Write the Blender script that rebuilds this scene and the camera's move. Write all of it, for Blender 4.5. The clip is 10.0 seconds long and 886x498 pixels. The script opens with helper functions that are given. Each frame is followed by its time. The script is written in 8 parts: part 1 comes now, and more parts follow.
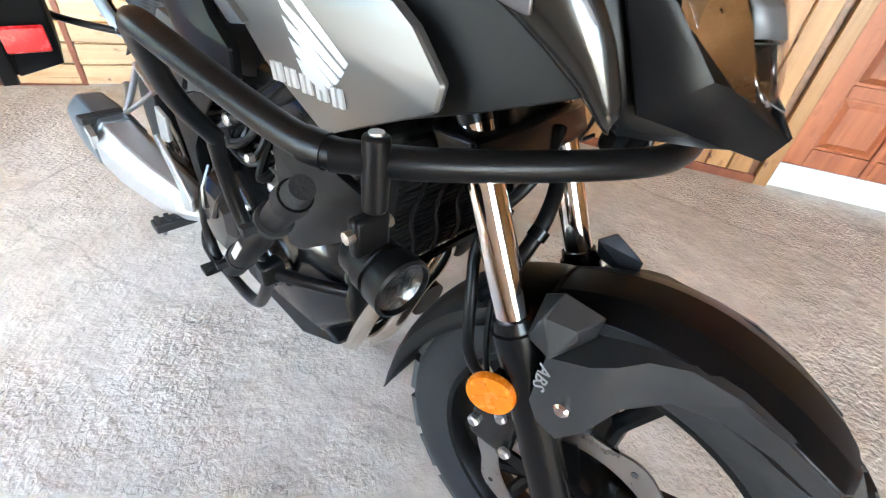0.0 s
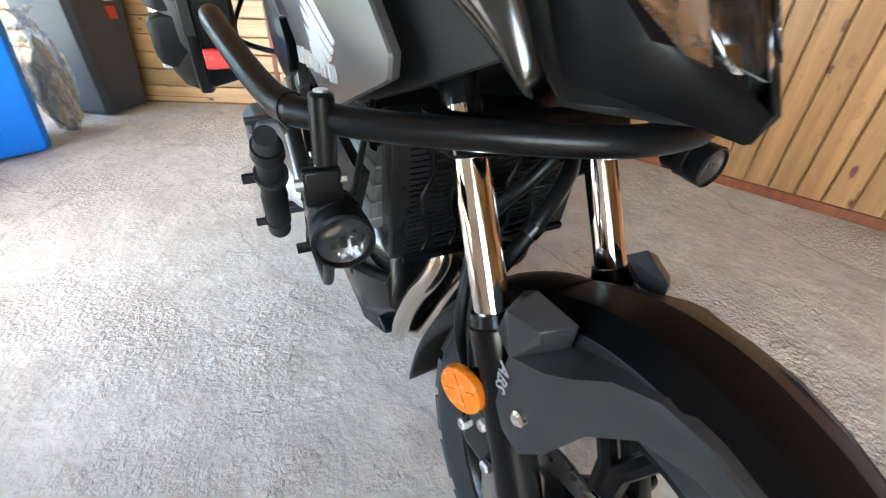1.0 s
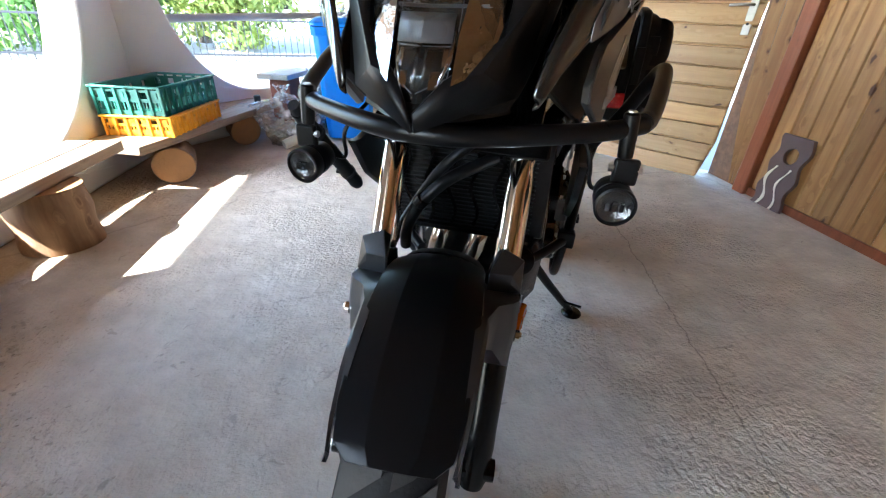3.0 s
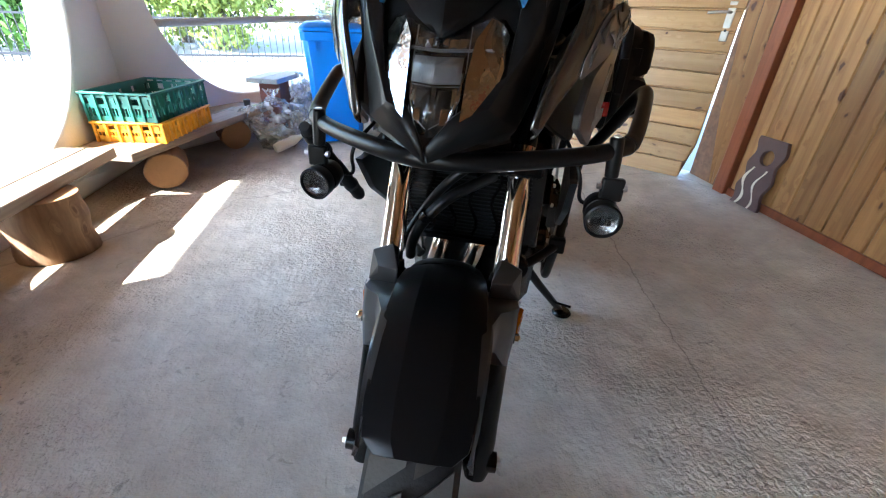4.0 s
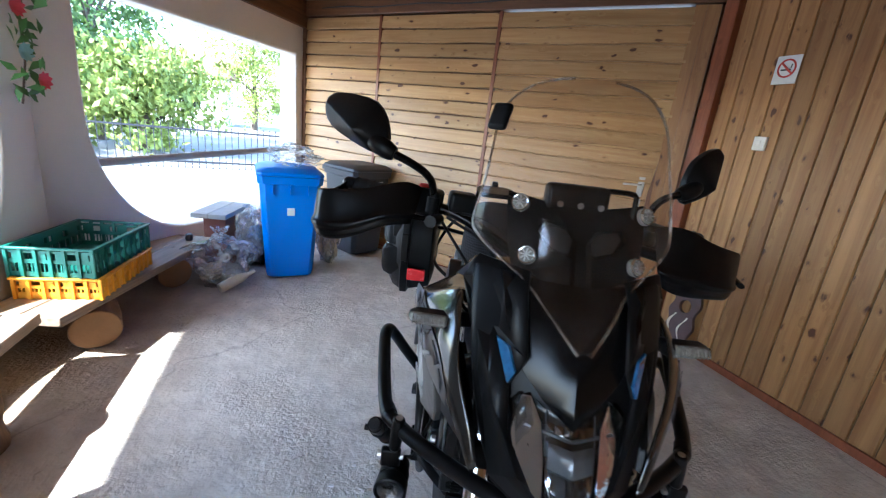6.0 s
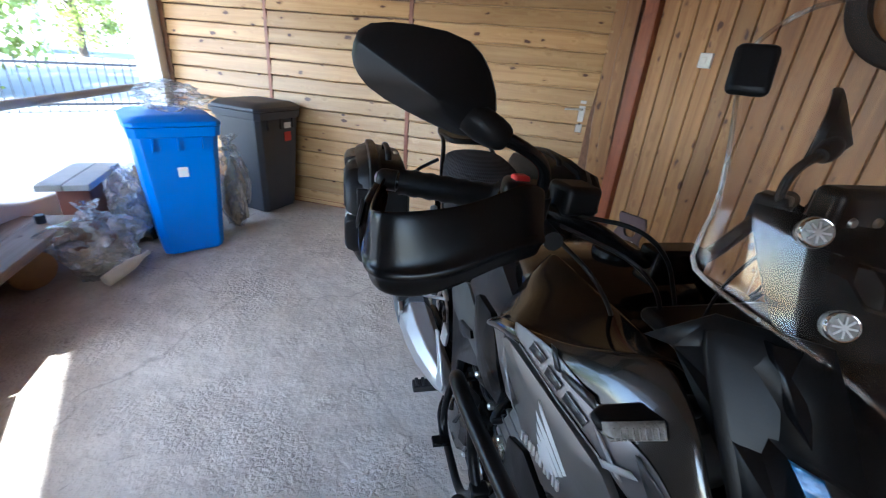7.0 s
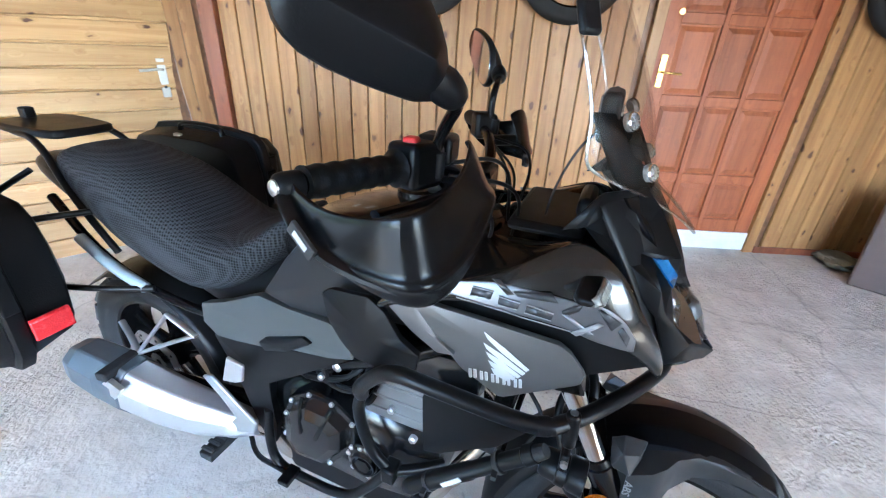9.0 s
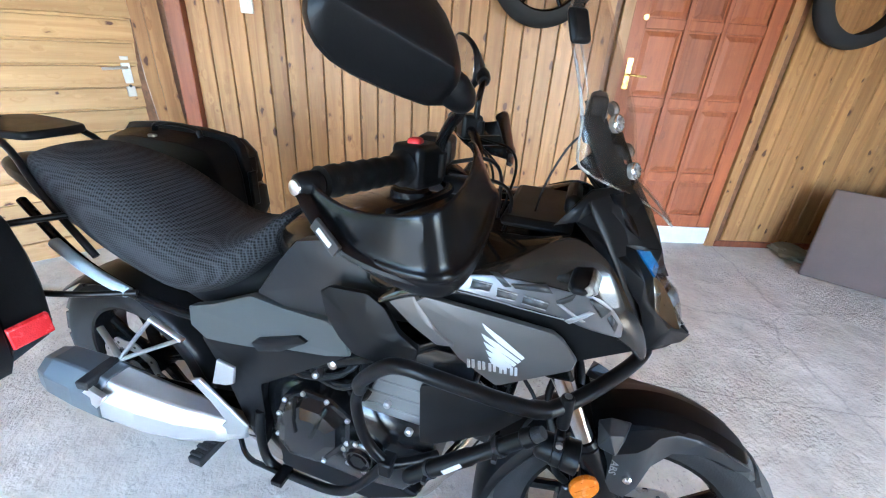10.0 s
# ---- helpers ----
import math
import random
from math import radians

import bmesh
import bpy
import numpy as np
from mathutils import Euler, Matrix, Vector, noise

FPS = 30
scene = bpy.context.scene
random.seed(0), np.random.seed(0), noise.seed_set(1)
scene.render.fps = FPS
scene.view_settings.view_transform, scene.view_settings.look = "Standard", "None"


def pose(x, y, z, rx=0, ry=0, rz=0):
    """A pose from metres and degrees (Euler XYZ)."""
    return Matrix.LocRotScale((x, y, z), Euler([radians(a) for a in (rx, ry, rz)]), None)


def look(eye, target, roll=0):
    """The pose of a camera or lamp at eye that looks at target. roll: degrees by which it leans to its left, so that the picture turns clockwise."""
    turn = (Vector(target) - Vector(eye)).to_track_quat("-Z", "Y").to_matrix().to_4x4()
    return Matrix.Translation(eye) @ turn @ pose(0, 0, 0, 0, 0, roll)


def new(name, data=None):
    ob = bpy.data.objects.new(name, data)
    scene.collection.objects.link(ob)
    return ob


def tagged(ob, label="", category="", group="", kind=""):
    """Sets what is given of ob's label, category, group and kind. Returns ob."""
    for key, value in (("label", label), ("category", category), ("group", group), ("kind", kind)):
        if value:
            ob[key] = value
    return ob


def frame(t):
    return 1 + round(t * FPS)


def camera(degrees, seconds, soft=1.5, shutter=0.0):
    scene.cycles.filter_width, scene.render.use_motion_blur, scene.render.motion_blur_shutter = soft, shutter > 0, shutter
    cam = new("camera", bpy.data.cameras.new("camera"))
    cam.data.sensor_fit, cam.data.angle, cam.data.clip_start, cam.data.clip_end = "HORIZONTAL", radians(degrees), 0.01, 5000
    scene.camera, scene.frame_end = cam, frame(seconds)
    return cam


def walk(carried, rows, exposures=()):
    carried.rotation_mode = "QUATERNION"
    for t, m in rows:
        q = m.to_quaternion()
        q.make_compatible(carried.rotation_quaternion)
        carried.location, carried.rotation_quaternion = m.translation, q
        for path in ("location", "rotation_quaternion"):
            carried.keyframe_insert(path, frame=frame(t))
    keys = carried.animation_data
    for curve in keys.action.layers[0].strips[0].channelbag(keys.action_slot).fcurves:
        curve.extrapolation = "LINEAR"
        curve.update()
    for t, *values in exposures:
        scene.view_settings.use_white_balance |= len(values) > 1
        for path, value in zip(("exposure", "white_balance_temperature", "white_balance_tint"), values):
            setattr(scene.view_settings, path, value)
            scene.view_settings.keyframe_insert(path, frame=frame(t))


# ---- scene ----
cam = camera(93.2, 10.0, soft=1.15, shutter=0.2)
PATH = [
    (0, (0.063, 0.099, 0.959), (1.567, 0.644, -0.241), 6.4),
    (0.5, (0.107, 0.071, 0.927), (1.474, 0.908, -0.269), 3.9),
    (1, (0.124, -0.06, 0.926), (1.341, 1.077, -0.181), 2.0),
    (1.3, (0.105, -0.208, 0.948), (1.225, 1.121, -0.041), 2.2),
    (1.5, (0.103, -0.25, 0.963), (1.154, 1.138, -0.022), 3.1),
    (2, (0.199, -0.273, 0.942), (1.074, 1.233, -0.041), 1.6),
    (2.5, (0.358, -0.37, 0.935), (0.938, 1.278, -0.039), 0.9),
    (3, (0.433, -0.453, 0.945), (0.656, 1.278, -0.031), 2.5),
    (3.2, (0.422, -0.469, 0.948), (0.616, 1.265, -0.029), 2.1),
    (4.3, (0.379, -0.489, 0.997), (0.686, 1.223, 0.009), 3.1),
    (4.5, (0.358, -0.496, 0.994), (0.668, 1.21, -0.003), 3.5),
    (5, (0.377, -0.566, 1.118), (0.787, 1.135, 0.149), 3.3),
    (5.5, (0.286, -0.49, 1.273), (0.813, 1.339, 0.658), 5.6),
    (5.7, (0.225, -0.437, 1.298), (0.791, 1.402, 0.751), 6.2),
    (6.8, (0.01, 0.032, 1.33), (0.967, 1.617, 0.574), 5.0),
    (7, (0.005, 0.107, 1.333), (1.044, 1.598, 0.498), 5.0),
    (7.3, (-0.030, 0.209, 1.319), (1.330, 1.420, 0.487), 3.5),
    (7.5, (-0.064, 0.264, 1.316), (1.491, 1.185, 0.46), 2.4),
    (8, (-0.098, 0.322, 1.322), (1.574, 0.988, 0.449), 4.6),
    (8.5, (-0.086, 0.349, 1.314), (1.661, 0.807, 0.454), 4.9),
    (9, (-0.129, 0.442, 1.311), (1.658, 0.445, 0.414), 3.1),
    (9.5, (-0.145, 0.481, 1.312), (1.641, 0.37, 0.418), 3.5),
    (10, (-0.156, 0.483, 1.316), (1.63, 0.352, 0.426), 3.9),
]
EXPOSURES = [(0.0, 5.05, 6350, 6), (0.5, 4.82, 6200, 5), (1.0, 4.80, 6200, 4), (2.0, 4.40, 5950, 5), (2.5, 4.45, 5850, 5), (3.0, 4.3, 5800, 5), (4.5, 4.2, 5700, 5), (5.0, 4.12, 5600, 6), (5.5, 3.62, 5450, 8), (7.0, 3.6, 5350, 8), (7.5, 4.5, 5350, 8), (8.0, 4.75, 5280, 7), (10.0, 4.86, 5280, 5)]
walk(cam, [(t, look(eye, target, roll)) for t, eye, target, roll in PATH], EXPOSURES)

# ---- light ----
SUN_DIR = Vector((-1.05, -0.43, 1.0)).normalized()
world = bpy.data.worlds.new("world")
scene.world = world
world.use_nodes = True
sky = world.node_tree.nodes.new("ShaderNodeTexSky")
sky.sky_type, sky.sun_disc = "NISHITA", False
sky.sun_elevation = math.asin(SUN_DIR.z)
sky.sun_rotation = math.atan2(SUN_DIR.x, SUN_DIR.y)
world.node_tree.links.new(sky.outputs[0], world.node_tree.nodes["Background"].inputs[0])
world.node_tree.nodes["Background"].inputs[1].default_value = 0.15
sun = new("sun", bpy.data.lights.new("sun", "SUN"))
sun.data.energy, sun.data.angle, sun.data.color = 2.6, radians(0.6), (1.0, 0.95, 0.88)
sun.matrix_world = look(SUN_DIR * 20, (0, 0, 0))

# ---- materials ----


def rgb(c):
    return (c[0], c[1], c[2], 1.0)


def node_mat(name):
    m = bpy.data.materials.new(name)
    m.use_nodes = True
    nt = m.node_tree
    return m, nt, nt.nodes["Principled BSDF"]


def add(nt, kind, **values):
    n = nt.nodes.new(kind)
    for key, v in values.items():
        n.inputs[key.replace("_", " ")].default_value = v
    return n


def surface(name, base, rough=0.5, metal=0.0, vary=0.15, scale=9.0, grain=0.05, grain_scale=160.0, coat=0.0, rough_vary=0.12, per_object=0.0, spec=0.5):
    """Plain surface with stains at one scale and grain at a finer one."""
    m, nt, p = node_mat(name)
    co = add(nt, "ShaderNodeTexCoord")
    big = add(nt, "ShaderNodeTexNoise", Scale=scale, Detail=5.0, Roughness=0.6)
    fine = add(nt, "ShaderNodeTexNoise", Scale=grain_scale, Detail=3.0)
    for n in (big, fine):
        nt.links.new(co.outputs["Object"], n.inputs["Vector"])
    mix = nt.nodes.new("ShaderNodeMix")
    mix.data_type = "RGBA"
    mix.inputs[6].default_value = rgb([v * (1 - vary) for v in base])
    mix.inputs[7].default_value = rgb([min(1, v * (1 + vary)) for v in base])
    nt.links.new(big.outputs["Fac"], mix.inputs[0])
    col = mix.outputs[2]
    if per_object:
        info = add(nt, "ShaderNodeObjectInfo")
        hsv = add(nt, "ShaderNodeHueSaturation")
        span = add(nt, "ShaderNodeMapRange", To_Min=1 - per_object, To_Max=1 + per_object)
        nt.links.new(info.outputs["Random"], span.inputs["Value"])
        nt.links.new(span.outputs["Result"], hsv.inputs["Value"])
        nt.links.new(col, hsv.inputs["Color"])
        col = hsv.outputs["Color"]
    nt.links.new(col, p.inputs["Base Color"])
    rr = add(nt, "ShaderNodeMapRange", To_Min=max(0.02, rough - rough_vary), To_Max=min(1, rough + rough_vary))
    nt.links.new(big.outputs["Fac"], rr.inputs["Value"])
    nt.links.new(rr.outputs["Result"], p.inputs["Roughness"])
    p.inputs["Metallic"].default_value = metal
    p.inputs["Coat Weight"].default_value = coat
    p.inputs["Specular IOR Level"].default_value = spec
    if grain:
        b = add(nt, "ShaderNodeBump", Strength=grain, Distance=0.004)
        nt.links.new(fine.outputs["Fac"], b.inputs["Height"])
        nt.links.new(b.outputs["Normal"], p.inputs["Normal"])
    return m


def pine(name, light, dark, axis, knots=1.0, rough=0.42):
    """Varnished pine board; axis: the way of the grain (0 x, 2 z)."""
    m, nt, p = node_mat(name)
    co, info = add(nt, "ShaderNodeTexCoord"), add(nt, "ShaderNodeObjectInfo")
    off = add(nt, "ShaderNodeVectorMath")
    off.operation = "MULTIPLY_ADD"
    cxyz = add(nt, "ShaderNodeCombineXYZ")
    for k in range(3):
        nt.links.new(info.outputs["Random"], cxyz.inputs[k])
    off.inputs[1].default_value = (37.0, 53.0, 71.0)
    nt.links.new(cxyz.outputs[0], off.inputs[0])
    nt.links.new(co.outputs["Object"], off.inputs[2])
    stretch = [22.0, 22.0, 22.0]
    stretch[axis] = 1.1
    mp = add(nt, "ShaderNodeMapping", Scale=stretch)
    nt.links.new(off.outputs[0], mp.inputs["Vector"])
    kn_scale = [15.0, 15.0, 15.0]
    kn_scale[axis] = 8.0
    mk = add(nt, "ShaderNodeMapping", Scale=kn_scale)
    nt.links.new(off.outputs[0], mk.inputs["Vector"])
    vor = add(nt, "ShaderNodeTexVoronoi", Scale=1.0, Randomness=1.0)
    ragged = add(nt, "ShaderNodeTexNoise", Scale=2.6, Detail=3.0)
    nt.links.new(mk.outputs[0], ragged.inputs["Vector"])
    bent = add(nt, "ShaderNodeVectorMath")
    bent.operation = "MULTIPLY_ADD"
    bent.inputs[1].default_value = (0.42, 0.42, 0.42)
    nt.links.new(ragged.outputs["Color"], bent.inputs[0])
    nt.links.new(mk.outputs[0], bent.inputs[2])
    nt.links.new(bent.outputs[0], vor.inputs["Vector"])
    # grain bent round the knots
    near = add(nt, "ShaderNodeMapRange", From_Min=0.0, From_Max=0.35, To_Min=1.0, To_Max=0.0)
    nt.links.new(vor.outputs["Distance"], near.inputs["Value"])
    cb = add(nt, "ShaderNodeCombineXYZ")
    for k in range(3):
        nt.links.new(near.outputs[0], cb.inputs[k])
    addv = add(nt, "ShaderNodeVectorMath")
    nt.links.new(mp.outputs[0], addv.inputs[0])
    nt.links.new(cb.outputs[0], addv.inputs[1])
    grain = add(nt, "ShaderNodeTexNoise", Scale=1.0, Detail=5.0, Roughness=0.62, Distortion=0.5)
    nt.links.new(addv.outputs[0], grain.inputs["Vector"])
    ramp = add(nt, "ShaderNodeValToRGB")
    ramp.color_ramp.elements[0].position, ramp.color_ramp.elements[0].color = 0.3, rgb(dark)
    ramp.color_ramp.elements[1].position, ramp.color_ramp.elements[1].color = 0.66, rgb(light)
    nt.links.new(grain.outputs["Fac"], ramp.inputs[0])
    # knots of uneven size: many small, a few large
    lot = add(nt, "ShaderNodeSeparateColor")
    nt.links.new(vor.outputs["Color"], lot.inputs[0])
    size = add(nt, "ShaderNodeMath")
    size.operation = "POWER"
    size.inputs[1].default_value = 1.6
    nt.links.new(lot.outputs[0], size.inputs[0])
    rim = add(nt, "ShaderNodeMath")
    rim.operation = "MULTIPLY_ADD"
    rim.inputs[1].default_value = -0.22
    nt.links.new(size.outputs[0], rim.inputs[0])
    nt.links.new(vor.outputs["Distance"], rim.inputs[2])
    kmask = add(nt, "ShaderNodeMapRange", From_Min=-0.035, From_Max=0.03, To_Min=knots, To_Max=0.0)
    nt.links.new(rim.outputs[0], kmask.inputs["Value"])
    mix = nt.nodes.new("ShaderNodeMix")
    mix.data_type = "RGBA"
    nt.links.new(kmask.outputs[0], mix.inputs[0])
    halo = add(nt, "ShaderNodeMapRange", From_Min=0.0, From_Max=0.14, To_Min=0.55 * knots, To_Max=0.0)
    nt.links.new(rim.outputs[0], halo.inputs["Value"])
    ring = nt.nodes.new("ShaderNodeMix")
    ring.data_type = "RGBA"
    nt.links.new(halo.outputs[0], ring.inputs[0])
    nt.links.new(ramp.outputs[0], ring.inputs[6])
    ring.inputs[7].default_value = rgb([0.9 * c for c in dark])
    nt.links.new(ring.outputs[2], mix.inputs[6])
    mix.inputs[7].default_value = rgb((0.075, 0.024, 0.010))
    hsv = add(nt, "ShaderNodeHueSaturation")
    span = add(nt, "ShaderNodeMapRange", To_Min=0.78, To_Max=1.12)
    nt.links.new(info.outputs["Random"], span.inputs["Value"])
    nt.links.new(span.outputs[0], hsv.inputs["Value"])
    nt.links.new(mix.outputs[2], hsv.inputs["Color"])
    nt.links.new(hsv.outputs[0], p.inputs["Base Color"])
    p.inputs["Roughness"].default_value = rough
    b = add(nt, "ShaderNodeBump", Strength=0.25, Distance=0.003)
    nt.links.new(grain.outputs["Fac"], b.inputs["Height"])
    nt.links.new(b.outputs[0], p.inputs["Normal"])
    return m


def concrete(name):
    """Rough floor slab: dusty, patchy, with coarse broken relief and thin cracks."""
    m, nt, p = node_mat(name)
    co = add(nt, "ShaderNodeTexCoord")
    patch = add(nt, "ShaderNodeTexNoise", Scale=0.9, Detail=6.0, Roughness=0.6)
    mid = add(nt, "ShaderNodeTexNoise", Scale=7.0, Detail=6.0, Roughness=0.65)
    chip = add(nt, "ShaderNodeTexNoise", Scale=62.0, Detail=3.5, Roughness=0.55, Distortion=0.35)
    speck = add(nt, "ShaderNodeTexVoronoi", Scale=60.0)
    warp = add(nt, "ShaderNodeTexNoise", Scale=3.0, Detail=4.0)
    wadd = add(nt, "ShaderNodeVectorMath")
    wadd.operation = "MULTIPLY_ADD"
    wadd.inputs[1].default_value = (0.3, 0.3, 0.0)
    crack = add(nt, "ShaderNodeTexVoronoi", Scale=0.3)
    crack.feature = "DISTANCE_TO_EDGE"
    for n in (patch, mid, chip, speck, warp):
        nt.links.new(co.outputs["Object"], n.inputs["Vector"])
    nt.links.new(warp.outputs["Color"], wadd.inputs[0])
    nt.links.new(co.outputs["Object"], wadd.inputs[2])
    nt.links.new(wadd.outputs[0], crack.inputs["Vector"])
    ramp = add(nt, "ShaderNodeValToRGB")
    ramp.color_ramp.elements[0].position, ramp.color_ramp.elements[0].color = 0.30, rgb((0.52, 0.497, 0.442))
    ramp.color_ramp.elements[1].position, ramp.color_ramp.elements[1].color = 0.70, rgb((0.70, 0.672, 0.600))
    nt.links.new(mid.outputs["Fac"], ramp.inputs[0])
    big = add(nt, "ShaderNodeValToRGB")
    big.color_ramp.elements[0].position, big.color_ramp.elements[0].color = 0.35, rgb((0.80, 0.785, 0.75))
    big.color_ramp.elements[1].position, big.color_ramp.elements[1].color = 0.62, rgb((1.0, 1.0, 1.0))
    nt.links.new(patch.outputs["Fac"], big.inputs[0])
    mul = nt.nodes.new("ShaderNodeMix")
    mul.data_type, mul.blend_type = "RGBA", "MULTIPLY"
    mul.inputs[0].default_value = 1.0
    nt.links.new(ramp.outputs[0], mul.inputs[6])
    nt.links.new(big.outputs[0], mul.inputs[7])
    worn = add(nt, "ShaderNodeTexNoise", Scale=1.15, Detail=5.0, Roughness=0.62)
    nt.links.new(co.outputs["Object"], worn.inputs["Vector"])
    wmask = add(nt, "ShaderNodeMapRange", From_Min=0.47, From_Max=0.62, To_Min=0.08, To_Max=1.0)
    nt.links.new(worn.outputs["Fac"], wmask.inputs["Value"])
    pit0 = add(nt, "ShaderNodeMapRange", From_Min=0.30, From_Max=0.40, To_Min=0.75, To_Max=0.0)
    nt.links.new(chip.outputs["Fac"], pit0.inputs["Value"])
    pit = add(nt, "ShaderNodeMath")
    pit.operation = "MULTIPLY"
    nt.links.new(pit0.outputs[0], pit.inputs[0])
    nt.links.new(wmask.outputs[0], pit.inputs[1])
    rel = add(nt, "ShaderNodeMath")
    rel.operation = "MULTIPLY"
    nt.links.new(chip.outputs["Fac"], rel.inputs[0])
    nt.links.new(wmask.outputs[0], rel.inputs[1])
    mp = nt.nodes.new("ShaderNodeMix")
    mp.data_type = "RGBA"
    nt.links.new(pit.outputs[0], mp.inputs[0])
    nt.links.new(mul.outputs[2], mp.inputs[6])
    mp.inputs[7].default_value = rgb((0.13, 0.122, 0.11))
    cr = add(nt, "ShaderNodeMapRange", From_Min=0.0006, From_Max=0.0026, To_Min=0.25, To_Max=0.0)
    nt.links.new(crack.outputs["Distance"], cr.inputs["Value"])
    mc = nt.nodes.new("ShaderNodeMix")
    mc.data_type = "RGBA"
    nt.links.new(cr.outputs[0], mc.inputs[0])
    nt.links.new(mp.outputs[2], mc.inputs[6])
    mc.inputs[7].default_value = rgb((0.09, 0.08, 0.07))
    # sparse deep pits all over, and one long crack across the slab
    hole = add(nt, "ShaderNodeTexNoise", Scale=17.0, Detail=3.0, Roughness=0.5, Distortion=1.2)
    nt.links.new(co.outputs["Object"], hole.inputs["Vector"])
    hm = add(nt, "ShaderNodeMapRange", From_Min=0.28, From_Max=0.34, To_Min=0.35, To_Max=0.0)
    nt.links.new(hole.outputs["Fac"], hm.inputs["Value"])
    line = add(nt, "ShaderNodeVectorMath")
    line.operation = "DOT_PRODUCT"
    wob = add(nt, "ShaderNodeVectorMath")
    wob.operation = "MULTIPLY_ADD"
    wob.inputs[1].default_value = (0.06, 0.06, 0.0)
    shake = add(nt, "ShaderNodeTexNoise", Scale=9.0, Detail=5.0, Roughness=0.65)
    nt.links.new(co.outputs["Object"], shake.inputs["Vector"])
    nt.links.new(shake.outputs["Color"], wob.inputs[0])
    nt.links.new(co.outputs["Object"], wob.inputs[2])
    nt.links.new(wob.outputs[0], line.inputs[0])
    line.inputs[1].default_value = (0.981, -0.191, 0.0)
    away = add(nt, "ShaderNodeMath")
    away.operation = "SUBTRACT"
    away.inputs[1].default_value = 1.321
    nt.links.new(line.outputs["Value"], away.inputs[0])
    absd = add(nt, "ShaderNodeMath")
    absd.operation = "ABSOLUTE"
    nt.links.new(away.outputs[0], absd.inputs[0])
    lm = add(nt, "ShaderNodeMapRange", From_Min=0.0012, From_Max=0.004, To_Min=0.55, To_Max=0.0)
    nt.links.new(absd.outputs[0], lm.inputs["Value"])
    worst = add(nt, "ShaderNodeMath")
    worst.operation = "MAXIMUM"
    nt.links.new(hm.outputs[0], worst.inputs[0])
    nt.links.new(lm.outputs[0], worst.inputs[1])
    mh = nt.nodes.new("ShaderNodeMix")
    mh.data_type = "RGBA"
    nt.links.new(worst.outputs[0], mh.inputs[0])
    nt.links.new(mc.outputs[2], mh.inputs[6])
    mh.inputs[7].default_value = rgb((0.15, 0.14, 0.125))
    # trodden brown earth along the benches
    axes = add(nt, "ShaderNodeSeparateXYZ")
    nt.links.new(co.outputs["Object"], axes.inputs[0])
    drift = add(nt, "ShaderNodeMath")
    drift.operation = "MULTIPLY_ADD"
    drift.inputs[1].default_value = 0.7
    nt.links.new(patch.outputs["Fac"], drift.inputs[0])
    nt.links.new(axes.outputs["X"], drift.inputs[2])
    soil = add(nt, "ShaderNodeMapRange", From_Min=-0.62, From_Max=0.02, To_Min=0.85, To_Max=0.0)
    nt.links.new(drift.outputs[0], soil.inputs["Value"])
    earth = nt.nodes.new("ShaderNodeMix")
    earth.data_type, earth.blend_type = "RGBA", "MULTIPLY"
    earth.inputs[7].default_value = rgb((0.66, 0.50, 0.36))
    nt.links.new(soil.outputs[0], earth.inputs[0])
    nt.links.new(mh.outputs[2], earth.inputs[6])
    nt.links.new(earth.outputs[2], p.inputs["Base Color"])
    p.inputs["Roughness"].default_value = 0.88
    h = add(nt, "ShaderNodeMath")
    h.operation = "MULTIPLY_ADD"
    h.inputs[1].default_value = 1.15
    nt.links.new(rel.outputs[0], h.inputs[0])
    nt.links.new(mid.outputs["Fac"], h.inputs[2])
    # shallow trowel ripples under the fine relief
    rip = add(nt, "ShaderNodeTexNoise", Scale=15.0, Detail=3.0, Roughness=0.5, Distortion=0.4)
    nt.links.new(co.outputs["Object"], rip.inputs["Vector"])
    h2 = add(nt, "ShaderNodeMath")
    h2.operation = "MULTIPLY_ADD"
    h2.inputs[1].default_value = 0.25
    nt.links.new(rip.outputs["Fac"], h2.inputs[0])
    nt.links.new(h.outputs[0], h2.inputs[2])
    b = add(nt, "ShaderNodeBump", Strength=1.0, Distance=0.0145)
    nt.links.new(h2.outputs[0], b.inputs["Height"])
    nt.links.new(b.outputs[0], p.inputs["Normal"])
    return m


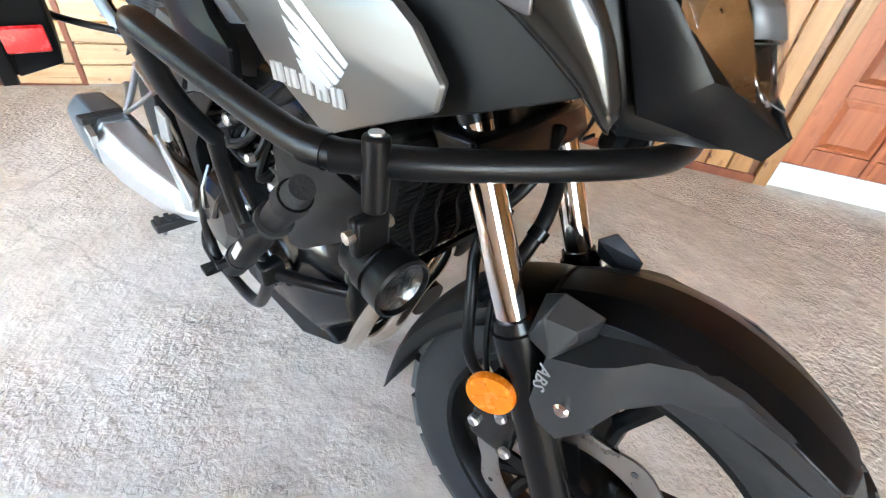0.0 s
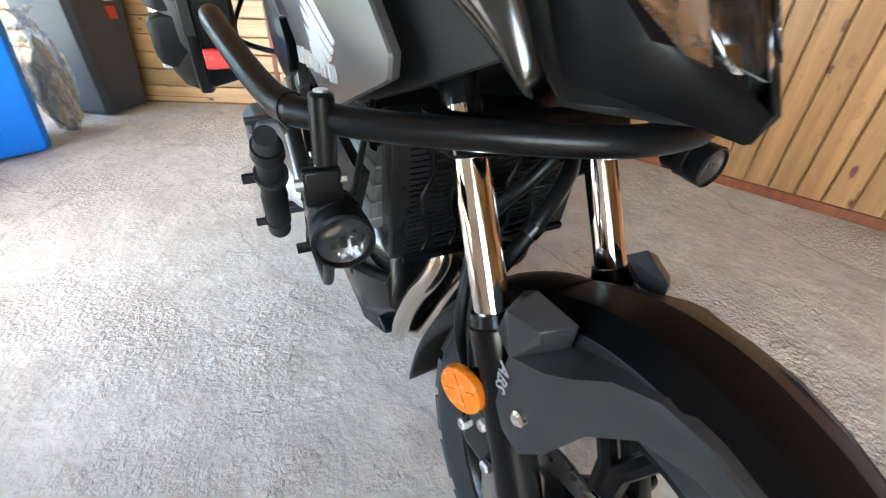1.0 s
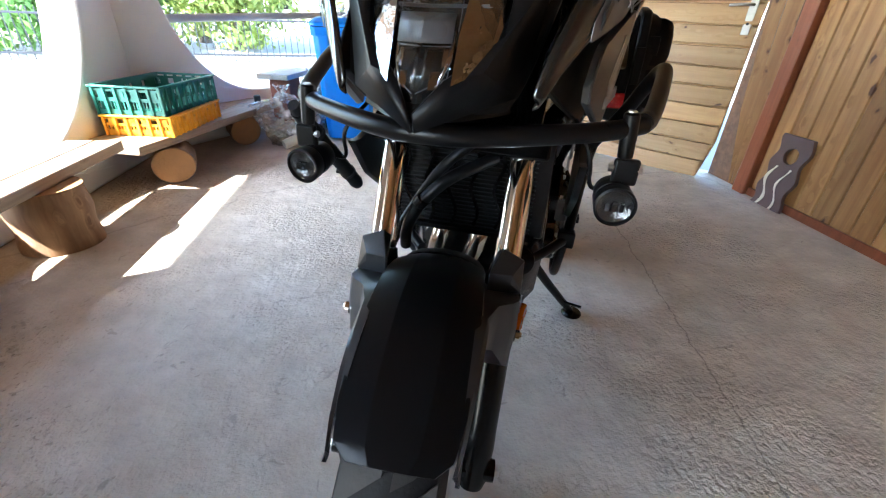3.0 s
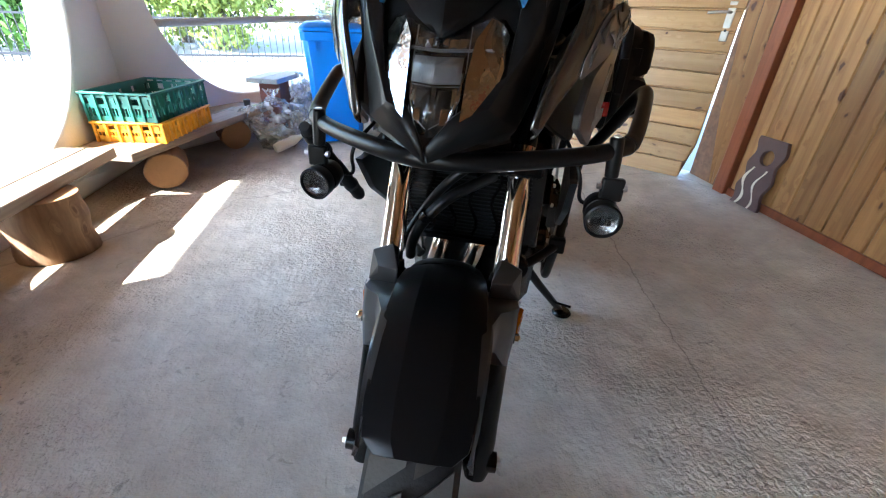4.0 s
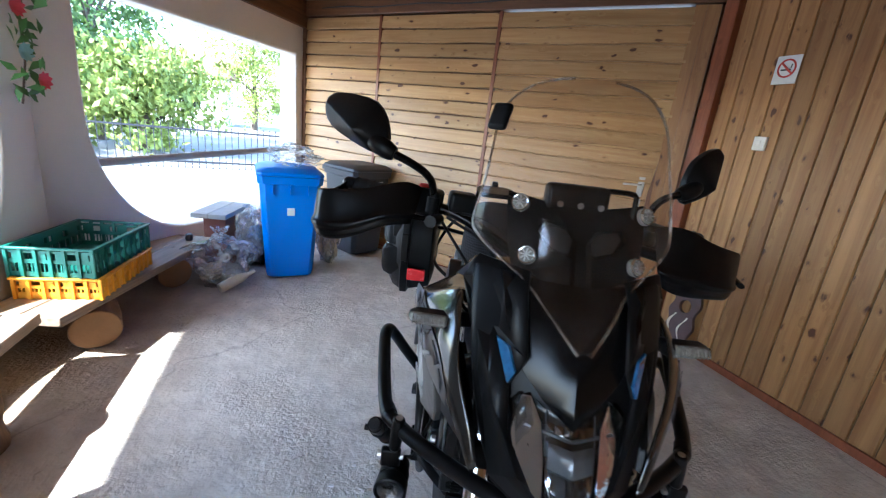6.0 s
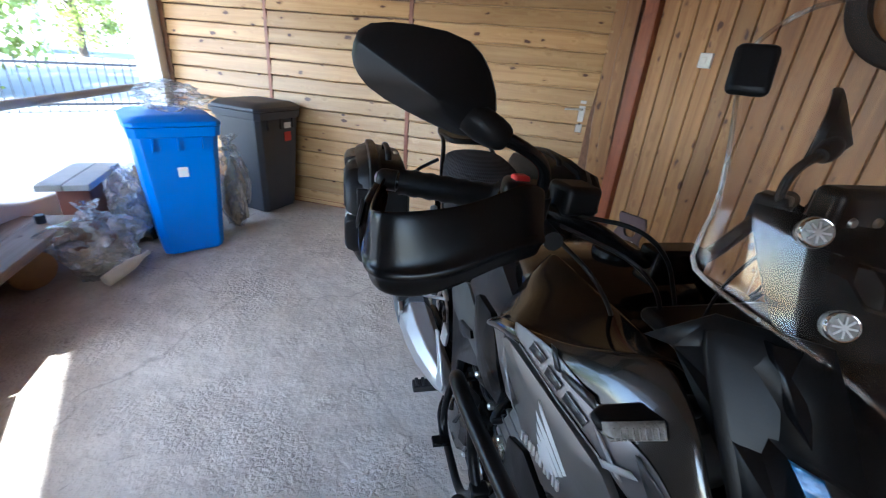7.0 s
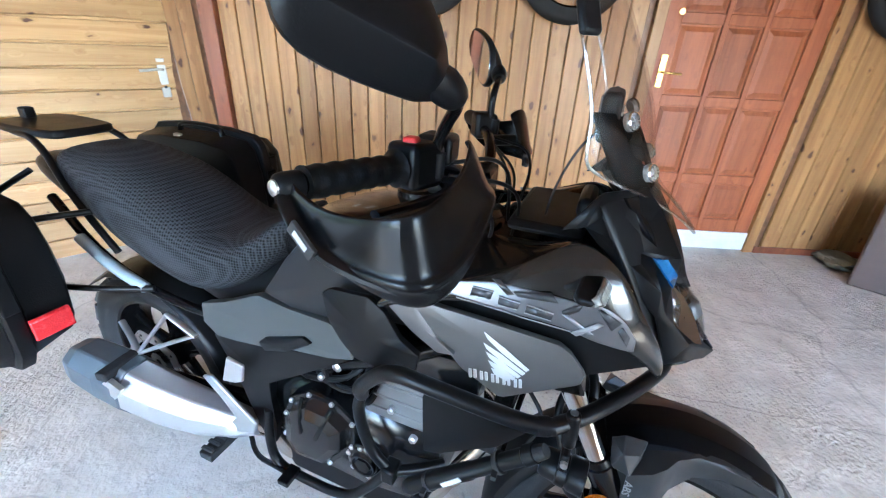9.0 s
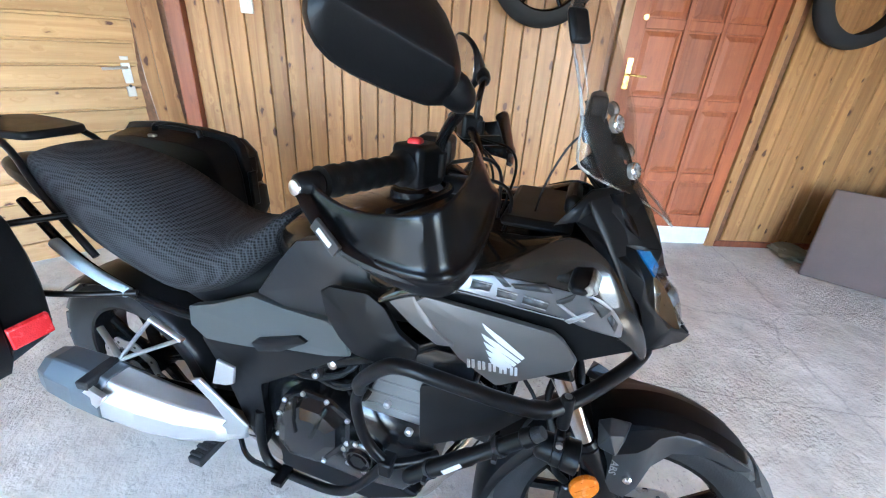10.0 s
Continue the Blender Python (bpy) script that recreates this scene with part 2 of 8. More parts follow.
def clear(name, tint, rough=0.03, gloss=0.5, dusty=0.03, film=(0.6, 0.6, 0.58), least=0.035):
    """Clear sheet: mostly let through, glossy towards the glancing edge, with a pale film for thin dust or painted
    shine.
    """
    m, nt, p = node_mat(name)
    nt.nodes.remove(p)
    tr, gl = add(nt, "ShaderNodeBsdfTransparent", Color=rgb(tint)), add(nt, "ShaderNodeBsdfGlossy", Roughness=rough)
    lw = add(nt, "ShaderNodeLayerWeight", Blend=0.5)
    pw = add(nt, "ShaderNodeMath")
    pw.operation = "POWER"
    pw.inputs[1].default_value = 4.0
    nt.links.new(lw.outputs["Facing"], pw.inputs[0])
    fac = add(nt, "ShaderNodeMapRange", To_Min=least, To_Max=gloss)
    nt.links.new(pw.outputs[0], fac.inputs["Value"])
    mix = add(nt, "ShaderNodeMixShader")
    dust_shine = add(nt, "ShaderNodeBsdfDiffuse", Color=rgb(film))
    mix2 = add(nt, "ShaderNodeMixShader")
    noise_ = add(nt, "ShaderNodeTexNoise", Scale=6.0, Detail=6.0)
    dr = add(nt, "ShaderNodeMapRange", From_Min=0.4, From_Max=0.8, To_Min=0.0, To_Max=dusty)
    nt.links.new(noise_.outputs["Fac"], dr.inputs["Value"])
    nt.links.new(fac.outputs[0], mix.inputs[0])
    nt.links.new(tr.outputs[0], mix.inputs[1])
    nt.links.new(gl.outputs[0], mix.inputs[2])
    nt.links.new(dr.outputs[0], mix2.inputs[0])
    nt.links.new(mix.outputs[0], mix2.inputs[1])
    nt.links.new(dust_shine.outputs[0], mix2.inputs[2])
    nt.links.new(mix2.outputs[0], nt.nodes["Material Output"].inputs["Surface"])
    return m


def mesh_cloth(name):
    """Black spacer-mesh seat cover: a fine honeycomb."""
    m, nt, p = node_mat(name)
    co = add(nt, "ShaderNodeTexCoord")
    v = add(nt, "ShaderNodeTexVoronoi", Scale=150.0, Randomness=0.1)
    nt.links.new(co.outputs["Object"], v.inputs["Vector"])
    r = add(nt, "ShaderNodeValToRGB")
    r.color_ramp.elements[0].position, r.color_ramp.elements[0].color = 0.25, rgb((0.003, 0.003, 0.003))
    r.color_ramp.elements[1].position, r.color_ramp.elements[1].color = 0.6, rgb((0.036, 0.037, 0.041))
    nt.links.new(v.outputs["Distance"], r.inputs[0])
    nt.links.new(r.outputs[0], p.inputs["Base Color"])
    p.inputs["Roughness"].default_value = 0.75
    p.inputs["Specular IOR Level"].default_value = 0.18
    b = add(nt, "ShaderNodeBump", Strength=0.8, Distance=0.003)
    nt.links.new(v.outputs["Distance"], b.inputs["Height"])
    nt.links.new(b.outputs[0], p.inputs["Normal"])
    return m


M_FLOOR = concrete("concrete_floor")
M_PINE_V = pine("pine_upright", (0.415, 0.220, 0.080), (0.245, 0.108, 0.036), 2)
M_PINE_H = pine("pine_level", (0.51, 0.325, 0.142), (0.365, 0.197, 0.073), 0)
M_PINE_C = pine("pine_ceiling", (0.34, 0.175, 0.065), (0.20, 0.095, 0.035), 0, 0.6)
M_REDWOOD = pine("stained_redwood", (0.26, 0.075, 0.028), (0.15, 0.038, 0.014), 2, 0.2, 0.4)
M_REDDOOR = pine("red_varnished_door", (0.36, 0.102, 0.032), (0.22, 0.053, 0.016), 2, 0.15, 0.48)
M_BEAM = pine("dark_beam", (0.20, 0.09, 0.04), (0.10, 0.045, 0.02), 0, 0.3)
M_PLASTER = surface("white_plaster", (0.78, 0.76, 0.72), 0.9, vary=0.06, scale=3.0, grain=0.35, grain_scale=90.0)
M_KICK = surface("chipped_white_paint", (0.68, 0.70, 0.71), 0.6, vary=0.15, scale=14)
M_BENCH = pine("worn_bench_board", (0.36, 0.27, 0.19), (0.20, 0.14, 0.095), 0, 0.5, 0.6)
M_BARK = pine("peeled_log", (0.40, 0.24, 0.125), (0.20, 0.105, 0.05), 2, 0.6, 0.75)
M_LOGEND = surface("sawn_log_end", (0.36, 0.19, 0.08), 0.75, vary=0.2, scale=16, grain=0.3, grain_scale=70)
M_GREYBOARD = surface("weathered_grey_board", (0.42, 0.42, 0.40), 0.85, vary=0.2, scale=7, grain=0.4)
M_BRICKRED = surface("dull_red_block", (0.20, 0.075, 0.05), 0.85, vary=0.3, scale=8, grain=0.4)
M_OUTGROUND = surface("bright_gravel", (0.22, 0.215, 0.20), 0.95, vary=0.15, scale=0.8, grain=0.5, grain_scale=30)
M_LEAF = surface("leaf_green", (0.10, 0.185, 0.034), 0.6, vary=0.5, scale=1.2, grain=0, per_object=0.3)
M_LEAF2 = surface("leaf_yellow_green", (0.22, 0.27, 0.05), 0.6, vary=0.5, scale=1.5, grain=0)
M_TRUNK = surface("tree_bark", (0.10, 0.075, 0.055), 0.9, vary=0.3, scale=5, grain=0.5)
M_BLUEBIN = surface("blue_bin_plastic", (0.006, 0.185, 0.70), 0.42, vary=0.1, scale=6, grain=0.08)
M_DARKBIN = surface("charcoal_bin_plastic", (0.040, 0.045, 0.055), 0.5, vary=0.25, scale=6, grain=0.08)
M_GREENCRATE = surface("green_crate_plastic", (0.012, 0.13, 0.095), 0.45, vary=0.15, scale=9, grain=0.05)
M_YELLOWCRATE = surface("yellow_crate_plastic", (0.85, 0.38, 0.012), 0.45, vary=0.1, scale=9, grain=0.05)
M_PAPER = surface("white_label", (0.78, 0.78, 0.76), 0.7, vary=0.05, grain=0)
M_REDPRINT = surface("red_print", (0.55, 0.05, 0.035), 0.6, vary=0.1, grain=0)
M_BLACKPRINT = surface("black_print", (0.02, 0.02, 0.02), 0.6, vary=0.1, grain=0)
# the heavy white film paints in the bags' bright highlights
M_BAG = clear("clear_bag_film", (0.90, 0.92, 0.94), 0.10, 0.85, 0.75, (0.90, 0.91, 0.91))
M_BOTTLE = surface("milky_bottle", (0.66, 0.62, 0.50), 0.4, vary=0.1, grain=0)
M_RUBBISH = surface("bagged_rubbish", (0.46, 0.43, 0.34), 0.7, vary=0.7, scale=14, grain=0.3)
M_SWITCH = surface("white_switch_plastic", (0.75, 0.74, 0.70), 0.4, vary=0.04, grain=0)
M_BRASS = surface("brass", (0.75, 0.50, 0.16), 0.28, 1.0, vary=0.1, grain=0.02)
M_STEEL = surface("satin_steel", (0.55, 0.54, 0.52), 0.35, 1.0, vary=0.1, grain=0.03)
M_CHROME = surface("hard_chrome", (0.86, 0.85, 0.83), 0.06, 1.0, vary=0.03, grain=0, rough_vary=0.03)
M_PIPE = surface("exhaust_steel", (0.66, 0.61, 0.54), 0.17, 1.0, vary=0.12, scale=12, grain=0.02, rough_vary=0.08)
M_ALU = surface("cast_aluminium", (0.60, 0.61, 0.62), 0.38, 0.9, vary=0.1, scale=20, grain=0.1)
M_MUFFLER = surface("brushed_muffler", (0.40, 0.40, 0.40), 0.45, 0.75, vary=0.08, scale=14, grain=0.03)
M_SIGLENS = surface("pale_signal_lens", (0.22, 0.21, 0.19), 0.2, vary=0.5, scale=140, grain=0.5, grain_scale=200)
M_MUFFCAP = surface("grey_muffler_cap", (0.10, 0.115, 0.13), 0.42, 0.5, vary=0.1, grain=0.05)
M_BLACK = surface("matt_black_plastic", (0.0055, 0.0055, 0.006), 0.37, vary=0.2, scale=12, grain=0.05, grain_scale=420, spec=0.16)
M_POWDER = surface("powder_black_steel", (0.0045, 0.0045, 0.005), 0.32, vary=0.2, scale=16, grain=0.08, grain_scale=500, spec=0.20)
M_SATIN = surface("satin_black_paint", (0.004, 0.004, 0.0045), 0.25, vary=0.15, scale=10, grain=0.02, grain_scale=350, rough_vary=0.06, spec=0.22)
M_GLOSSBLACK = surface("gloss_black_paint", (0.003, 0.003, 0.003), 0.14, vary=0.1, grain=0, coat=0.15, rough_vary=0.05, spec=0.25)
M_GUN = surface("matt_gunmetal_paint", (0.130, 0.124, 0.120), 0.34, 0.55, vary=0.06, scale=5, grain=0.02, grain_scale=900, rough_vary=0.04)
M_FENDER = surface("dark_graphite_plastic", (0.016, 0.016, 0.017), 0.36, 0.2, vary=0.08, scale=5, grain=0.03, grain_scale=900, rough_vary=0.05, spec=0.4)
M_SIDE = surface("dark_green_grey_plastic", (0.058, 0.062, 0.061), 0.42, 0.1, vary=0.1, scale=6, grain=0.03, grain_scale=700, rough_vary=0.05, spec=0.35)
M_MUDBLACK = surface("smooth_black_fender", (0.0040, 0.0044, 0.0055), 0.30, vary=0.12, scale=6, grain=0.02, grain_scale=700, rough_vary=0.06, spec=0.14)
M_GUNDARK = surface("dark_gunmetal_paint", (0.042, 0.0405, 0.038), 0.21, 0.75, vary=0.06, scale=5, grain=0.02, grain_scale=900, rough_vary=0.04, spec=0.45, coat=0.6)
M_FOGREF = surface("faceted_fog_reflector", (0.16, 0.16, 0.165), 0.18, 0.9, vary=0.5, scale=120, grain=0.6, grain_scale=160)
M_PALEBLUE = surface("pale_bluish_paint", (0.42, 0.52, 0.58), 0.35, 0.3, vary=0.08, scale=12, grain=0.03)
M_LAMPBAR = surface("grey_lamp_bar", (0.12, 0.125, 0.135), 0.4, 0.2, vary=0.06, grain=0)
M_SILVERFILM = surface("silver_graphic", (0.155, 0.155, 0.163), 0.33, 0.7, vary=0.14, scale=9, grain=0)
M_MARKGREY = surface("marking_grey", (0.045, 0.045, 0.048), 0.36, 0.3, vary=0.06, scale=9, grain=0)
M_MARKPALE = surface("marking_pale", (0.25, 0.25, 0.255), 0.4, 0.1, vary=0.06, grain=0)
M_SHIELD = surface("dark_shield_paint", (0.036, 0.037, 0.039), 0.32, 0.35, vary=0.08, scale=6, grain=0.02, grain_scale=800, rough_vary=0.05, spec=0.4)
M_DARKFILM = surface("grey_graphic", (0.030, 0.030, 0.032), 0.36, 0.2, vary=0.06, scale=9, grain=0)
M_WHITEFILM = surface("white_graphic", (0.52, 0.52, 0.515), 0.4, vary=0.06, grain=0)
M_ENGINE = surface("black_engine_paint", (0.006, 0.006, 0.0065), 0.18, 0.0, vary=0.25, scale=18, grain=0.05, grain_scale=300, spec=0.5)
M_ENGGREY = surface("grey_engine_block", (0.20, 0.20, 0.20), 0.5, 0.6, vary=0.25, scale=18, grain=0.2, grain_scale=200)
M_TREAD = surface("dusty_tread_rubber", (0.060, 0.058, 0.055), 0.85, vary=0.45, scale=18, grain=0.25, grain_scale=160)
M_RUBBER = surface("tyre_rubber", (0.020, 0.020, 0.021), 0.72, vary=0.35, scale=14, grain=0.25, grain_scale=220, spec=0.25)
M_GRIP = surface("grip_rubber", (0.005, 0.005, 0.005), 0.5, vary=0.2, grain=0.15, spec=0.2)
M_SEAT = mesh_cloth("seat_mesh_cloth")
M_AMBER = surface("amber_reflector", (0.58, 0.145, 0.004), 0.25, vary=0.3, scale=90, grain=0.3, grain_scale=300, coat=0.5)
M_REDREF = surface("red_reflector", (0.60, 0.02, 0.025), 0.25, vary=0.2, scale=60, grain=0.2, grain_scale=300, coat=0.5)
# blue reflection of the surroundings, put into the strip's base colour
M_BLUEGLINT = surface("lens_blue_reflection", (0.028, 0.14, 0.32), 0.10, 0.25, vary=0.5, scale=90, grain=0.4, grain_scale=90, coat=0.8)
M_LAMPREF = surface("lamp_reflector", (0.42, 0.46, 0.52), 0.07, 1.0, vary=0.15, scale=40, grain=0.08, grain_scale=120, rough_vary=0.04)
# mirror that stands in for the opening reflected in the lens sides
M_LAMPSIDE = surface("lamp_glare_mirror", (0.56, 0.60, 0.64), 0.07, 1.0, vary=0.1, scale=30, grain=0.35, grain_scale=45, rough_vary=0.05)
M_INNER = surface("dull_black_inner", (0.0045, 0.0045, 0.005), 0.75, vary=0.2, scale=12, grain=0.0, spec=0.06)
M_LAMPDARK = surface("lamp_inner_dark", (0.011, 0.0105, 0.0105), 0.14, 0.0, vary=0.4, scale=30, grain=0.1, spec=0.3)
M_LENS = clear("clear_lens", (0.90, 0.91, 0.92), 0.03, 0.6, 0.02)
M_SCREEN = clear("clear_windscreen", (0.93, 0.90, 0.88), 0.0, 0.22, 0.03, (0.62, 0.56, 0.52), least=0.02)
# strong pale film here paints the highlight along the screen's edge
M_EDGE = clear("painted_edge_glint", (0.80, 0.80, 0.78), 0.08, 0.6, 0.5, (0.80, 0.79, 0.75), least=0.22)
M_MIRROR = surface("mirror_glass", (0.75, 0.77, 0.78), 0.02, 1.0, vary=0.02, grain=0, rough_vary=0.01)
M_CASE = surface("pannier_plastic", (0.005, 0.005, 0.0055), 0.42, vary=0.2, scale=12, grain=0.15, grain_scale=380, spec=0.16)
M_REDSW = surface("red_switch", (0.62, 0.03, 0.03), 0.4, vary=0.05, grain=0)
M_DISC = surface("brake_disc_steel", (0.45, 0.44, 0.43), 0.3, 1.0, vary=0.15, scale=30, grain=0.05)
M_ARTDARK = surface("dark_driftwood", (0.10, 0.055, 0.05), 0.5, vary=0.35, scale=9, grain=0.2)
M_ARTLIGHT = surface("pale_wood_streak", (0.72, 0.64, 0.53), 0.5, vary=0.15, scale=12, grain=0.1)
M_SHEET = surface("stained_brown_sheet", (0.115, 0.075, 0.06), 0.7, vary=0.3, scale=4, grain=0.2)
M_CLOTH = surface("grey_green_bag", (0.22, 0.23, 0.18), 0.8, vary=0.35, scale=14, grain=0.5, grain_scale=80)
M_WALLPALE = surface("pale_house_wall", (0.75, 0.70, 0.62), 0.9, vary=0.05, grain=0)
M_ROOFTILE = surface("red_roof", (0.33, 0.16, 0.11), 0.85, vary=0.2, scale=3, grain=0.3)
M_IRON = surface("dark_iron", (0.05, 0.05, 0.055), 0.6, 0.5, vary=0.2, grain=0.1)
M_PETALRED = surface("pink_silk_petal", (0.72, 0.08, 0.13), 0.7, vary=0.2, grain=0)
M_PETALBLUE = surface("pale_blue_silk_petal", (0.30, 0.58, 0.62), 0.7, vary=0.2, grain=0)
M_SILKLEAF = surface("silk_leaf", (0.06, 0.16, 0.035), 0.6, vary=0.4, scale=20, grain=0)

# ---- mesh helpers ----


def finish(name, bm, mat, parent=None, label="", bevel=0.0, thick=0.0, sub=0, angle=38, seg=2):
    bmesh.ops.recalc_face_normals(bm, faces=bm.faces)
    me = bpy.data.meshes.new(name)
    bm.to_mesh(me)
    bm.free()
    for f in me.polygons:
        f.use_smooth = True
    me.set_sharp_from_angle(angle=radians(angle))
    me.materials.append(mat)
    ob = new(name, me)
    if parent:
        ob.parent = parent
    if label:
        ob["label"] = label
    if thick:
        s = ob.modifiers.new("shell", "SOLIDIFY")
        s.thickness, s.offset = thick, -1
    if sub:
        s = ob.modifiers.new("smooth", "SUBSURF")
        s.levels = s.render_levels = sub
    if bevel:
        b = ob.modifiers.new("edge", "BEVEL")
        b.width, b.segments, b.limit_method, b.angle_limit = bevel, seg, "ANGLE", radians(40)
    return ob


def part(name, bm, mat, parent, label="", **kw):
    return finish(name, bm, mat, parent, label, **kw)


def thing(name, m, label, category, group="", kind=""):
    ob = new(name)
    ob.empty_display_size = 0.1
    ob.matrix_world = m
    return tagged(ob, label, category, group, kind)


def box(bm, lo, hi, m=None):
    c = [(x, y, z) for x in (lo[0], hi[0]) for y in (lo[1], hi[1]) for z in (lo[2], hi[2])]
    v = [bm.verts.new(m @ Vector(p) if m else p) for p in c]
    for q in ((0, 1, 3, 2), (4, 6, 7, 5), (0, 4, 5, 1), (2, 3, 7, 6), (0, 2, 6, 4), (1, 5, 7, 3)):
        bm.faces.new([v[i] for i in q])
    return bm


def rounded(pts, times=2, closed=False):
    """Corners of a line cut round."""
    pts = [Vector(p) for p in pts]
    for _ in range(times):
        out = [] if closed else [pts[0]]
        n = len(pts)
        for i in range(n if closed else n - 1):
            a, b = pts[i], pts[(i + 1) % n]
            out += [a.lerp(b, 0.25), a.lerp(b, 0.75)]
        if not closed:
            out.append(pts[-1])
        pts = out
    return pts


def tube(bm, pts, r, n=12, caps=True, flat=1.0):
    pts = [Vector(p) for p in pts]
    rs = r if isinstance(r, (list, tuple)) else [r] * len(pts)
    rings, up = [], None
    for i, p in enumerate(pts):
        t = (pts[min(i + 1, len(pts) - 1)] - pts[max(i - 1, 0)]).normalized()
        if up is None:
            up = Vector((0, 0, 1)) if abs(t.z) < 0.9 else Vector((0, 1, 0))
        side = t.cross(up).normalized()
        up = side.cross(t).normalized()
        rings.append([bm.verts.new(p + rs[i] * (math.cos(k * math.tau / n) * side + flat * math.sin(k * math.tau / n) * up)) for k in range(n)])
    skin(bm, rings, True, caps)
    return bm


def skin(bm, rings, closed=True, caps=True):
    n = len(rings[0])
    for a, b in zip(rings, rings[1:]):
        for k in range(n if closed else n - 1):
            j = (k + 1) % n
            bm.faces.new((a[k], a[j], b[j], b[k]))
    if caps and closed:
        bm.faces.new(rings[0][::-1])
        bm.faces.new(rings[-1])
    return bm


def loft(bm, rings, closed=True, caps=True):
    return skin(bm, [[bm.verts.new(p) for p in ring] for ring in rings], closed, caps)


def lathe(bm, profile, m, n=24, caps=False):
    """profile of (radius, height) turned round the z axis of m."""
    rings = [[m @ Vector((max(r, 1e-4) * math.cos(k * math.tau / n), max(r, 1e-4) * math.sin(k * math.tau / n), h)) for k in range(n)] for r, h in profile]
    return loft(bm, rings, True, caps)


def plate(bm, outline, depth, m):
    """A flat outline (x, y) made solid from z 0 to depth, at m."""
    lo = [bm.verts.new(m @ Vector((x, y, 0))) for x, y in outline]
    hi = [bm.verts.new(m @ Vector((x, y, depth))) for x, y in outline]
    bm.faces.new(lo[::-1])
    bm.faces.new(hi)
    n = len(outline)
    for k in range(n):
        j = (k + 1) % n
        bm.faces.new((lo[k], lo[j], hi[j], hi[k]))
    return bm


def lettering(bm, words, size, m, shear=0.25):
    """Adds raised letters of the built-in font, standing on the plane of m."""
    cu = bpy.data.curves.new("letters", "FONT")
    cu.body, cu.size, cu.shear, cu.extrude, cu.resolution_u = words, size, shear, 0.0005, 2
    ob = bpy.data.objects.new("letters", cu)
    scene.collection.objects.link(ob)
    me = bpy.data.meshes.new_from_object(ob.evaluated_get(bpy.context.evaluated_depsgraph_get()))
    me.transform(m)
    bm.from_mesh(me)
    bpy.data.objects.remove(ob)
    bpy.data.curves.remove(cu)
    bpy.data.meshes.remove(me)
    return bm


def aim(origin, way, up=(0, 0, 1)):
    """A pose whose z axis goes along way."""
    z = Vector(way).normalized()
    x = Vector(up).cross(z)
    x = x.normalized() if x.length > 1e-3 else Vector((1, 0, 0))
    y = z.cross(x)
    return Matrix(((x.x, y.x, z.x, origin[0]), (x.y, y.y, z.y, origin[1]), (x.z, y.z, z.z, origin[2]), (0, 0, 0, 1)))


def interp(table, v):
    for (a, fa), (b, fb) in zip(table, table[1:]):
        if v <= b:
            k = min(1, max(0, (v - a) / (b - a)))
            return fa + (fb - fa) * k
    return table[-1][1]


def along(line, n):
    """n points evenly along a line of points."""
    line = [Vector(p) for p in line]
    runs = [0.0]
    for a, b in zip(line, line[1:]):
        runs.append(runs[-1] + (b - a).length)
    out = []
    for i in range(n):
        s = runs[-1] * i / (n - 1)
        k = max(j for j in range(len(line)) if runs[j] <= s + 1e-9)
        k = min(k, len(line) - 2)
        out.append(line[k].lerp(line[k + 1], (s - runs[k]) / max(1e-9, runs[k + 1] - runs[k])))
    return out

# ---- structure ----
WALL_X = 2.715                     # inner face of the long plank wall
BACK_A, BACK_B = Vector((0.172, 4.847)), Vector((2.715, 2.025))   # inner face of the slanting back wall
CEIL = 2.42
EAVE_X = -3.05                     # the roof boards run out to here, unseen, to cut the floor's sun patch


def wall_thing(name, label, category="wall"):
    return thing(name, Matrix(), label, category, kind="structure")


# floor: one slab with the room's outline
bm = bmesh.new()
outline = [(-1.50, -4.3), (2.9, -4.3), (2.9, 2.2), (0.25, 5.1), (-0.05, 4.95), (-1.50, 2.75)]
plate(bm, outline, 0.14, Matrix.Translation((0, 0, -0.14)))
floor = tagged(finish("floor", bm, M_FLOOR), "rough dusty grey concrete floor with cracks", "floor", kind="structure")

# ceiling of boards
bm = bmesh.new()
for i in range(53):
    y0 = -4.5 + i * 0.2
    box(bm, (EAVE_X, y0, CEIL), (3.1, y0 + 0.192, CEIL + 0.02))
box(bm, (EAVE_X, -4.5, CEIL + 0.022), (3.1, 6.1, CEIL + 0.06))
ceiling = tagged(finish("ceiling", bm, M_PINE_C), "brown varnished board ceiling with unseen overhang that trims the sun", "ceiling", kind="structure")

# long plank wall with a door opening
DOOR_Y0, DOOR_Y1, DOOR_H = -1.775, -0.79, 2.06
wall_east = wall_thing("wall_east", "knotty varnished pine wall of upright boards")
bm = bmesh.new()
box(bm, (WALL_X + 0.024, -4.3, 0), (WALL_X + 0.16, DOOR_Y0 - 0.07, CEIL))
box(bm, (WALL_X + 0.024, DOOR_Y1 + 0.07, 0), (WALL_X + 0.16, 2.3, CEIL))
box(bm, (WALL_X + 0.024, DOOR_Y0 - 0.07, DOOR_H + 0.07), (WALL_X + 0.16, DOOR_Y1 + 0.07, CEIL))
part("backing", bm, M_BEAM, wall_east)
bm = bmesh.new()
box(bm, (WALL_X - 0.018, DOOR_Y1 + 0.07, 0), (WALL_X, 1.87, 0.05))
box(bm, (WALL_X - 0.018, -4.3, 0), (WALL_X, DOOR_Y0 - 0.07, 0.05))
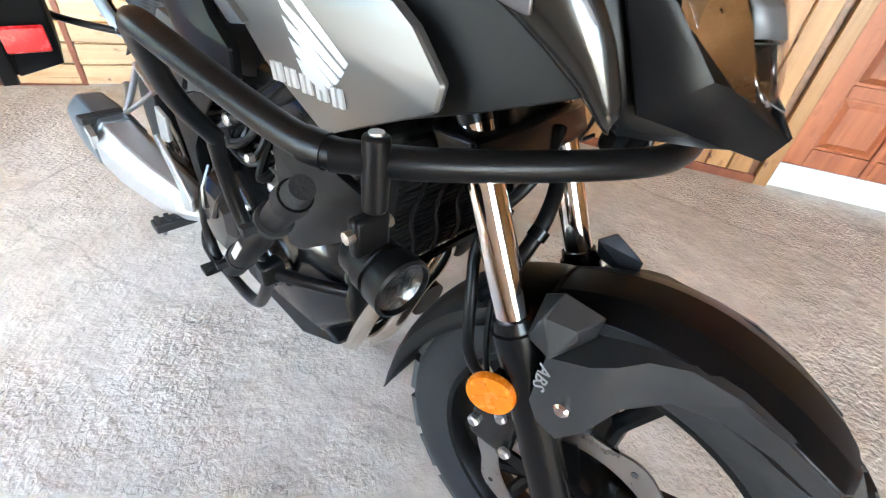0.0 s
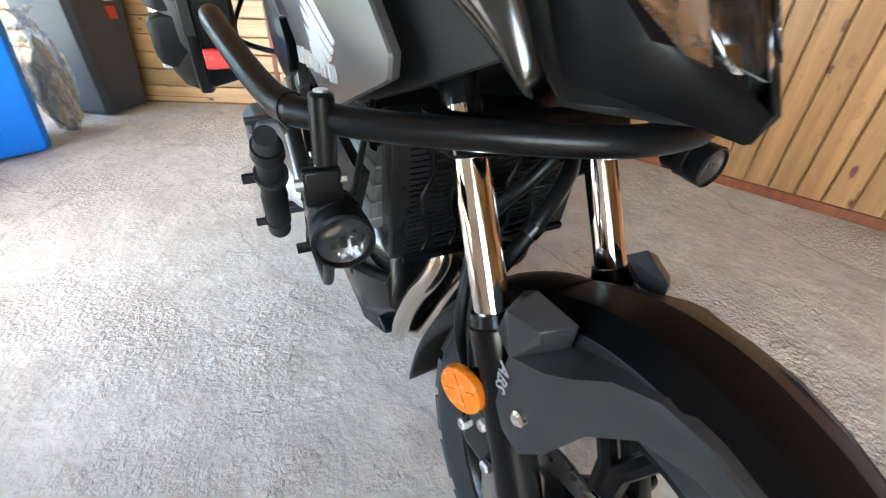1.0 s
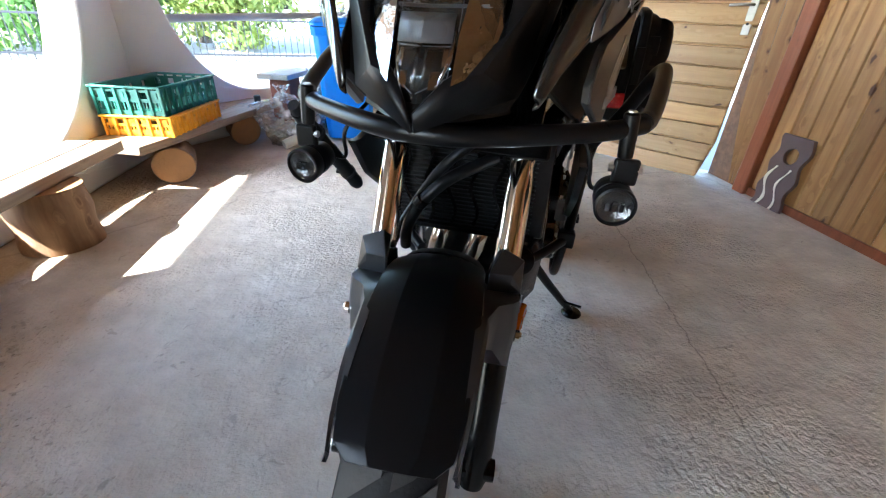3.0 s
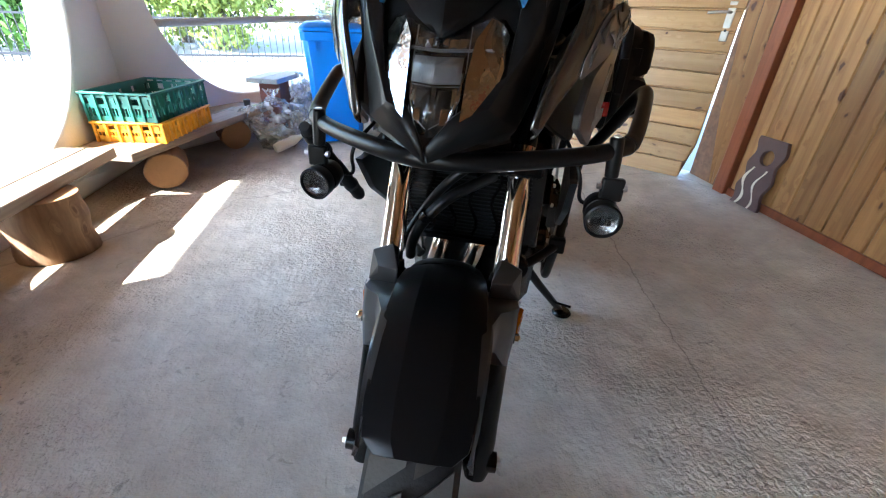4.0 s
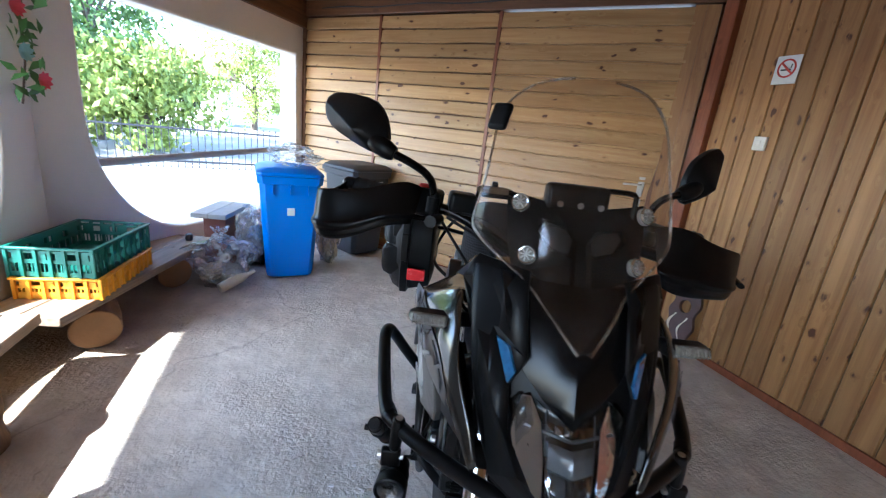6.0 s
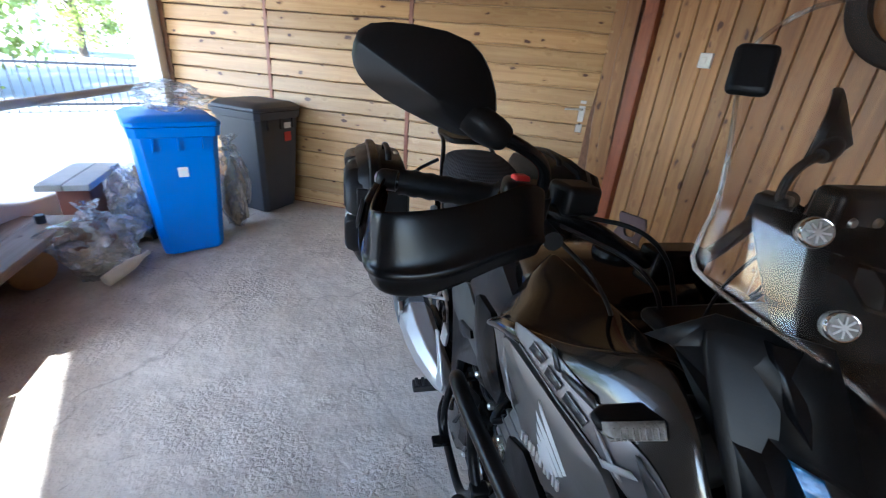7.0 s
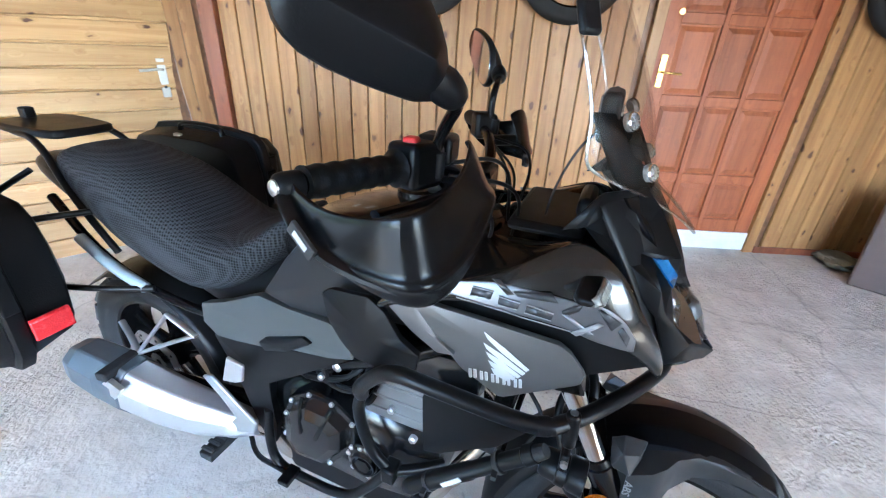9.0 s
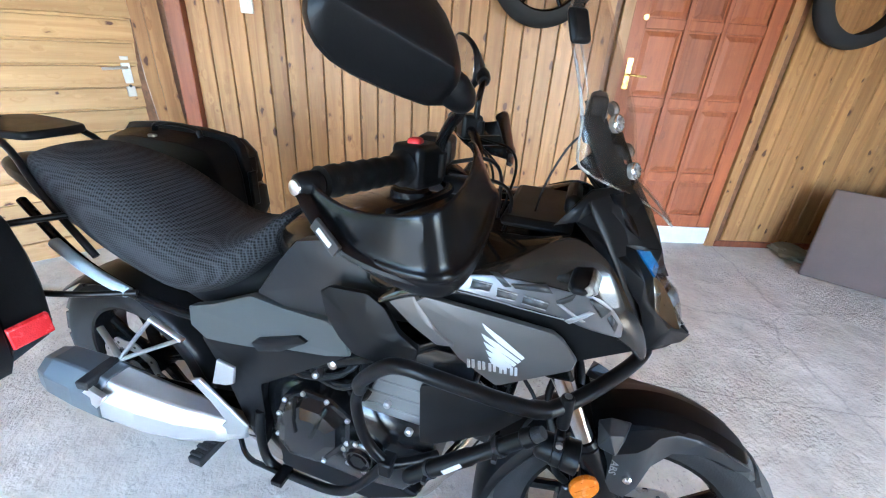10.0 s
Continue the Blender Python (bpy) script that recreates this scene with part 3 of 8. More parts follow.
part("skirting", bm, M_REDWOOD, wall_east, "reddish brown skirting board", bevel=0.004)

# sloping back wall in three framed panels of lapped level boards
along_b = (BACK_B - BACK_A).normalized()
into_b = Vector((-along_b.y, along_b.x))
if into_b.dot(Vector((0, 0)) - BACK_A) < 0:
    into_b = -into_b
BACK_M = Matrix(((along_b.x, -into_b.x, 0, BACK_A.x), (along_b.y, -into_b.y, 0, BACK_A.y), (0, 0, 1, 0), (0, 0, 0, 1)))  # x along the wall, y outward
SEAM1, SEAM2, LEAF_END, STRIP0, STRIP1 = 1.03, 2.255, 3.645, 3.645, 3.797
wall_back = thing("wall_back", BACK_M, "honey-coloured wall of lapped level pine boards", "wall", kind="structure")
bm = bmesh.new()
box(bm, (-0.3, 0.045, 0), (SEAM2, 0.15, CEIL))
box(bm, (STRIP0 + 0.15, 0.03, 0), (STRIP1 + 0.2, 0.15, CEIL))
box(bm, (STRIP0 + 0.02, 0.03, 1.5), (STRIP0 + 0.15, 0.06, CEIL))
box(bm, (SEAM2, 0.045, 2.28), (STRIP0, 0.15, CEIL))
part("backing", bm, M_BEAM, wall_back)
bm = bmesh.new()
box(bm, (-0.05, -0.03, 2.275), (STRIP1 + 0.15, 0.045, CEIL))
part("header_beam", bm, M_BEAM, wall_back, "dark brown header beam", bevel=0.006)
for x in (SEAM1, SEAM2):
    bm = bmesh.new()
    box(bm, (x - 0.016, -0.012, 0.0), (x + 0.016, 0.03, 2.27))
    part("batten", bm, M_REDWOOD, wall_back, "narrow brown batten", bevel=0.003)
bm = bmesh.new()
box(bm, (-0.02, -0.02, 0.0), (0.05, 0.05, 2.4))
part("corner_batten", bm, M_BEAM, wall_back, bevel=0.004)
bm = bmesh.new()
box(bm, (0.05, -0.01, 0.0), (SEAM2 - 0.02, 0.03, 0.05))
part("sill_board", bm, M_REDWOOD, wall_back, bevel=0.004)
bm = bmesh.new()
tube(bm, rounded([(0.3 + 0.32 * i, -0.045, 2.335 + 0.012 * math.sin(i * 2.1)) for i in range(12)], 1), 0.006, 8)
part("cable", bm, M_IRON, wall_back, "thin black cable along the beam")
bm = bmesh.new()
box(bm, (WALL_X - 0.045, 1.872, 0), (WALL_X + 0.10, 1.968, CEIL))
tagged(finish("corner_post", bm, M_REDWOOD, bevel=0.006), "reddish brown corner post of planed timber", "post", kind="structure")

# slightly open board door at the end of the back wall
door_2 = thing("door_2", BACK_M, "pine board door left slightly open", "door", kind="structure")
bm = bmesh.new()
plate(bm, [(SEAM2 + 0.02, 0.01), (LEAF_END - 0.08, 0.01), (LEAF_END - 0.030, 0.25), (LEAF_END - 0.020, 1.0), (LEAF_END + 0.025, 1.50), (LEAF_END + 0.025, 2.26), (SEAM2 + 0.02, 2.26)], 0.03, Matrix(((1, 0, 0, 0), (0, 0, 1, 0.015), (0, 1, 0, 0), (0, 0, 0, 1))))
part("leaf", bm, M_PINE_H, door_2)
bm = bmesh.new()
hx, hz = LEAF_END - 0.075, 1.015
box(bm, (hx - 0.022, -0.012, hz - 0.11), (hx + 0.022, 0.003, hz + 0.11))
hplate = part("handle_plate", bm, M_STEEL, door_2, "worn steel handle plate", bevel=0.004)
bm = bmesh.new()
tube(bm, rounded([(hx, -0.01, hz + 0.05), (hx, -0.05, hz + 0.05), (hx - 0.03, -0.055, hz + 0.052), (hx - 0.12, -0.05, hz + 0.045)], 2), 0.008, 10)
part("handle", bm, M_STEEL, hplate, "steel lever handle")
bm = bmesh.new()
tube(bm, [(hx, -0.0135, hz - 0.05), (hx, -0.0145, hz - 0.05)], 0.008, 12)
part("keyhole", bm, M_BLACKPRINT, hplate)

# outer plaster wall: two runs, each with a great rounded opening
def plaster_run(name, origin, angle, length, holes, top, label):
    m = Matrix.Translation((origin[0], origin[1], 0)) @ Matrix.Rotation(radians(angle), 4, "Z")
    bm = bmesh.new()
    outer = [(0, 0), (length, 0), (length, top), (0, top)]
    edges = []
    for ring in (outer, *holes):
        vs = [bm.verts.new((x, 0, z)) for x, z in ring]
        edges += [bm.edges.new((vs[i], vs[(i + 1) % len(vs)])) for i in range(len(vs))]
    bmesh.ops.triangle_fill(bm, edges=edges, use_beauty=True)
    for f in list(bm.faces):
        c = f.calc_center_median()
        if any(point_in(hole, c.x, c.z) for hole in holes):
            bm.faces.remove(f)
    faces = list(bm.faces)
    ext = bmesh.ops.extrude_face_region(bm, geom=faces)
    bmesh.ops.translate(bm, verts=[v for v in ext["geom"] if isinstance(v, bmesh.types.BMVert)], vec=(0, -0.2, 0))
    ob = finish(name, bm, M_PLASTER, bevel=0.018, seg=3)
    ob.matrix_world = m
    return tagged(ob, label, "wall", kind="structure")


def point_in(poly, x, y):
    inside, j = False, len(poly) - 1
    for i in range(len(poly)):
        (xi, yi), (xj, yj) = poly[i], poly[j]
        if (yi > y) != (yj > y) and x < (xj - xi) * (y - yi) / (yj - yi) + xi:
            inside = not inside
        j = i
    return inside


def bean(x0, x1, z0, z1, r0, r1):
    """An opening square at the top, with wide round corners below of radius r0 at x0 and r1 at x1."""
    pts = [(x0, z1), (x1, z1)]
    pts += [(x1 - r1 + r1 * math.cos(a), z0 + 1.15 * r1 - 1.15 * r1 * math.sin(a)) for a in [i * math.pi / 32 for i in range(17)]]
    pts += [(x0 + r0 - r0 * math.sin(a), z0 + 1.15 * r0 - 1.15 * r0 * math.cos(a)) for a in [i * math.pi / 32 for i in range(17)]]
    return pts


RUN1 = 237.0
dir1 = Vector((math.cos(radians(RUN1)), math.sin(radians(RUN1))))
COL = BACK_A + dir1 * 2.6
wall_west = plaster_run("wall_west", BACK_A, RUN1, 2.62, [bean(0.135, 2.325, 0.33, 1.88, 0.25, 0.75)], CEIL, "white plastered wall with a great rounded opening")
# the second hole here is unseen, added and sized to let in light
wall_west_b = plaster_run("wall_west_b", COL, 270.0, 7.0, [bean(0.30, 1.94, 0.245, 1.88, 0.80, 0.36), bean(3.75, 5.55, 0.36, 1.93, 0.60, 0.60)], CEIL, "white plastered wall with a second rounded opening")
RUN1_M = Matrix.Translation((BACK_A.x, BACK_A.y, 0)) @ Matrix.Rotation(radians(RUN1), 4, "Z")
bm = bmesh.new()
box(bm, (0.0, 0.004, 2.16), (2.6, 0.05, CEIL))
tagged(finish("trim", bm, M_BEAM, bevel=0.006), "brown wall plate under the ceiling", "trim", kind="structure").matrix_world = RUN1_M
bm = bmesh.new()
tube(bm, [(0.16, -0.10, 0.905), (2.32, -0.10, 0.845)], 0.028, 10)
tagged(finish("window_rail", bm, M_GREYBOARD), "weathered grey round rail across the opening", "rail", kind="structure").matrix_world = RUN1_M

# plain end wall behind the way, unseen, added to keep light off the bike
bm = bmesh.new()
box(bm, (-1.25, -4.45, 0), (2.9, -4.3, CEIL))
tagged(finish("wall_south", bm, M_PINE_V), "unseen pine end wall added to shut out light", "wall", kind="structure")

# ---- red panel door ----
door_1 = thing("door_1", Matrix.Translation((WALL_X, DOOR_Y0, 0)), "closed red-brown varnished panel door with pale kick plate", "door", kind="structure")
DW = DOOR_Y1 - DOOR_Y0
bm = bmesh.new()
box(bm, (0.03, 0.0, 0.01), (0.06, DW, DOOR_H))
part("leaf", bm, M_REDDOOR, door_1)
rowsz = [(0.24, 0.50), (0.56, 1.0), (1.06, 1.46), (1.52, 1.98)]
bm = bmesh.new()
edges_y = [0.0, 0.10 * DW / 0.96, 0.345 * DW / 0.96, 0.375 * DW / 0.96, 0.585 * DW / 0.96, 0.615 * DW / 0.96, 0.86 * DW / 0.96, DW]
for k in (0, 2, 4, 6):
    box(bm, (0.014, edges_y[k], 0.01), (0.03, edges_y[k + 1], DOOR_H))
for y0, y1 in ((edges_y[1], edges_y[2]), (edges_y[3], edges_y[4]), (edges_y[5], edges_y[6])):
    last = 0.01
    for z0, z1 in rowsz:
        box(bm, (0.015, y0, last), (0.03, y1, z0))
        last = z1
    box(bm, (0.015, y0, last), (0.03, y1, DOOR_H))
part("rails", bm, M_REDDOOR, door_1, "raised stiles and rails", bevel=0.004)
for y0, y1 in ((edges_y[1], edges_y[2]), (edges_y[3], edges_y[4]), (edges_y[5], edges_y[6])):
    for z0, z1 in rowsz:
        bm = bmesh.new()
        a = [(0.03, y0 + 0.012, z0 + 0.012), (0.03, y1 - 0.012, z0 + 0.012), (0.03, y1 - 0.012, z1 - 0.012), (0.03, y0 + 0.012, z1 - 0.012)]
        b = [(0.019, y0 + 0.04, z0 + 0.04), (0.019, y1 - 0.04, z0 + 0.04), (0.019, y1 - 0.04, z1 - 0.04), (0.019, y0 + 0.04, z1 - 0.04)]
        loft(bm, [a, b])
        part("panel", bm, M_REDDOOR, door_1, angle=10)
bm = bmesh.new()
box(bm, (0.002, 0.0, 0.012), (0.0135, DW, 0.145))
part("kick_plate", bm, M_KICK, door_1, "chipped bluish white kick plate", bevel=0.002)
bm = bmesh.new()
box(bm, (0.006, DW - 0.075, 1.10), (0.0135, DW - 0.035, 1.29))
esc = part("handle_plate", bm, M_BRASS, door_1, "worn brass handle plate", bevel=0.003)
bm = bmesh.new()
tube(bm, rounded([(0.008, DW - 0.055, 1.19), (-0.04, DW - 0.055, 1.19), (-0.045, DW - 0.075, 1.19), (-0.04, DW - 0.16, 1.185)], 2), 0.007, 10)
part("handle", bm, M_BRASS, esc, "brass lever handle")
bm = bmesh.new()
tube(bm, [(0.014, DW - 0.09, 1.52), (0.004, DW - 0.09, 1.52)], 0.016, 14)
part("lock", bm, M_BRASS, door_1, "small round brass lock")
bm = bmesh.new()
box(bm, (-0.012, -0.07, 0), (0.06, 0, DOOR_H + 0.07))
box(bm, (-0.012, DW, 0), (0.06, DW + 0.07, DOOR_H + 0.07))
box(bm, (-0.012, 0, DOOR_H), (0.06, DW, DOOR_H + 0.07))
part("door_frame", bm, M_PINE_V, door_1, "pine door frame", bevel=0.004)

# ---- outdoors ----
bm = bmesh.new()
n = 24
rings = []
for r in (0.01, 4, 9, 18, 45, 140, 600):
    rings.append([(r * math.cos(k * math.tau / n), 3 + r * math.sin(k * math.tau / n), -0.16 + (0.0 if r < 20 else 0.0)) for k in range(n)])
loft(bm, rings, True, False)
ground = tagged(finish("ground", bm, M_OUTGROUND), "bright sunlit gravel yard", "ground", kind="structure")


def tree(x, y, height, spread, seed, mat, label):
    rng = random.Random(seed)
    t = thing("tree", Matrix.Translation((x, y, -0.16)), label, "tree", "trees outside")
    bm = bmesh.new()
    tube(bm, rounded([(0, 0, 0), (0.1, 0.05, height * 0.25), (-0.05, 0.1, height * 0.5), (0.05, 0, height * 0.8)], 1), [0.2, 0.18, 0.15, 0.12, 0.1, 0.07, 0.05, 0.04], 8)
    limbs = []
    for k in range(9):
        a, h = rng.uniform(0, math.tau), height * rng.uniform(0.12, 0.75)
        end = Vector((math.cos(a) * spread * rng.uniform(0.4, 0.8), math.sin(a) * spread * rng.uniform(0.4, 0.8), h + height * rng.uniform(0.05, 0.2)))
        tube(bm, rounded([(0, 0, h * 0.8), (end.x * 0.4, end.y * 0.4, h), end], 1), [0.07, 0.06, 0.05, 0.035, 0.02, 0.015], 6)
        limbs.append(end)
    part("trunk", bm, M_TRUNK, t)
    verts, faces = [], []
    centres = limbs + [Vector((rng.gauss(0, spread * 0.45), rng.gauss(0, spread * 0.45), height * (0.08 + 0.9 * rng.random() ** 0.9))) for _ in range(70)]
    for c in centres:
        size = spread * rng.uniform(0.13, 0.3)
        for _ in range(95):
            d = Vector((rng.gauss(0, 1), rng.gauss(0, 1), rng.gauss(0, 0.8)))
            p = c + d * size * 0.62
            if p.z < 0.1:
                p.z = 0.1 + rng.random() * 0.3
            s = rng.uniform(0.05, 0.12)
            q = Euler((rng.uniform(0, 6), rng.uniform(0, 6), rng.uniform(0, 6))).to_matrix()
            i = len(verts)
            for u, v in ((-1, 0), (0, -0.55), (1, 0), (0, 0.55)):
                verts.append(tuple(p + q @ Vector((u * s, v * s, 0.15 * s * (u * u)))))
            faces.append((i, i + 1, i + 2, i + 3))
    me = bpy.data.meshes.new("crown")
    me.from_pydata(verts, [], faces)
    me.materials.append(mat)
    crown = new("crown", me)
    crown.parent = t
    return t


for i, (x, y, h, s, mat) in enumerate([(-7.0, 18.5, 7.5, 2.4, M_LEAF), (-5.6, 15.5, 6.5, 2.4, M_LEAF), (-8.6, 13.5, 7.0, 2.6, M_LEAF), (-2.6, 30.0, 6.5, 2.4, M_LEAF2), (-12.5, 10.5, 6.0, 2.6, M_LEAF2), (-3.9, 13.4, 2.6, 1.7, M_LEAF2), (-7.2, 11.6, 2.0, 1.5, M_LEAF)]):
    tree(x, y, h, s, 40 + i, mat, "leafy sunlit green tree beyond the yard" if h > 3 else "rounded bright green garden shrub")

# small house and iron fence in the distance
house = thing("house", Matrix.Translation((-7.4, 31.0, -0.16)), "small pale house with a red roof behind trees", "house")
bm = bmesh.new()
box(bm, (-3, 0, 0), (3, 4, 3.0))
part("wall", bm, M_WALLPALE, house)
bm = bmesh.new()
loft(bm, [[(-3.4, -0.4, 3.0), (-3.4, 2, 4.6), (-3.4, 4.4, 3.0)], [(3.4, -0.4, 3.0), (3.4, 2, 4.6), (3.4, 4.4, 3.0)]])
part("roof", bm, M_ROOFTILE, house)
for x in (-1.8, 0.6):
    bm = bmesh.new()
    box(bm, (x, -0.05, 1.0), (x + 1.0, 0.02, 2.2))
    part("window", bm, M_LAMPDARK, house)
fence = thing("fence", Matrix.Translation((-7.5, 9.3, -0.16)) @ Matrix.Rotation(radians(12), 4, "Z"), "dark iron bar fence across the yard", "fence")
bm = bmesh.new()
box(bm, (0, -0.015, 0.12), (8.0, 0.015, 0.16))
box(bm, (0, -0.015, 0.82), (8.0, 0.015, 0.86))
part("rail", bm, M_IRON, fence)
bar = bpy.data.meshes.new("fence_bar")
bm = bmesh.new()
box(bm, (-0.008, -0.008, 0), (0.008, 0.008, 0.95))
bm.to_mesh(bar)
bm.free()
bar.materials.append(M_IRON)
for k in range(58):
    o = new("bar", bar)
    o.parent, o.location = fence, (0.1 + k * 0.135, 0, 0)

# ---- benches, logs, crates ----


def bench(p0, p1, depth, z, label, name="bench", mat=M_BENCH, thick=0.05):
    """Front edge from p0 to p1, the board going back from it."""
    a, b = Vector(p0), Vector(p1)
    d = b - a
    m = Matrix.Translation((a.x, a.y, 0)) @ Matrix.Rotation(math.atan2(d.y, d.x), 4, "Z")
    t = thing(name, m, label, "bench")
    w = depth / 2
    for k in range(2):
        bm = bmesh.new()
        box(bm, (0, k * w + 0.002, z - thick), (d.length, (k + 1) * w - 0.002, z))
        part("board", bm, mat, t, bevel=0.006)
    return t


bench((-0.96, 0.35), (-0.96, 1.87), 0.265, 0.315, "thick worn plank bench standing on a log")
bench((-0.908, 1.90), (-0.50, 3.33), 0.38, 0.27, "dark worn plank bench on logs under crates")
t3 = bench((-0.40, 3.24), (-0.27, 3.76), 0.27, 0.475, "weathered grey plank bench on a red block", mat=M_GREYBOARD, thick=0.04)
bm = bmesh.new()
box(bm, (0.10, 0.04, 0), (0.30, 0.22, 0.434))
part("support", bm, M_BRICKRED, t3, "dull red block support", bevel=0.01)


def log(name, m, r, length, seed, label):
    rng = random.Random(seed)
    t = thing(name, m, label, "log")
    bm = bmesh.new()
    n = 28
    wob = [1 + 0.05 * math.sin(2 * math.tau * k / n + seed) + rng.uniform(-0.012, 0.012) for k in range(n)]
    rings = []
    for i in range(9):
        h = length * i / 8
        k0 = 1.0 + 0.04 * math.sin(i * 1.3 + seed)
        rings.append([(r * k0 * wob[k] * math.cos(k * math.tau / n), r * k0 * wob[k] * math.sin(k * math.tau / n), h) for k in range(n)])
    loft(bm, rings)
    part("bark", bm, M_BARK, t, bevel=0.004)
    for h0, h1 in ((-0.002, 0.0), (length, length + 0.002)):
        bm = bmesh.new()
        plate(bm, [(r * 0.97 * wob[k] * math.cos(k * math.tau / n), r * 0.97 * wob[k] * math.sin(k * math.tau / n)) for k in range(n)], h1 - h0, Matrix.Translation((0, 0, h0)))
        part("sawn_end", bm, M_LOGEND, t, "pale sawn end with rings")
    return t


log("log_stump", Matrix.Translation((-1.02, 1.345, 0)), 0.138, 0.263, 1, "upright peeled log stump under the bench")
log("lying_log", aim((-0.855, 2.09, 0.108), (-0.35, 0.94, 0)), 0.106, 0.26, 2, "short lying log with sawn end under the bench")
log("lying_log", aim((-0.69, 2.93, 0.108), (-0.45, 0.89, 0)), 0.106, 0.24, 3, "short dark lying log under the bench end")


def crate(name, m, mat, h, label):
    """Stacking crate 0.60 x 0.40 with ribbed, pierced walls and a rim."""
    t = thing(name, m, label, "crate")
    lx, ly = 0.56, 0.37
    bm = bmesh.new()
    box(bm, (-lx / 2, -ly / 2, 0.0), (lx / 2, ly / 2, 0.012))
    part("bottom", bm, mat, t)
    for side, (length, place) in enumerate(((lx, (0, -ly / 2, 0)), (lx, (0, ly / 2, math.pi)), (ly, (lx / 2, 0, math.pi / 2)), (ly, (-lx / 2, 0, -math.pi / 2)))):
        mm = Matrix.Translation((place[0], place[1], 0)) @ Matrix.Rotation(place[2], 4, "Z")
        bm = bmesh.new()
        hl = length / 2
        dip = 0.05 if side in (2, 3) else 0.0
        box(bm, (-hl, 0, 0), (hl, 0.006, 0.035), mm)
        box(bm, (-hl, 0, h * 0.48), (hl, 0.006, h * 0.60), mm)
        box(bm, (-hl, 0, h * 0.80), (hl, 0.006, h - dip * 0.4), mm)
        nr = int(length / 0.055)
        for k in range(nr + 1):
            x = -hl + k * length / nr
            box(bm, (x - 0.007, -0.010, 0), (x + 0.007, 0.005, h - 0.01), mm)
        for k in range(int(length / 0.018)):
            x = -hl + 0.009 + k * 0.018
            box(bm, (x - 0.003, 0.001, 0.03), (x + 0.003, 0.005, h * 0.5), mm)
        for k in range(4):
            x = -hl + (k + 0.5) * length / 4
            box(bm, (x - length * 0.07, 0.0005, h * 0.58), (x + length * 0.07, 0.0055, h * 0.82), mm)
        part("side_wall", bm, mat, t)
    bm = bmesh.new()
    for a, b, c, d in ((-lx / 2 - 0.016, -ly / 2 - 0.016, lx / 2 + 0.016, -ly / 2 + 0.004), (-lx / 2 - 0.016, ly / 2 - 0.004, lx / 2 + 0.016, ly / 2 + 0.016), (-lx / 2 - 0.016, -ly / 2 + 0.004, -lx / 2 + 0.004, ly / 2 - 0.004), (lx / 2 - 0.004, -ly / 2 + 0.004, lx / 2 + 0.016, ly / 2 - 0.004)):
        box(bm, (a, b, h - 0.012), (c, d, h))
    part("rim", bm, mat, t, bevel=0.003)
    return t


crate("yellow_crate", Matrix.Translation((-0.975, 2.41, 0.27)) @ Matrix.Rotation(radians(84), 4, "Z"), M_YELLOWCRATE, 0.115, "bright yellow plastic fruit crate on the bench")
crate("green_crate", Matrix.Translation((-0.985, 2.42, 0.376)) @ Matrix.Rotation(radians(82), 4, "Z"), M_GREENCRATE, 0.165, "dark green plastic crate stacked on a yellow one")
bm = bmesh.new()
lathe(bm, [(0.0, 0), (0.024, 0), (0.026, 0.02), (0.026, 0.045), (0.02, 0.05), (0.0, 0.05)], Matrix.Translation((-0.66, 3.24, 0.27)), 16)
tagged(finish("small_tin", bm, M_DARKBIN), "small dark tin on the bench end", "tin")

# ---- bins and rubbish ----


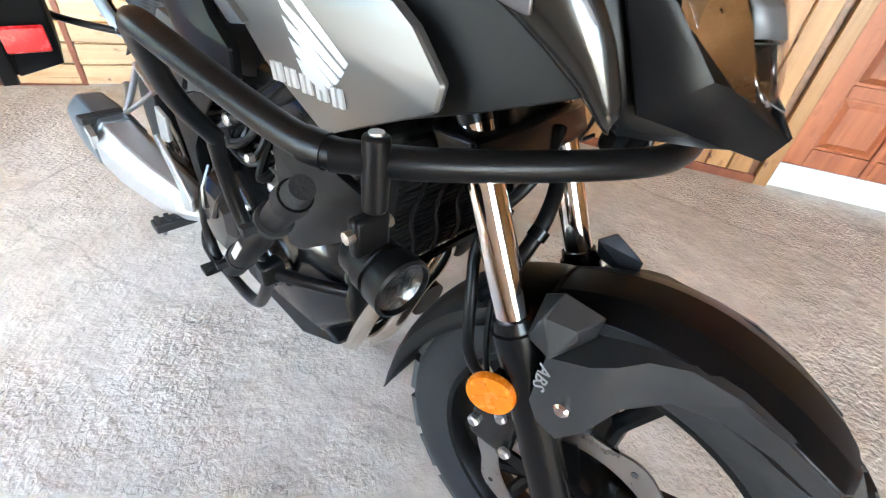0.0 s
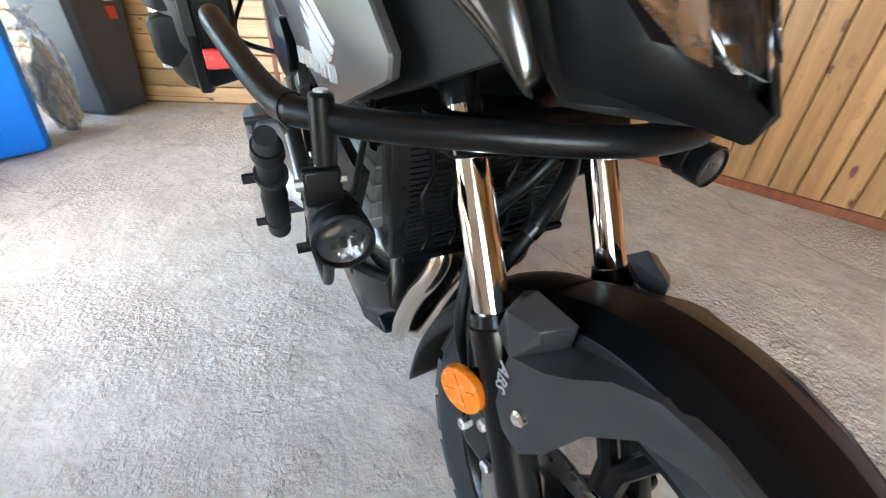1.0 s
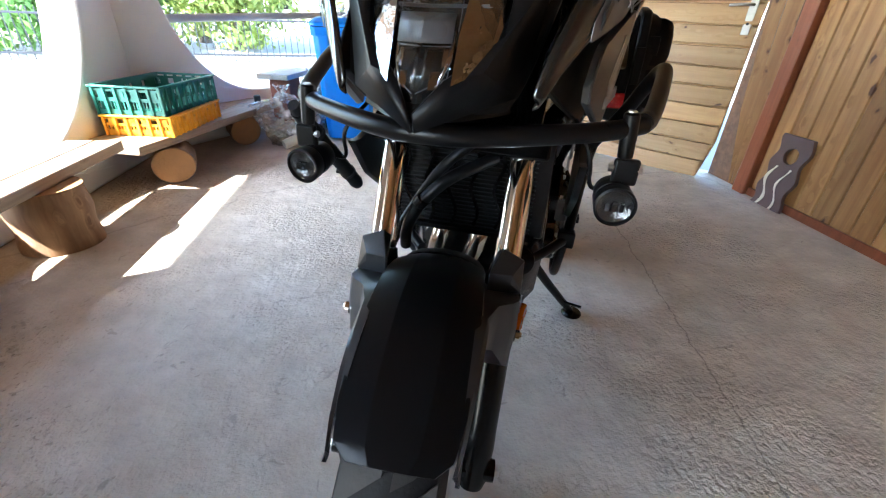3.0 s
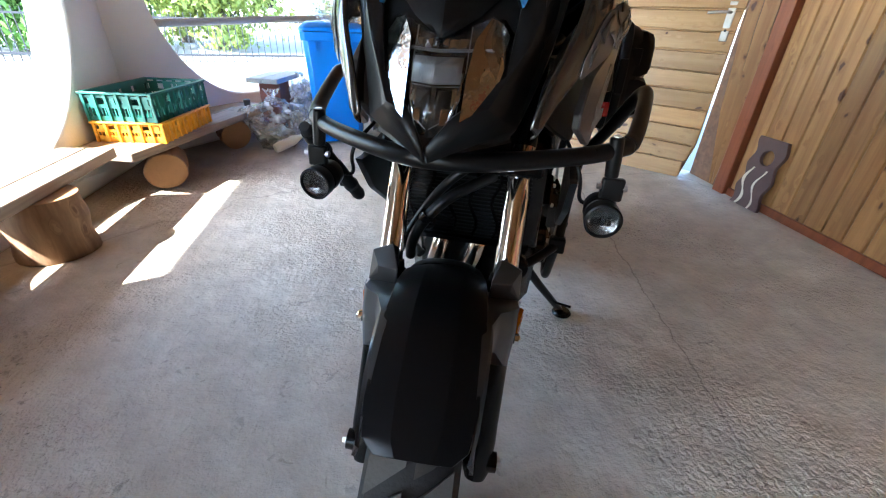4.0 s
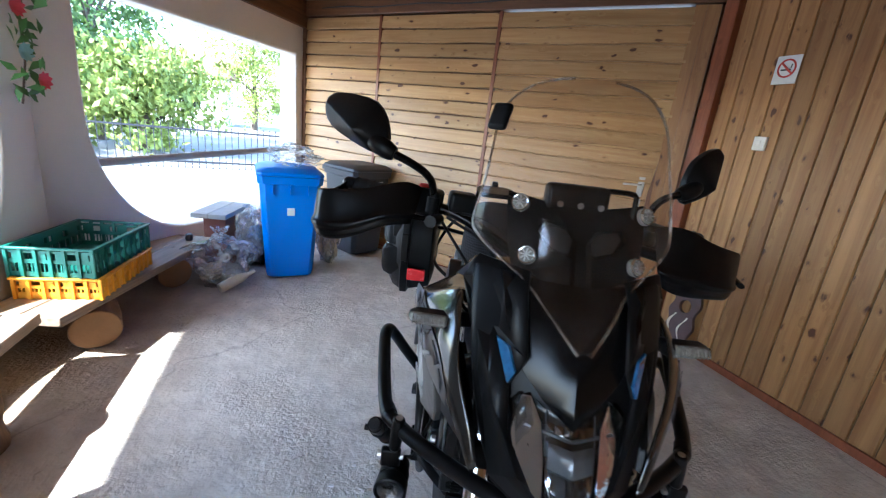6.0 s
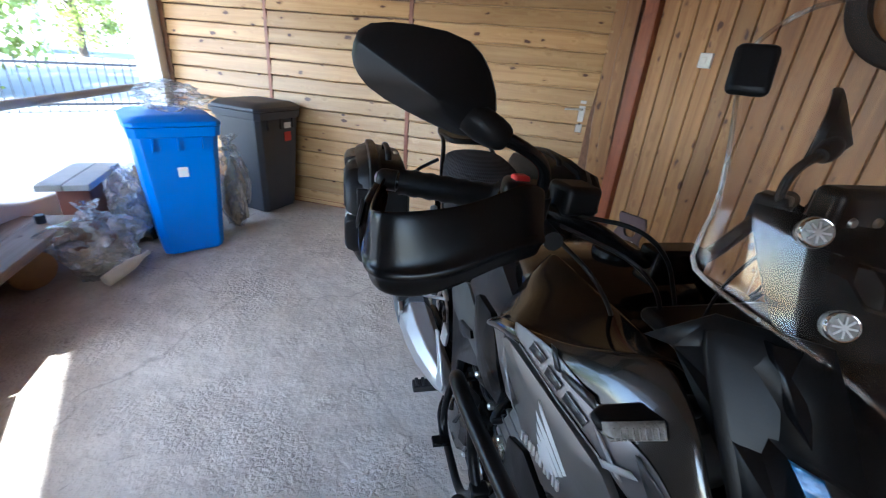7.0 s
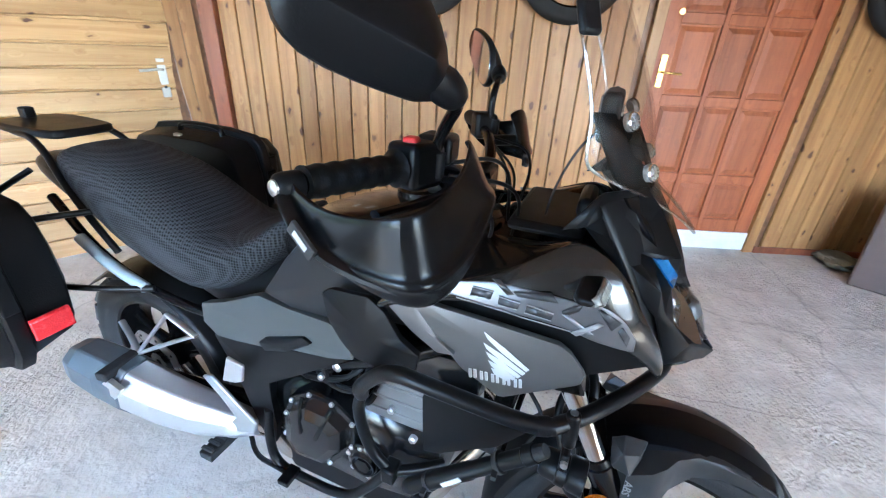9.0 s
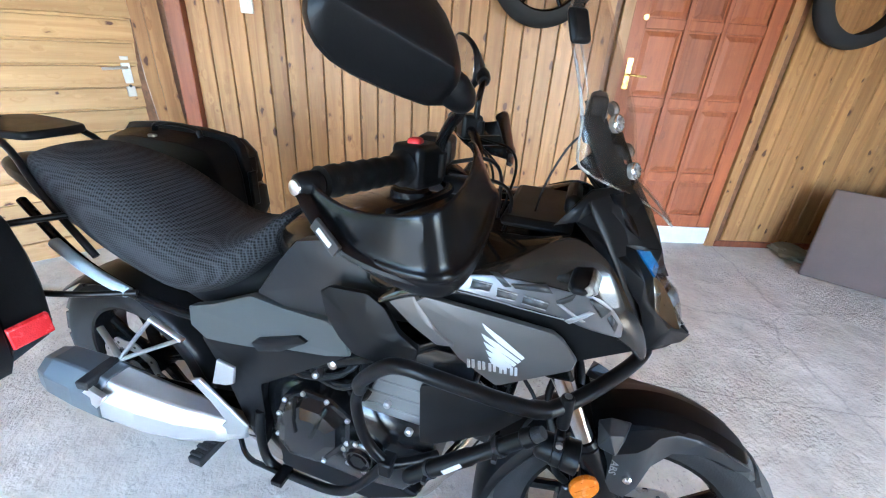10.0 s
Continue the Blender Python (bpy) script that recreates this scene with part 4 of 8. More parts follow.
def wheelie_bin(m, mat, label, stickers):
    t = thing("wheelie_bin", m, label, "bin", "wheeled bins")

    def ring(z, x0, x1, y0, y1, c=0.035):
        return [(x0 + c, y0, z), (x1 - c, y0, z), (x1, y0 + c, z), (x1, y1 - c, z), (x1 - c, y1, z), (x0 + c, y1, z), (x0, y1 - c, z), (x0, y0 + c, z)]

    bm = bmesh.new()
    loft(bm, [ring(0.02, -0.17, 0.17, 0.05, 0.44), ring(0.06, -0.18, 0.18, 0.04, 0.45), ring(0.80, -0.225, 0.225, 0.0, 0.49)])
    body = part("body", bm, mat, t, bevel=0.006)
    bm = bmesh.new()
    loft(bm, [ring(0.775, -0.236, 0.236, -0.012, 0.50), ring(0.835, -0.242, 0.242, -0.018, 0.505)])
    part("collar", bm, mat, body, bevel=0.005)
    for x in (-0.13, 0.0, 0.13):
        bm = bmesh.new()
        box(bm, (x - 0.006, -0.016, 0.70), (x + 0.006, 0.02, 0.775))
        part("rib", bm, mat, body)
    bm = bmesh.new()
    loft(bm, [ring(0.838, -0.246, 0.246, -0.024, 0.50), ring(0.862, -0.244, 0.244, -0.02, 0.50), ring(0.892, -0.20, 0.20, 0.03, 0.46), ring(0.896, -0.12, 0.12, 0.10, 0.40)])
    lid = part("lid", bm, mat, t, bevel=0.006)
    bm = bmesh.new()
    tube(bm, [(-0.2, 0.53, 0.82), (0.2, 0.53, 0.82)], 0.014, 10)
    box(bm, (-0.21, 0.48, 0.80), (-0.17, 0.54, 0.84))
    box(bm, (0.17, 0.48, 0.80), (0.21, 0.54, 0.84))
    part("handle", bm, mat, t)
    for x in (-0.19, 0.19):
        bm = bmesh.new()
        lathe(bm, [(0.0, -0.02), (0.06, -0.02), (0.085, -0.015), (0.088, 0), (0.085, 0.015), (0.06, 0.02), (0.0, 0.02)], aim((x, 0.43, 0.088), (1, 0, 0)), 20)
        part("wheel", bm, M_RUBBER, t)
    for (x, z, w, h, mm) in stickers:
        y = 0.04 * (1 - (z - 0.06) / 0.74) - 0.003
        bm = bmesh.new()
        box(bm, (x - w / 2, y - 0.002, z - h / 2), (x + w / 2, y + 0.003, z + h / 2))
        part("sticker", bm, mm, body)
    return t


wheelie_bin(Matrix.Translation((0.085, 3.04, 0)) @ Matrix.Rotation(radians(6), 4, "Z"), M_BLUEBIN, "bright blue plastic wheeled bin with closed lid", [(0.0, 0.565, 0.055, 0.06, M_PAPER)])
wheelie_bin(Matrix.Translation((0.82, 3.70, 0)) @ Matrix.Rotation(radians(32), 4, "Z"), M_DARKBIN, "charcoal grey wheeled bin beside the pine wall", [(0.08, 0.72, 0.07, 0.045, M_PAPER), (0.08, 0.63, 0.07, 0.075, M_REDPRINT)])


def crumple(name, m, size, seed, mat, label, category, amount=0.25, rings=14, n=22):
    rng = random.Random(seed)
    bm = bmesh.new()
    bmesh.ops.create_icosphere(bm, subdivisions=4, radius=1.0)
    o = Vector((rng.uniform(0, 50), rng.uniform(0, 50), rng.uniform(0, 50)))
    for v in bm.verts:
        d = v.co.normalized()
        k = 1 + amount * (noise.noise(d * 1.6 + o) + 0.6 * abs(noise.noise(d * 4.0 + o)) + 0.35 * abs(noise.noise(d * 9.0 + o)) - 0.3)
        v.co = Vector((d.x * k * size[0], d.y * k * size[1], max(-0.93, d.z * k) * size[2] + size[2] * 0.93))
    if mat is M_BAG and name == "rubbish_bag":
        # a film sack with its gathered, knotted neck
        sack = thing(name, m, label, category)
        part("film", bm, mat, sack, angle=28)
        bm = bmesh.new()
        top = size[2] * 1.86
        rings = []
        for z, r in ((-0.03, 0.055), (0.0, 0.028), (0.018, 0.015), (0.030, 0.020), (0.055, 0.042), (0.075, 0.060)):
            rings.append([(r * (1 + 0.3 * math.sin(5 * a + seed)) * math.cos(a), r * (1 + 0.3 * math.sin(5 * a + seed)) * math.sin(a) + z * 0.3, top + z + 0.010 * math.sin(3 * a)) for a in (math.tau * i / 15 for i in range(15))])
        loft(bm, rings, True, False)
        part("tied_neck", bm, mat, sack, "gathered film neck")
        return sack
    ob = finish(name, bm, mat, angle=28)
    ob.matrix_world = m
    return tagged(ob, label, category)


crumple("rubbish_bag", Matrix.Translation((-0.41, 3.02, 0.0)), (0.22, 0.20, 0.19), 5, M_BAG, "clear plastic rubbish bag with bottles on the floor", "bag", 0.4)
crumple("bagged_waste", Matrix.Translation((-0.41, 3.04, 0.0)), (0.14, 0.12, 0.08), 8, M_RUBBISH, "brownish waste inside a clear bag", "rubbish", 0.5)
bm = bmesh.new()
lathe(bm, [(0.0, 0), (0.034, 0), (0.036, 0.03), (0.036, 0.16), (0.016, 0.23), (0.014, 0.28), (0.0, 0.28)], aim((-0.39, 2.80, 0.04), (0.23, 0.17, 0.08)), 16)
tagged(finish("plastic_bottle", bm, M_BOTTLE), "empty milky plastic bottle on a rubbish bag", "bottle")
crumple("rubbish_bag", Matrix.Translation((-0.24, 3.50, 0.0)), (0.15, 0.2, 0.23), 11, M_BAG, "clear plastic bag bulging behind the blue bin", "bag", 0.45)
crumple("bagged_waste", Matrix.Translation((-0.24, 3.50, 0.0)), (0.11, 0.15, 0.17), 12, M_RUBBISH, "mixed waste inside a clear bag", "rubbish", 0.5)
crumple("rubbish_bag", Matrix.Translation((0.40, 3.50, 0.0)), (0.11, 0.16, 0.33), 14, M_BAG, "tall clear plastic bag between two bins", "bag", 0.4)
crumple("bagged_waste", Matrix.Translation((0.40, 3.50, 0.0)), (0.085, 0.12, 0.25), 15, M_RUBBISH, "bottles and wrappers inside a clear bag", "rubbish", 0.5)
crumple("plastic_film", Matrix.Translation((0.09, 3.34, 0.895)), (0.21, 0.15, 0.085), 17, M_BAG, "crumpled clear plastic film on the bin lid", "plastic film", 0.7)

# ---- things on and along the long wall ----
sign = thing("no_smoking_sign", Matrix.Translation((WALL_X - 0.002, 1.495, 1.832)), "white no smoking sign with red ring", "sign")
bm = bmesh.new()
box(bm, (-0.004, -0.065, -0.075), (0, 0.065, 0.075))
part("board", bm, M_PAPER, sign)
SIGN_M = Matrix(((0, 0, -1, -0.0045), (-1, 0, 0, 0), (0, 1, 0, 0.008), (0, 0, 0, 1)))
bm = bmesh.new()
ro, ri = [], []
for k in range(36):
    a = k * math.tau / 36
    ro.append((0.05 * math.cos(a), 0.05 * math.sin(a)))
    ri.append((0.041 * math.cos(a), 0.041 * math.sin(a)))
for k in range(36):
    j = (k + 1) % 36
    plate(bm, [ro[k], ro[j], ri[j], ri[k]], 0.002, SIGN_M)
plate(bm, [(-0.036, 0.026), (-0.030, 0.034), (0.036, -0.026), (0.030, -0.034)], 0.0025, SIGN_M)
part("ring", bm, M_REDPRINT, sign, "red ring and slash")
bm = bmesh.new()
plate(bm, [(-0.03, -0.012), (0.022, -0.012), (0.022, -0.004), (-0.03, -0.004)], 0.0018, SIGN_M)
plate(bm, [(0.02, 0.0), (0.024, 0.0), (0.028, 0.02), (0.022, 0.022)], 0.0018, SIGN_M)
part("cigarette", bm, M_BLACKPRINT, sign)
sw = thing("wall_socket", Matrix.Translation((WALL_X - 0.001, 1.512, 1.427)), "small white wall socket on pine boards", "socket")
bm = bmesh.new()
box(bm, (-0.022, -0.036, -0.04), (0, 0.036, 0.04))
part("case", bm, M_SWITCH, sw, bevel=0.005)
bm = bmesh.new()
box(bm, (-0.026, -0.012, -0.016), (-0.021, 0.016, 0.016))
part("flap", bm, M_PLASTER, sw, bevel=0.002)


def wall_tyre(y, z, r, w, label, wheel=False, seed=0):
    t = thing("hung_tyre", aim((WALL_X - 0.004, y, z), (-1, 0, 0)), label, "tyre", "tyres on the wall")
    bm = bmesh.new()
    h = w
    lathe(bm, [(r - 0.085, 0.004), (r - 0.05, 0.0), (r - 0.018, 0.012), (r - 0.004, h * 0.3), (r, h * 0.5), (r - 0.004, h * 0.7), (r - 0.018, h - 0.012), (r - 0.05, h), (r - 0.085, h - 0.004), (r - 0.08, h * 0.5), (r - 0.085, 0.004)], Matrix(), 48)
    part("carcass", bm, M_RUBBER, t)
    if wheel:
        bm = bmesh.new()
        lathe(bm, [(r - 0.082, 0.02), (r - 0.095, 0.03), (r - 0.1, h * 0.5), (r - 0.095, h - 0.02), (r - 0.082, h - 0.01)], Matrix(), 40)
        part("rim", bm, M_ENGINE, t)
        bm = bmesh.new()
        for k in range(24):
            a0, a1 = k * math.tau / 24, (k + 1) * math.tau / 24
            plate(bm, [(0.12 * math.cos(a0), 0.12 * math.sin(a0)), (0.12 * math.cos(a1), 0.12 * math.sin(a1)), (0.085 * math.cos(a1 - 0.05), 0.085 * math.sin(a1 - 0.05)), (0.085 * math.cos(a0), 0.085 * math.sin(a0))], 0.005, Matrix.Translation((0, 0, h * 0.75)))
        lathe(bm, [(0.02, 0.02), (0.045, 0.03), (0.05, h * 0.8), (0.02, h * 0.85)], Matrix(), 20)
        part("brake_disc", bm, M_DISC, t, "steel brake disc and hub")
        for k in range(6):
            a = k * math.tau / 6
            bm = bmesh.new()
            tube(bm, [(0.045 * math.cos(a), 0.045 * math.sin(a), h * 0.5), ((r - 0.09) * math.cos(a), (r - 0.09) * math.sin(a), h * 0.5)], 0.011, 8)
            part("spoke", bm, M_ENGINE, t)
    else:
        bm = bmesh.new()
        tube(bm, [(0, r - 0.095, 0), (0, r - 0.095, h + 0.02)], 0.006, 8)
        part("nail", bm, M_STEEL, t)
    return t


wall_tyre(0.645, 1.73, 0.315, 0.10, "worn black motorcycle tyre hung on pine wall")
wall_tyre(-0.20, 1.735, 0.32, 0.11, "black motorcycle wheel with disc hung on wall", True)
wall_tyre(-2.17, 1.735, 0.32, 0.10, "black tyre hung on pine wall beside the door")

# carved board with a hole, leaning on the wall
art = thing("carved_board", Matrix(((0, 0.12, 0.993, 2.661), (-1, 0.02, 0.0, 1.660), (0, 0.993, -0.12, 0.004), (0, 0, 0, 1))), "dark wavy wooden board with round hole leaning on wall", "wooden board")
bm = bmesh.new()
edges, N = [], 20
lft = [(-0.10 + 0.012 * math.sin(i * 0.9), 0.42 * i / N) for i in range(N + 1)]
rgt = [(0.10 + 0.012 * math.sin(i * 0.8 + 1), 0.42 * i / N) for i in range(N + 1)]
holer = [(0.005 + 0.045 * math.cos(k * math.tau / 20), 0.31 + 0.045 * math.sin(k * math.tau / 20)) for k in range(20)]
for ring in (lft + rgt[::-1], holer):
    vs = [bm.verts.new((x, y, 0)) for x, y in ring]
    edges += [bm.edges.new((vs[i], vs[(i + 1) % len(vs)])) for i in range(len(vs))]
bmesh.ops.triangle_fill(bm, edges=edges, use_beauty=True)
for f in list(bm.faces):
    c = f.calc_center_median()
    if (c.x - 0.005) ** 2 + (c.y - 0.31) ** 2 < 0.04 ** 2:
        bm.faces.remove(f)
ext = bmesh.ops.extrude_face_region(bm, geom=list(bm.faces))
bmesh.ops.translate(bm, verts=[v for v in ext["geom"] if isinstance(v, bmesh.types.BMVert)], vec=(0, 0, -0.025))
part("board", bm, M_ARTDARK, art, bevel=0.003)
for x0, w, ph in ((-0.055, 0.02, 0.0), (0.03, 0.014, 0.6)):
    bm = bmesh.new()
    cx = [(x0 + 0.022 * math.sin(i * 0.5 + ph), 0.24 * i / 14) for i in range(15)]
    hw = [w * (0.45 + 0.55 * abs(math.sin(i * 0.45 + ph + 0.4))) / 2 for i in range(15)]
    for z in (-0.0005, -0.0275):
        plate(bm, [(c[0] - h, c[1] + 0.003) for c, h in zip(cx, hw)] + [(c[0] + h, c[1] + 0.003) for c, h in zip(cx[::-1], hw[::-1])], 0.003, Matrix.Translation((0, 0, z)))
    part("streak", bm, M_ARTLIGHT, art, "pale wavy sapwood streak")

# brown sheet, tyre and bag by the door
sheet_m = Matrix.Translation((2.286, -2.20, 0.0)) @ Matrix.Rotation(radians(-131), 4, "Z") @ Matrix.Rotation(radians(-20), 4, "X")
bm = bmesh.new()
box(bm, (0, 0, 0), (1.15, 0.03, 0.62))
ob = tagged(finish("leaning_sheet", bm, M_SHEET, bevel=0.012), "stained brown sheet of board leaning on edge", "board")
ob.matrix_world = sheet_m
bm = bmesh.new()
box(bm, (-0.3, -0.45, 0), (0.42, 0.35, 0.5))
tagged(finish("packing_chest", bm, M_SHEET, bevel=0.01), "plain brown chest behind a leaning sheet", "chest").matrix_world = Matrix.Translation((2.05, -3.25, 0))
bm = bmesh.new()
lathe(bm, [(0.10, 0.0), (0.15, -0.01), (0.19, 0.01), (0.20, 0.05), (0.19, 0.09), (0.15, 0.11), (0.10, 0.1), (0.105, 0.05), (0.10, 0.0)], Matrix(), 32)
ob = tagged(finish("scooter_tyre", bm, M_RUBBER), "small black tyre standing on a chest", "tyre")
ob.matrix_world = aim((2.20, -3.0, 0.70), (0.5, 0.85, 0))
crumple("cloth_bag", Matrix.Translation((2.57, -2.36, 0)), (0.15, 0.11, 0.045), 23, M_CLOTH, "crumpled grey green bag on the floor", "bag", 0.35)

# silk flower garland on the column
gar = thing("flower_garland", Matrix.Translation((COL.x + 0.03, COL.y - 0.13, 1.20)) @ Matrix.Rotation(radians(-105), 4, "Z") @ Matrix.Scale(1.25, 4), "hanging garland of silk leaves and flowers", "garland")
rng = random.Random(3)
bm = bmesh.new()
tube(bm, rounded([(0.02, 0.01, 0.0), (-0.02, 0.03, 0.25), (0.02, 0.02, 0.5), (0, 0.0, 0.8)], 2), 0.004, 6)
part("stem", bm, M_TRUNK, gar)
bm = bmesh.new()
for k in range(75):
    z = rng.uniform(0.02, 0.8)
    p = Vector((rng.gauss(0, 0.045), 0.02 + abs(rng.gauss(0, 0.03)), z))
    q = Euler((rng.uniform(0, 6), rng.uniform(0, 6), rng.uniform(0, 6))).to_matrix()
    s = rng.uniform(0.022, 0.042)
    vs = [bm.verts.new(p + q @ Vector(c)) for c in ((-s, 0, 0), (-0.2 * s, -0.5 * s, 0.12 * s), (s, 0, -0.2 * s), (-0.2 * s, 0.5 * s, 0.12 * s))]
    bm.faces.new(vs)
part("leaves", bm, M_SILKLEAF, gar)
for z, mm, dx in ((0.10, M_PETALRED, -0.03), (0.2, M_PETALBLUE, 0.04), (0.36, M_PETALRED, 0.05), (0.56, M_PETALBLUE, 0.0), (0.66, M_PETALRED, -0.04)):
    bm = bmesh.new()
    for k in range(9):
        a = k * math.tau / 9
        c, s_ = math.cos(a), math.sin(a)
        r = 0.038
        vs = [bm.verts.new((dx + u * c - v * s_, 0.055 + w, z + u * s_ + v * c)) for u, v, w in ((0, 0, 0), (r * 0.6, -r * 0.4, 0.012), (r, 0, 0.02), (r * 0.6, r * 0.4, 0.012))]
        bm.faces.new(vs)
    part("flower", bm, mm, gar)

# pale flakes lying on the slab
for k, (x, y) in enumerate(((0.327, 0.341), (0.359, 1.025), (0.266, 0.946))):
    rng = random.Random(300 + k)
    flake = thing("paint_flake", Matrix.Translation((x, y, 0.0)) @ Matrix.Rotation(rng.uniform(0, 6.28), 4, "Z"), "small pale flake lying on the concrete floor", "flake", "pale flakes on the floor")
    n = rng.randint(5, 7)
    bm = bmesh.new()
    plate(bm, [(rng.uniform(0.006, 0.012) * math.cos(math.tau * i / n), rng.uniform(0.004, 0.008) * math.sin(math.tau * i / n)) for i in range(n)], 0.002, Matrix())
    part("chip", bm, M_PAPER, flake)

# ---- the motorcycle ----
# own axes: x to its left, y to its rear from the front axle, z up
BIKE_M = Matrix.Translation((0.449, -0.026, 0.0126)) @ Matrix.Rotation(radians(-21.32), 4, "Z")
bike = thing("motorcycle", BIKE_M, "black and gunmetal adventure motorcycle with panniers on its side stand", "motorcycle")
RAKE = 0.4986
STEER = radians(8)
PIVOT, AXIS = Vector((0, 0.235, 0.70)), Vector((0, RAKE, 1)).normalized()
S_M = Matrix.Translation(PIVOT) @ Matrix.Rotation(STEER, 4, AXIS) @ Matrix.Translation(-PIVOT)
AX_F, R_F, AX_R, R_R = Vector((0, 0, 0.314)), 0.3215, Vector((0, 1.445, 0.312)), 0.3195


def fork_y(z):
    return 0.146 + (z - 0.602) * RAKE


def turned(bm):
    bmesh.ops.transform(bm, matrix=S_M, verts=bm.verts)
    return bm


WIDTH = [(-0.02, 0.03), (0.05, 0.08), (0.10, 0.118), (0.15, 0.152), (0.2, 0.180), (0.3, 0.210), (0.42, 0.234), (0.52, 0.230), (0.65, 0.2), (0.85, 0.165), (1.0, 0.16), (1.3, 0.14), (1.6, 0.1)]


def half_width(y, z):
    w = interp(WIDTH, y)
    return max(0.3 * w, w * (1 - 15 * max(0, z - 0.94) ** 2 - 3.5 * max(0, 0.93 - z) ** 2))


def body_panel(name, top, low, side, mat, parent, off=0.0, label="", thick=0.007, n=12, k=6, sub=1, bulge=0.0):
    """A fairing panel between two edges given in (y, z), laid on the body's width."""
    a, b = along([(0, *p) for p in top], n), along([(0, *p) for p in low], n)
    bm = bmesh.new()
    rows = []
    for i in range(k):
        f = i / (k - 1)
        row = []
        for p, q in zip(a, b):
            m = p.lerp(q, f)
            x = half_width(m.y, m.z) + off + bulge * math.sin(f * math.pi)
            row.append((side * x, m.y, m.z))
        rows.append(row)
    loft(bm, rows, False, False)
    bmesh.ops.recalc_face_normals(bm, faces=bm.faces)
    ref = sum((f.normal.x for f in bm.faces)) * side
    ob = part(name, bm, mat, parent, label, thick=thick, sub=sub, angle=60)
    if ref < 0:
        ob.modifiers["shell"].offset = 1
    ob.modifiers["shell"].offset = 0
    return ob


def poly_panel(name, outline, reach, side, mat, parent, label="", deep=0.012, crown=0.004, corner=1):
    """A panel with crisp corners: outline in (y, z), standing at half width reach(y), slightly crowned."""
    ol = [Vector((0, *p)) for p in outline]
    if corner:
        ol = rounded([p.lerp(q, f) for p, q in zip(ol, ol[1:] + ol[:1]) for f in (0.0, 0.2, 0.8)], corner, True)
    c = sum(ol, Vector()) / len(ol)
    rings = []
    for f, d in ((0.97, -deep), (1.0, -0.003), (0.985, 0.0), (0.7, crown * 0.6), (0.35, crown), (0.02, crown)):
        rings.append([(side * (reach(c.y + (p.y - c.y) * f) + d), c.y + (p.y - c.y) * f, c.z + (p.z - c.z) * f) for p in ol])
    bm = bmesh.new()
    loft(bm, rings)
    return part(name, bm, mat, parent, label, angle=35)


def ring_of(w, top, low, y, n=16, power=2.6, xc=0.0):
    """A rounded cross-section of half width w between two heights."""
    out = []
    c, h = (top + low) / 2, (top - low) / 2
    for k in range(n):
        a = k * math.tau / n
        ca, sa = math.cos(a), math.sin(a)
        out.append((xc + w * math.copysign(abs(ca) ** (2 / power), ca), y, c + h * math.copysign(abs(sa) ** (2 / power), sa)))
    return out


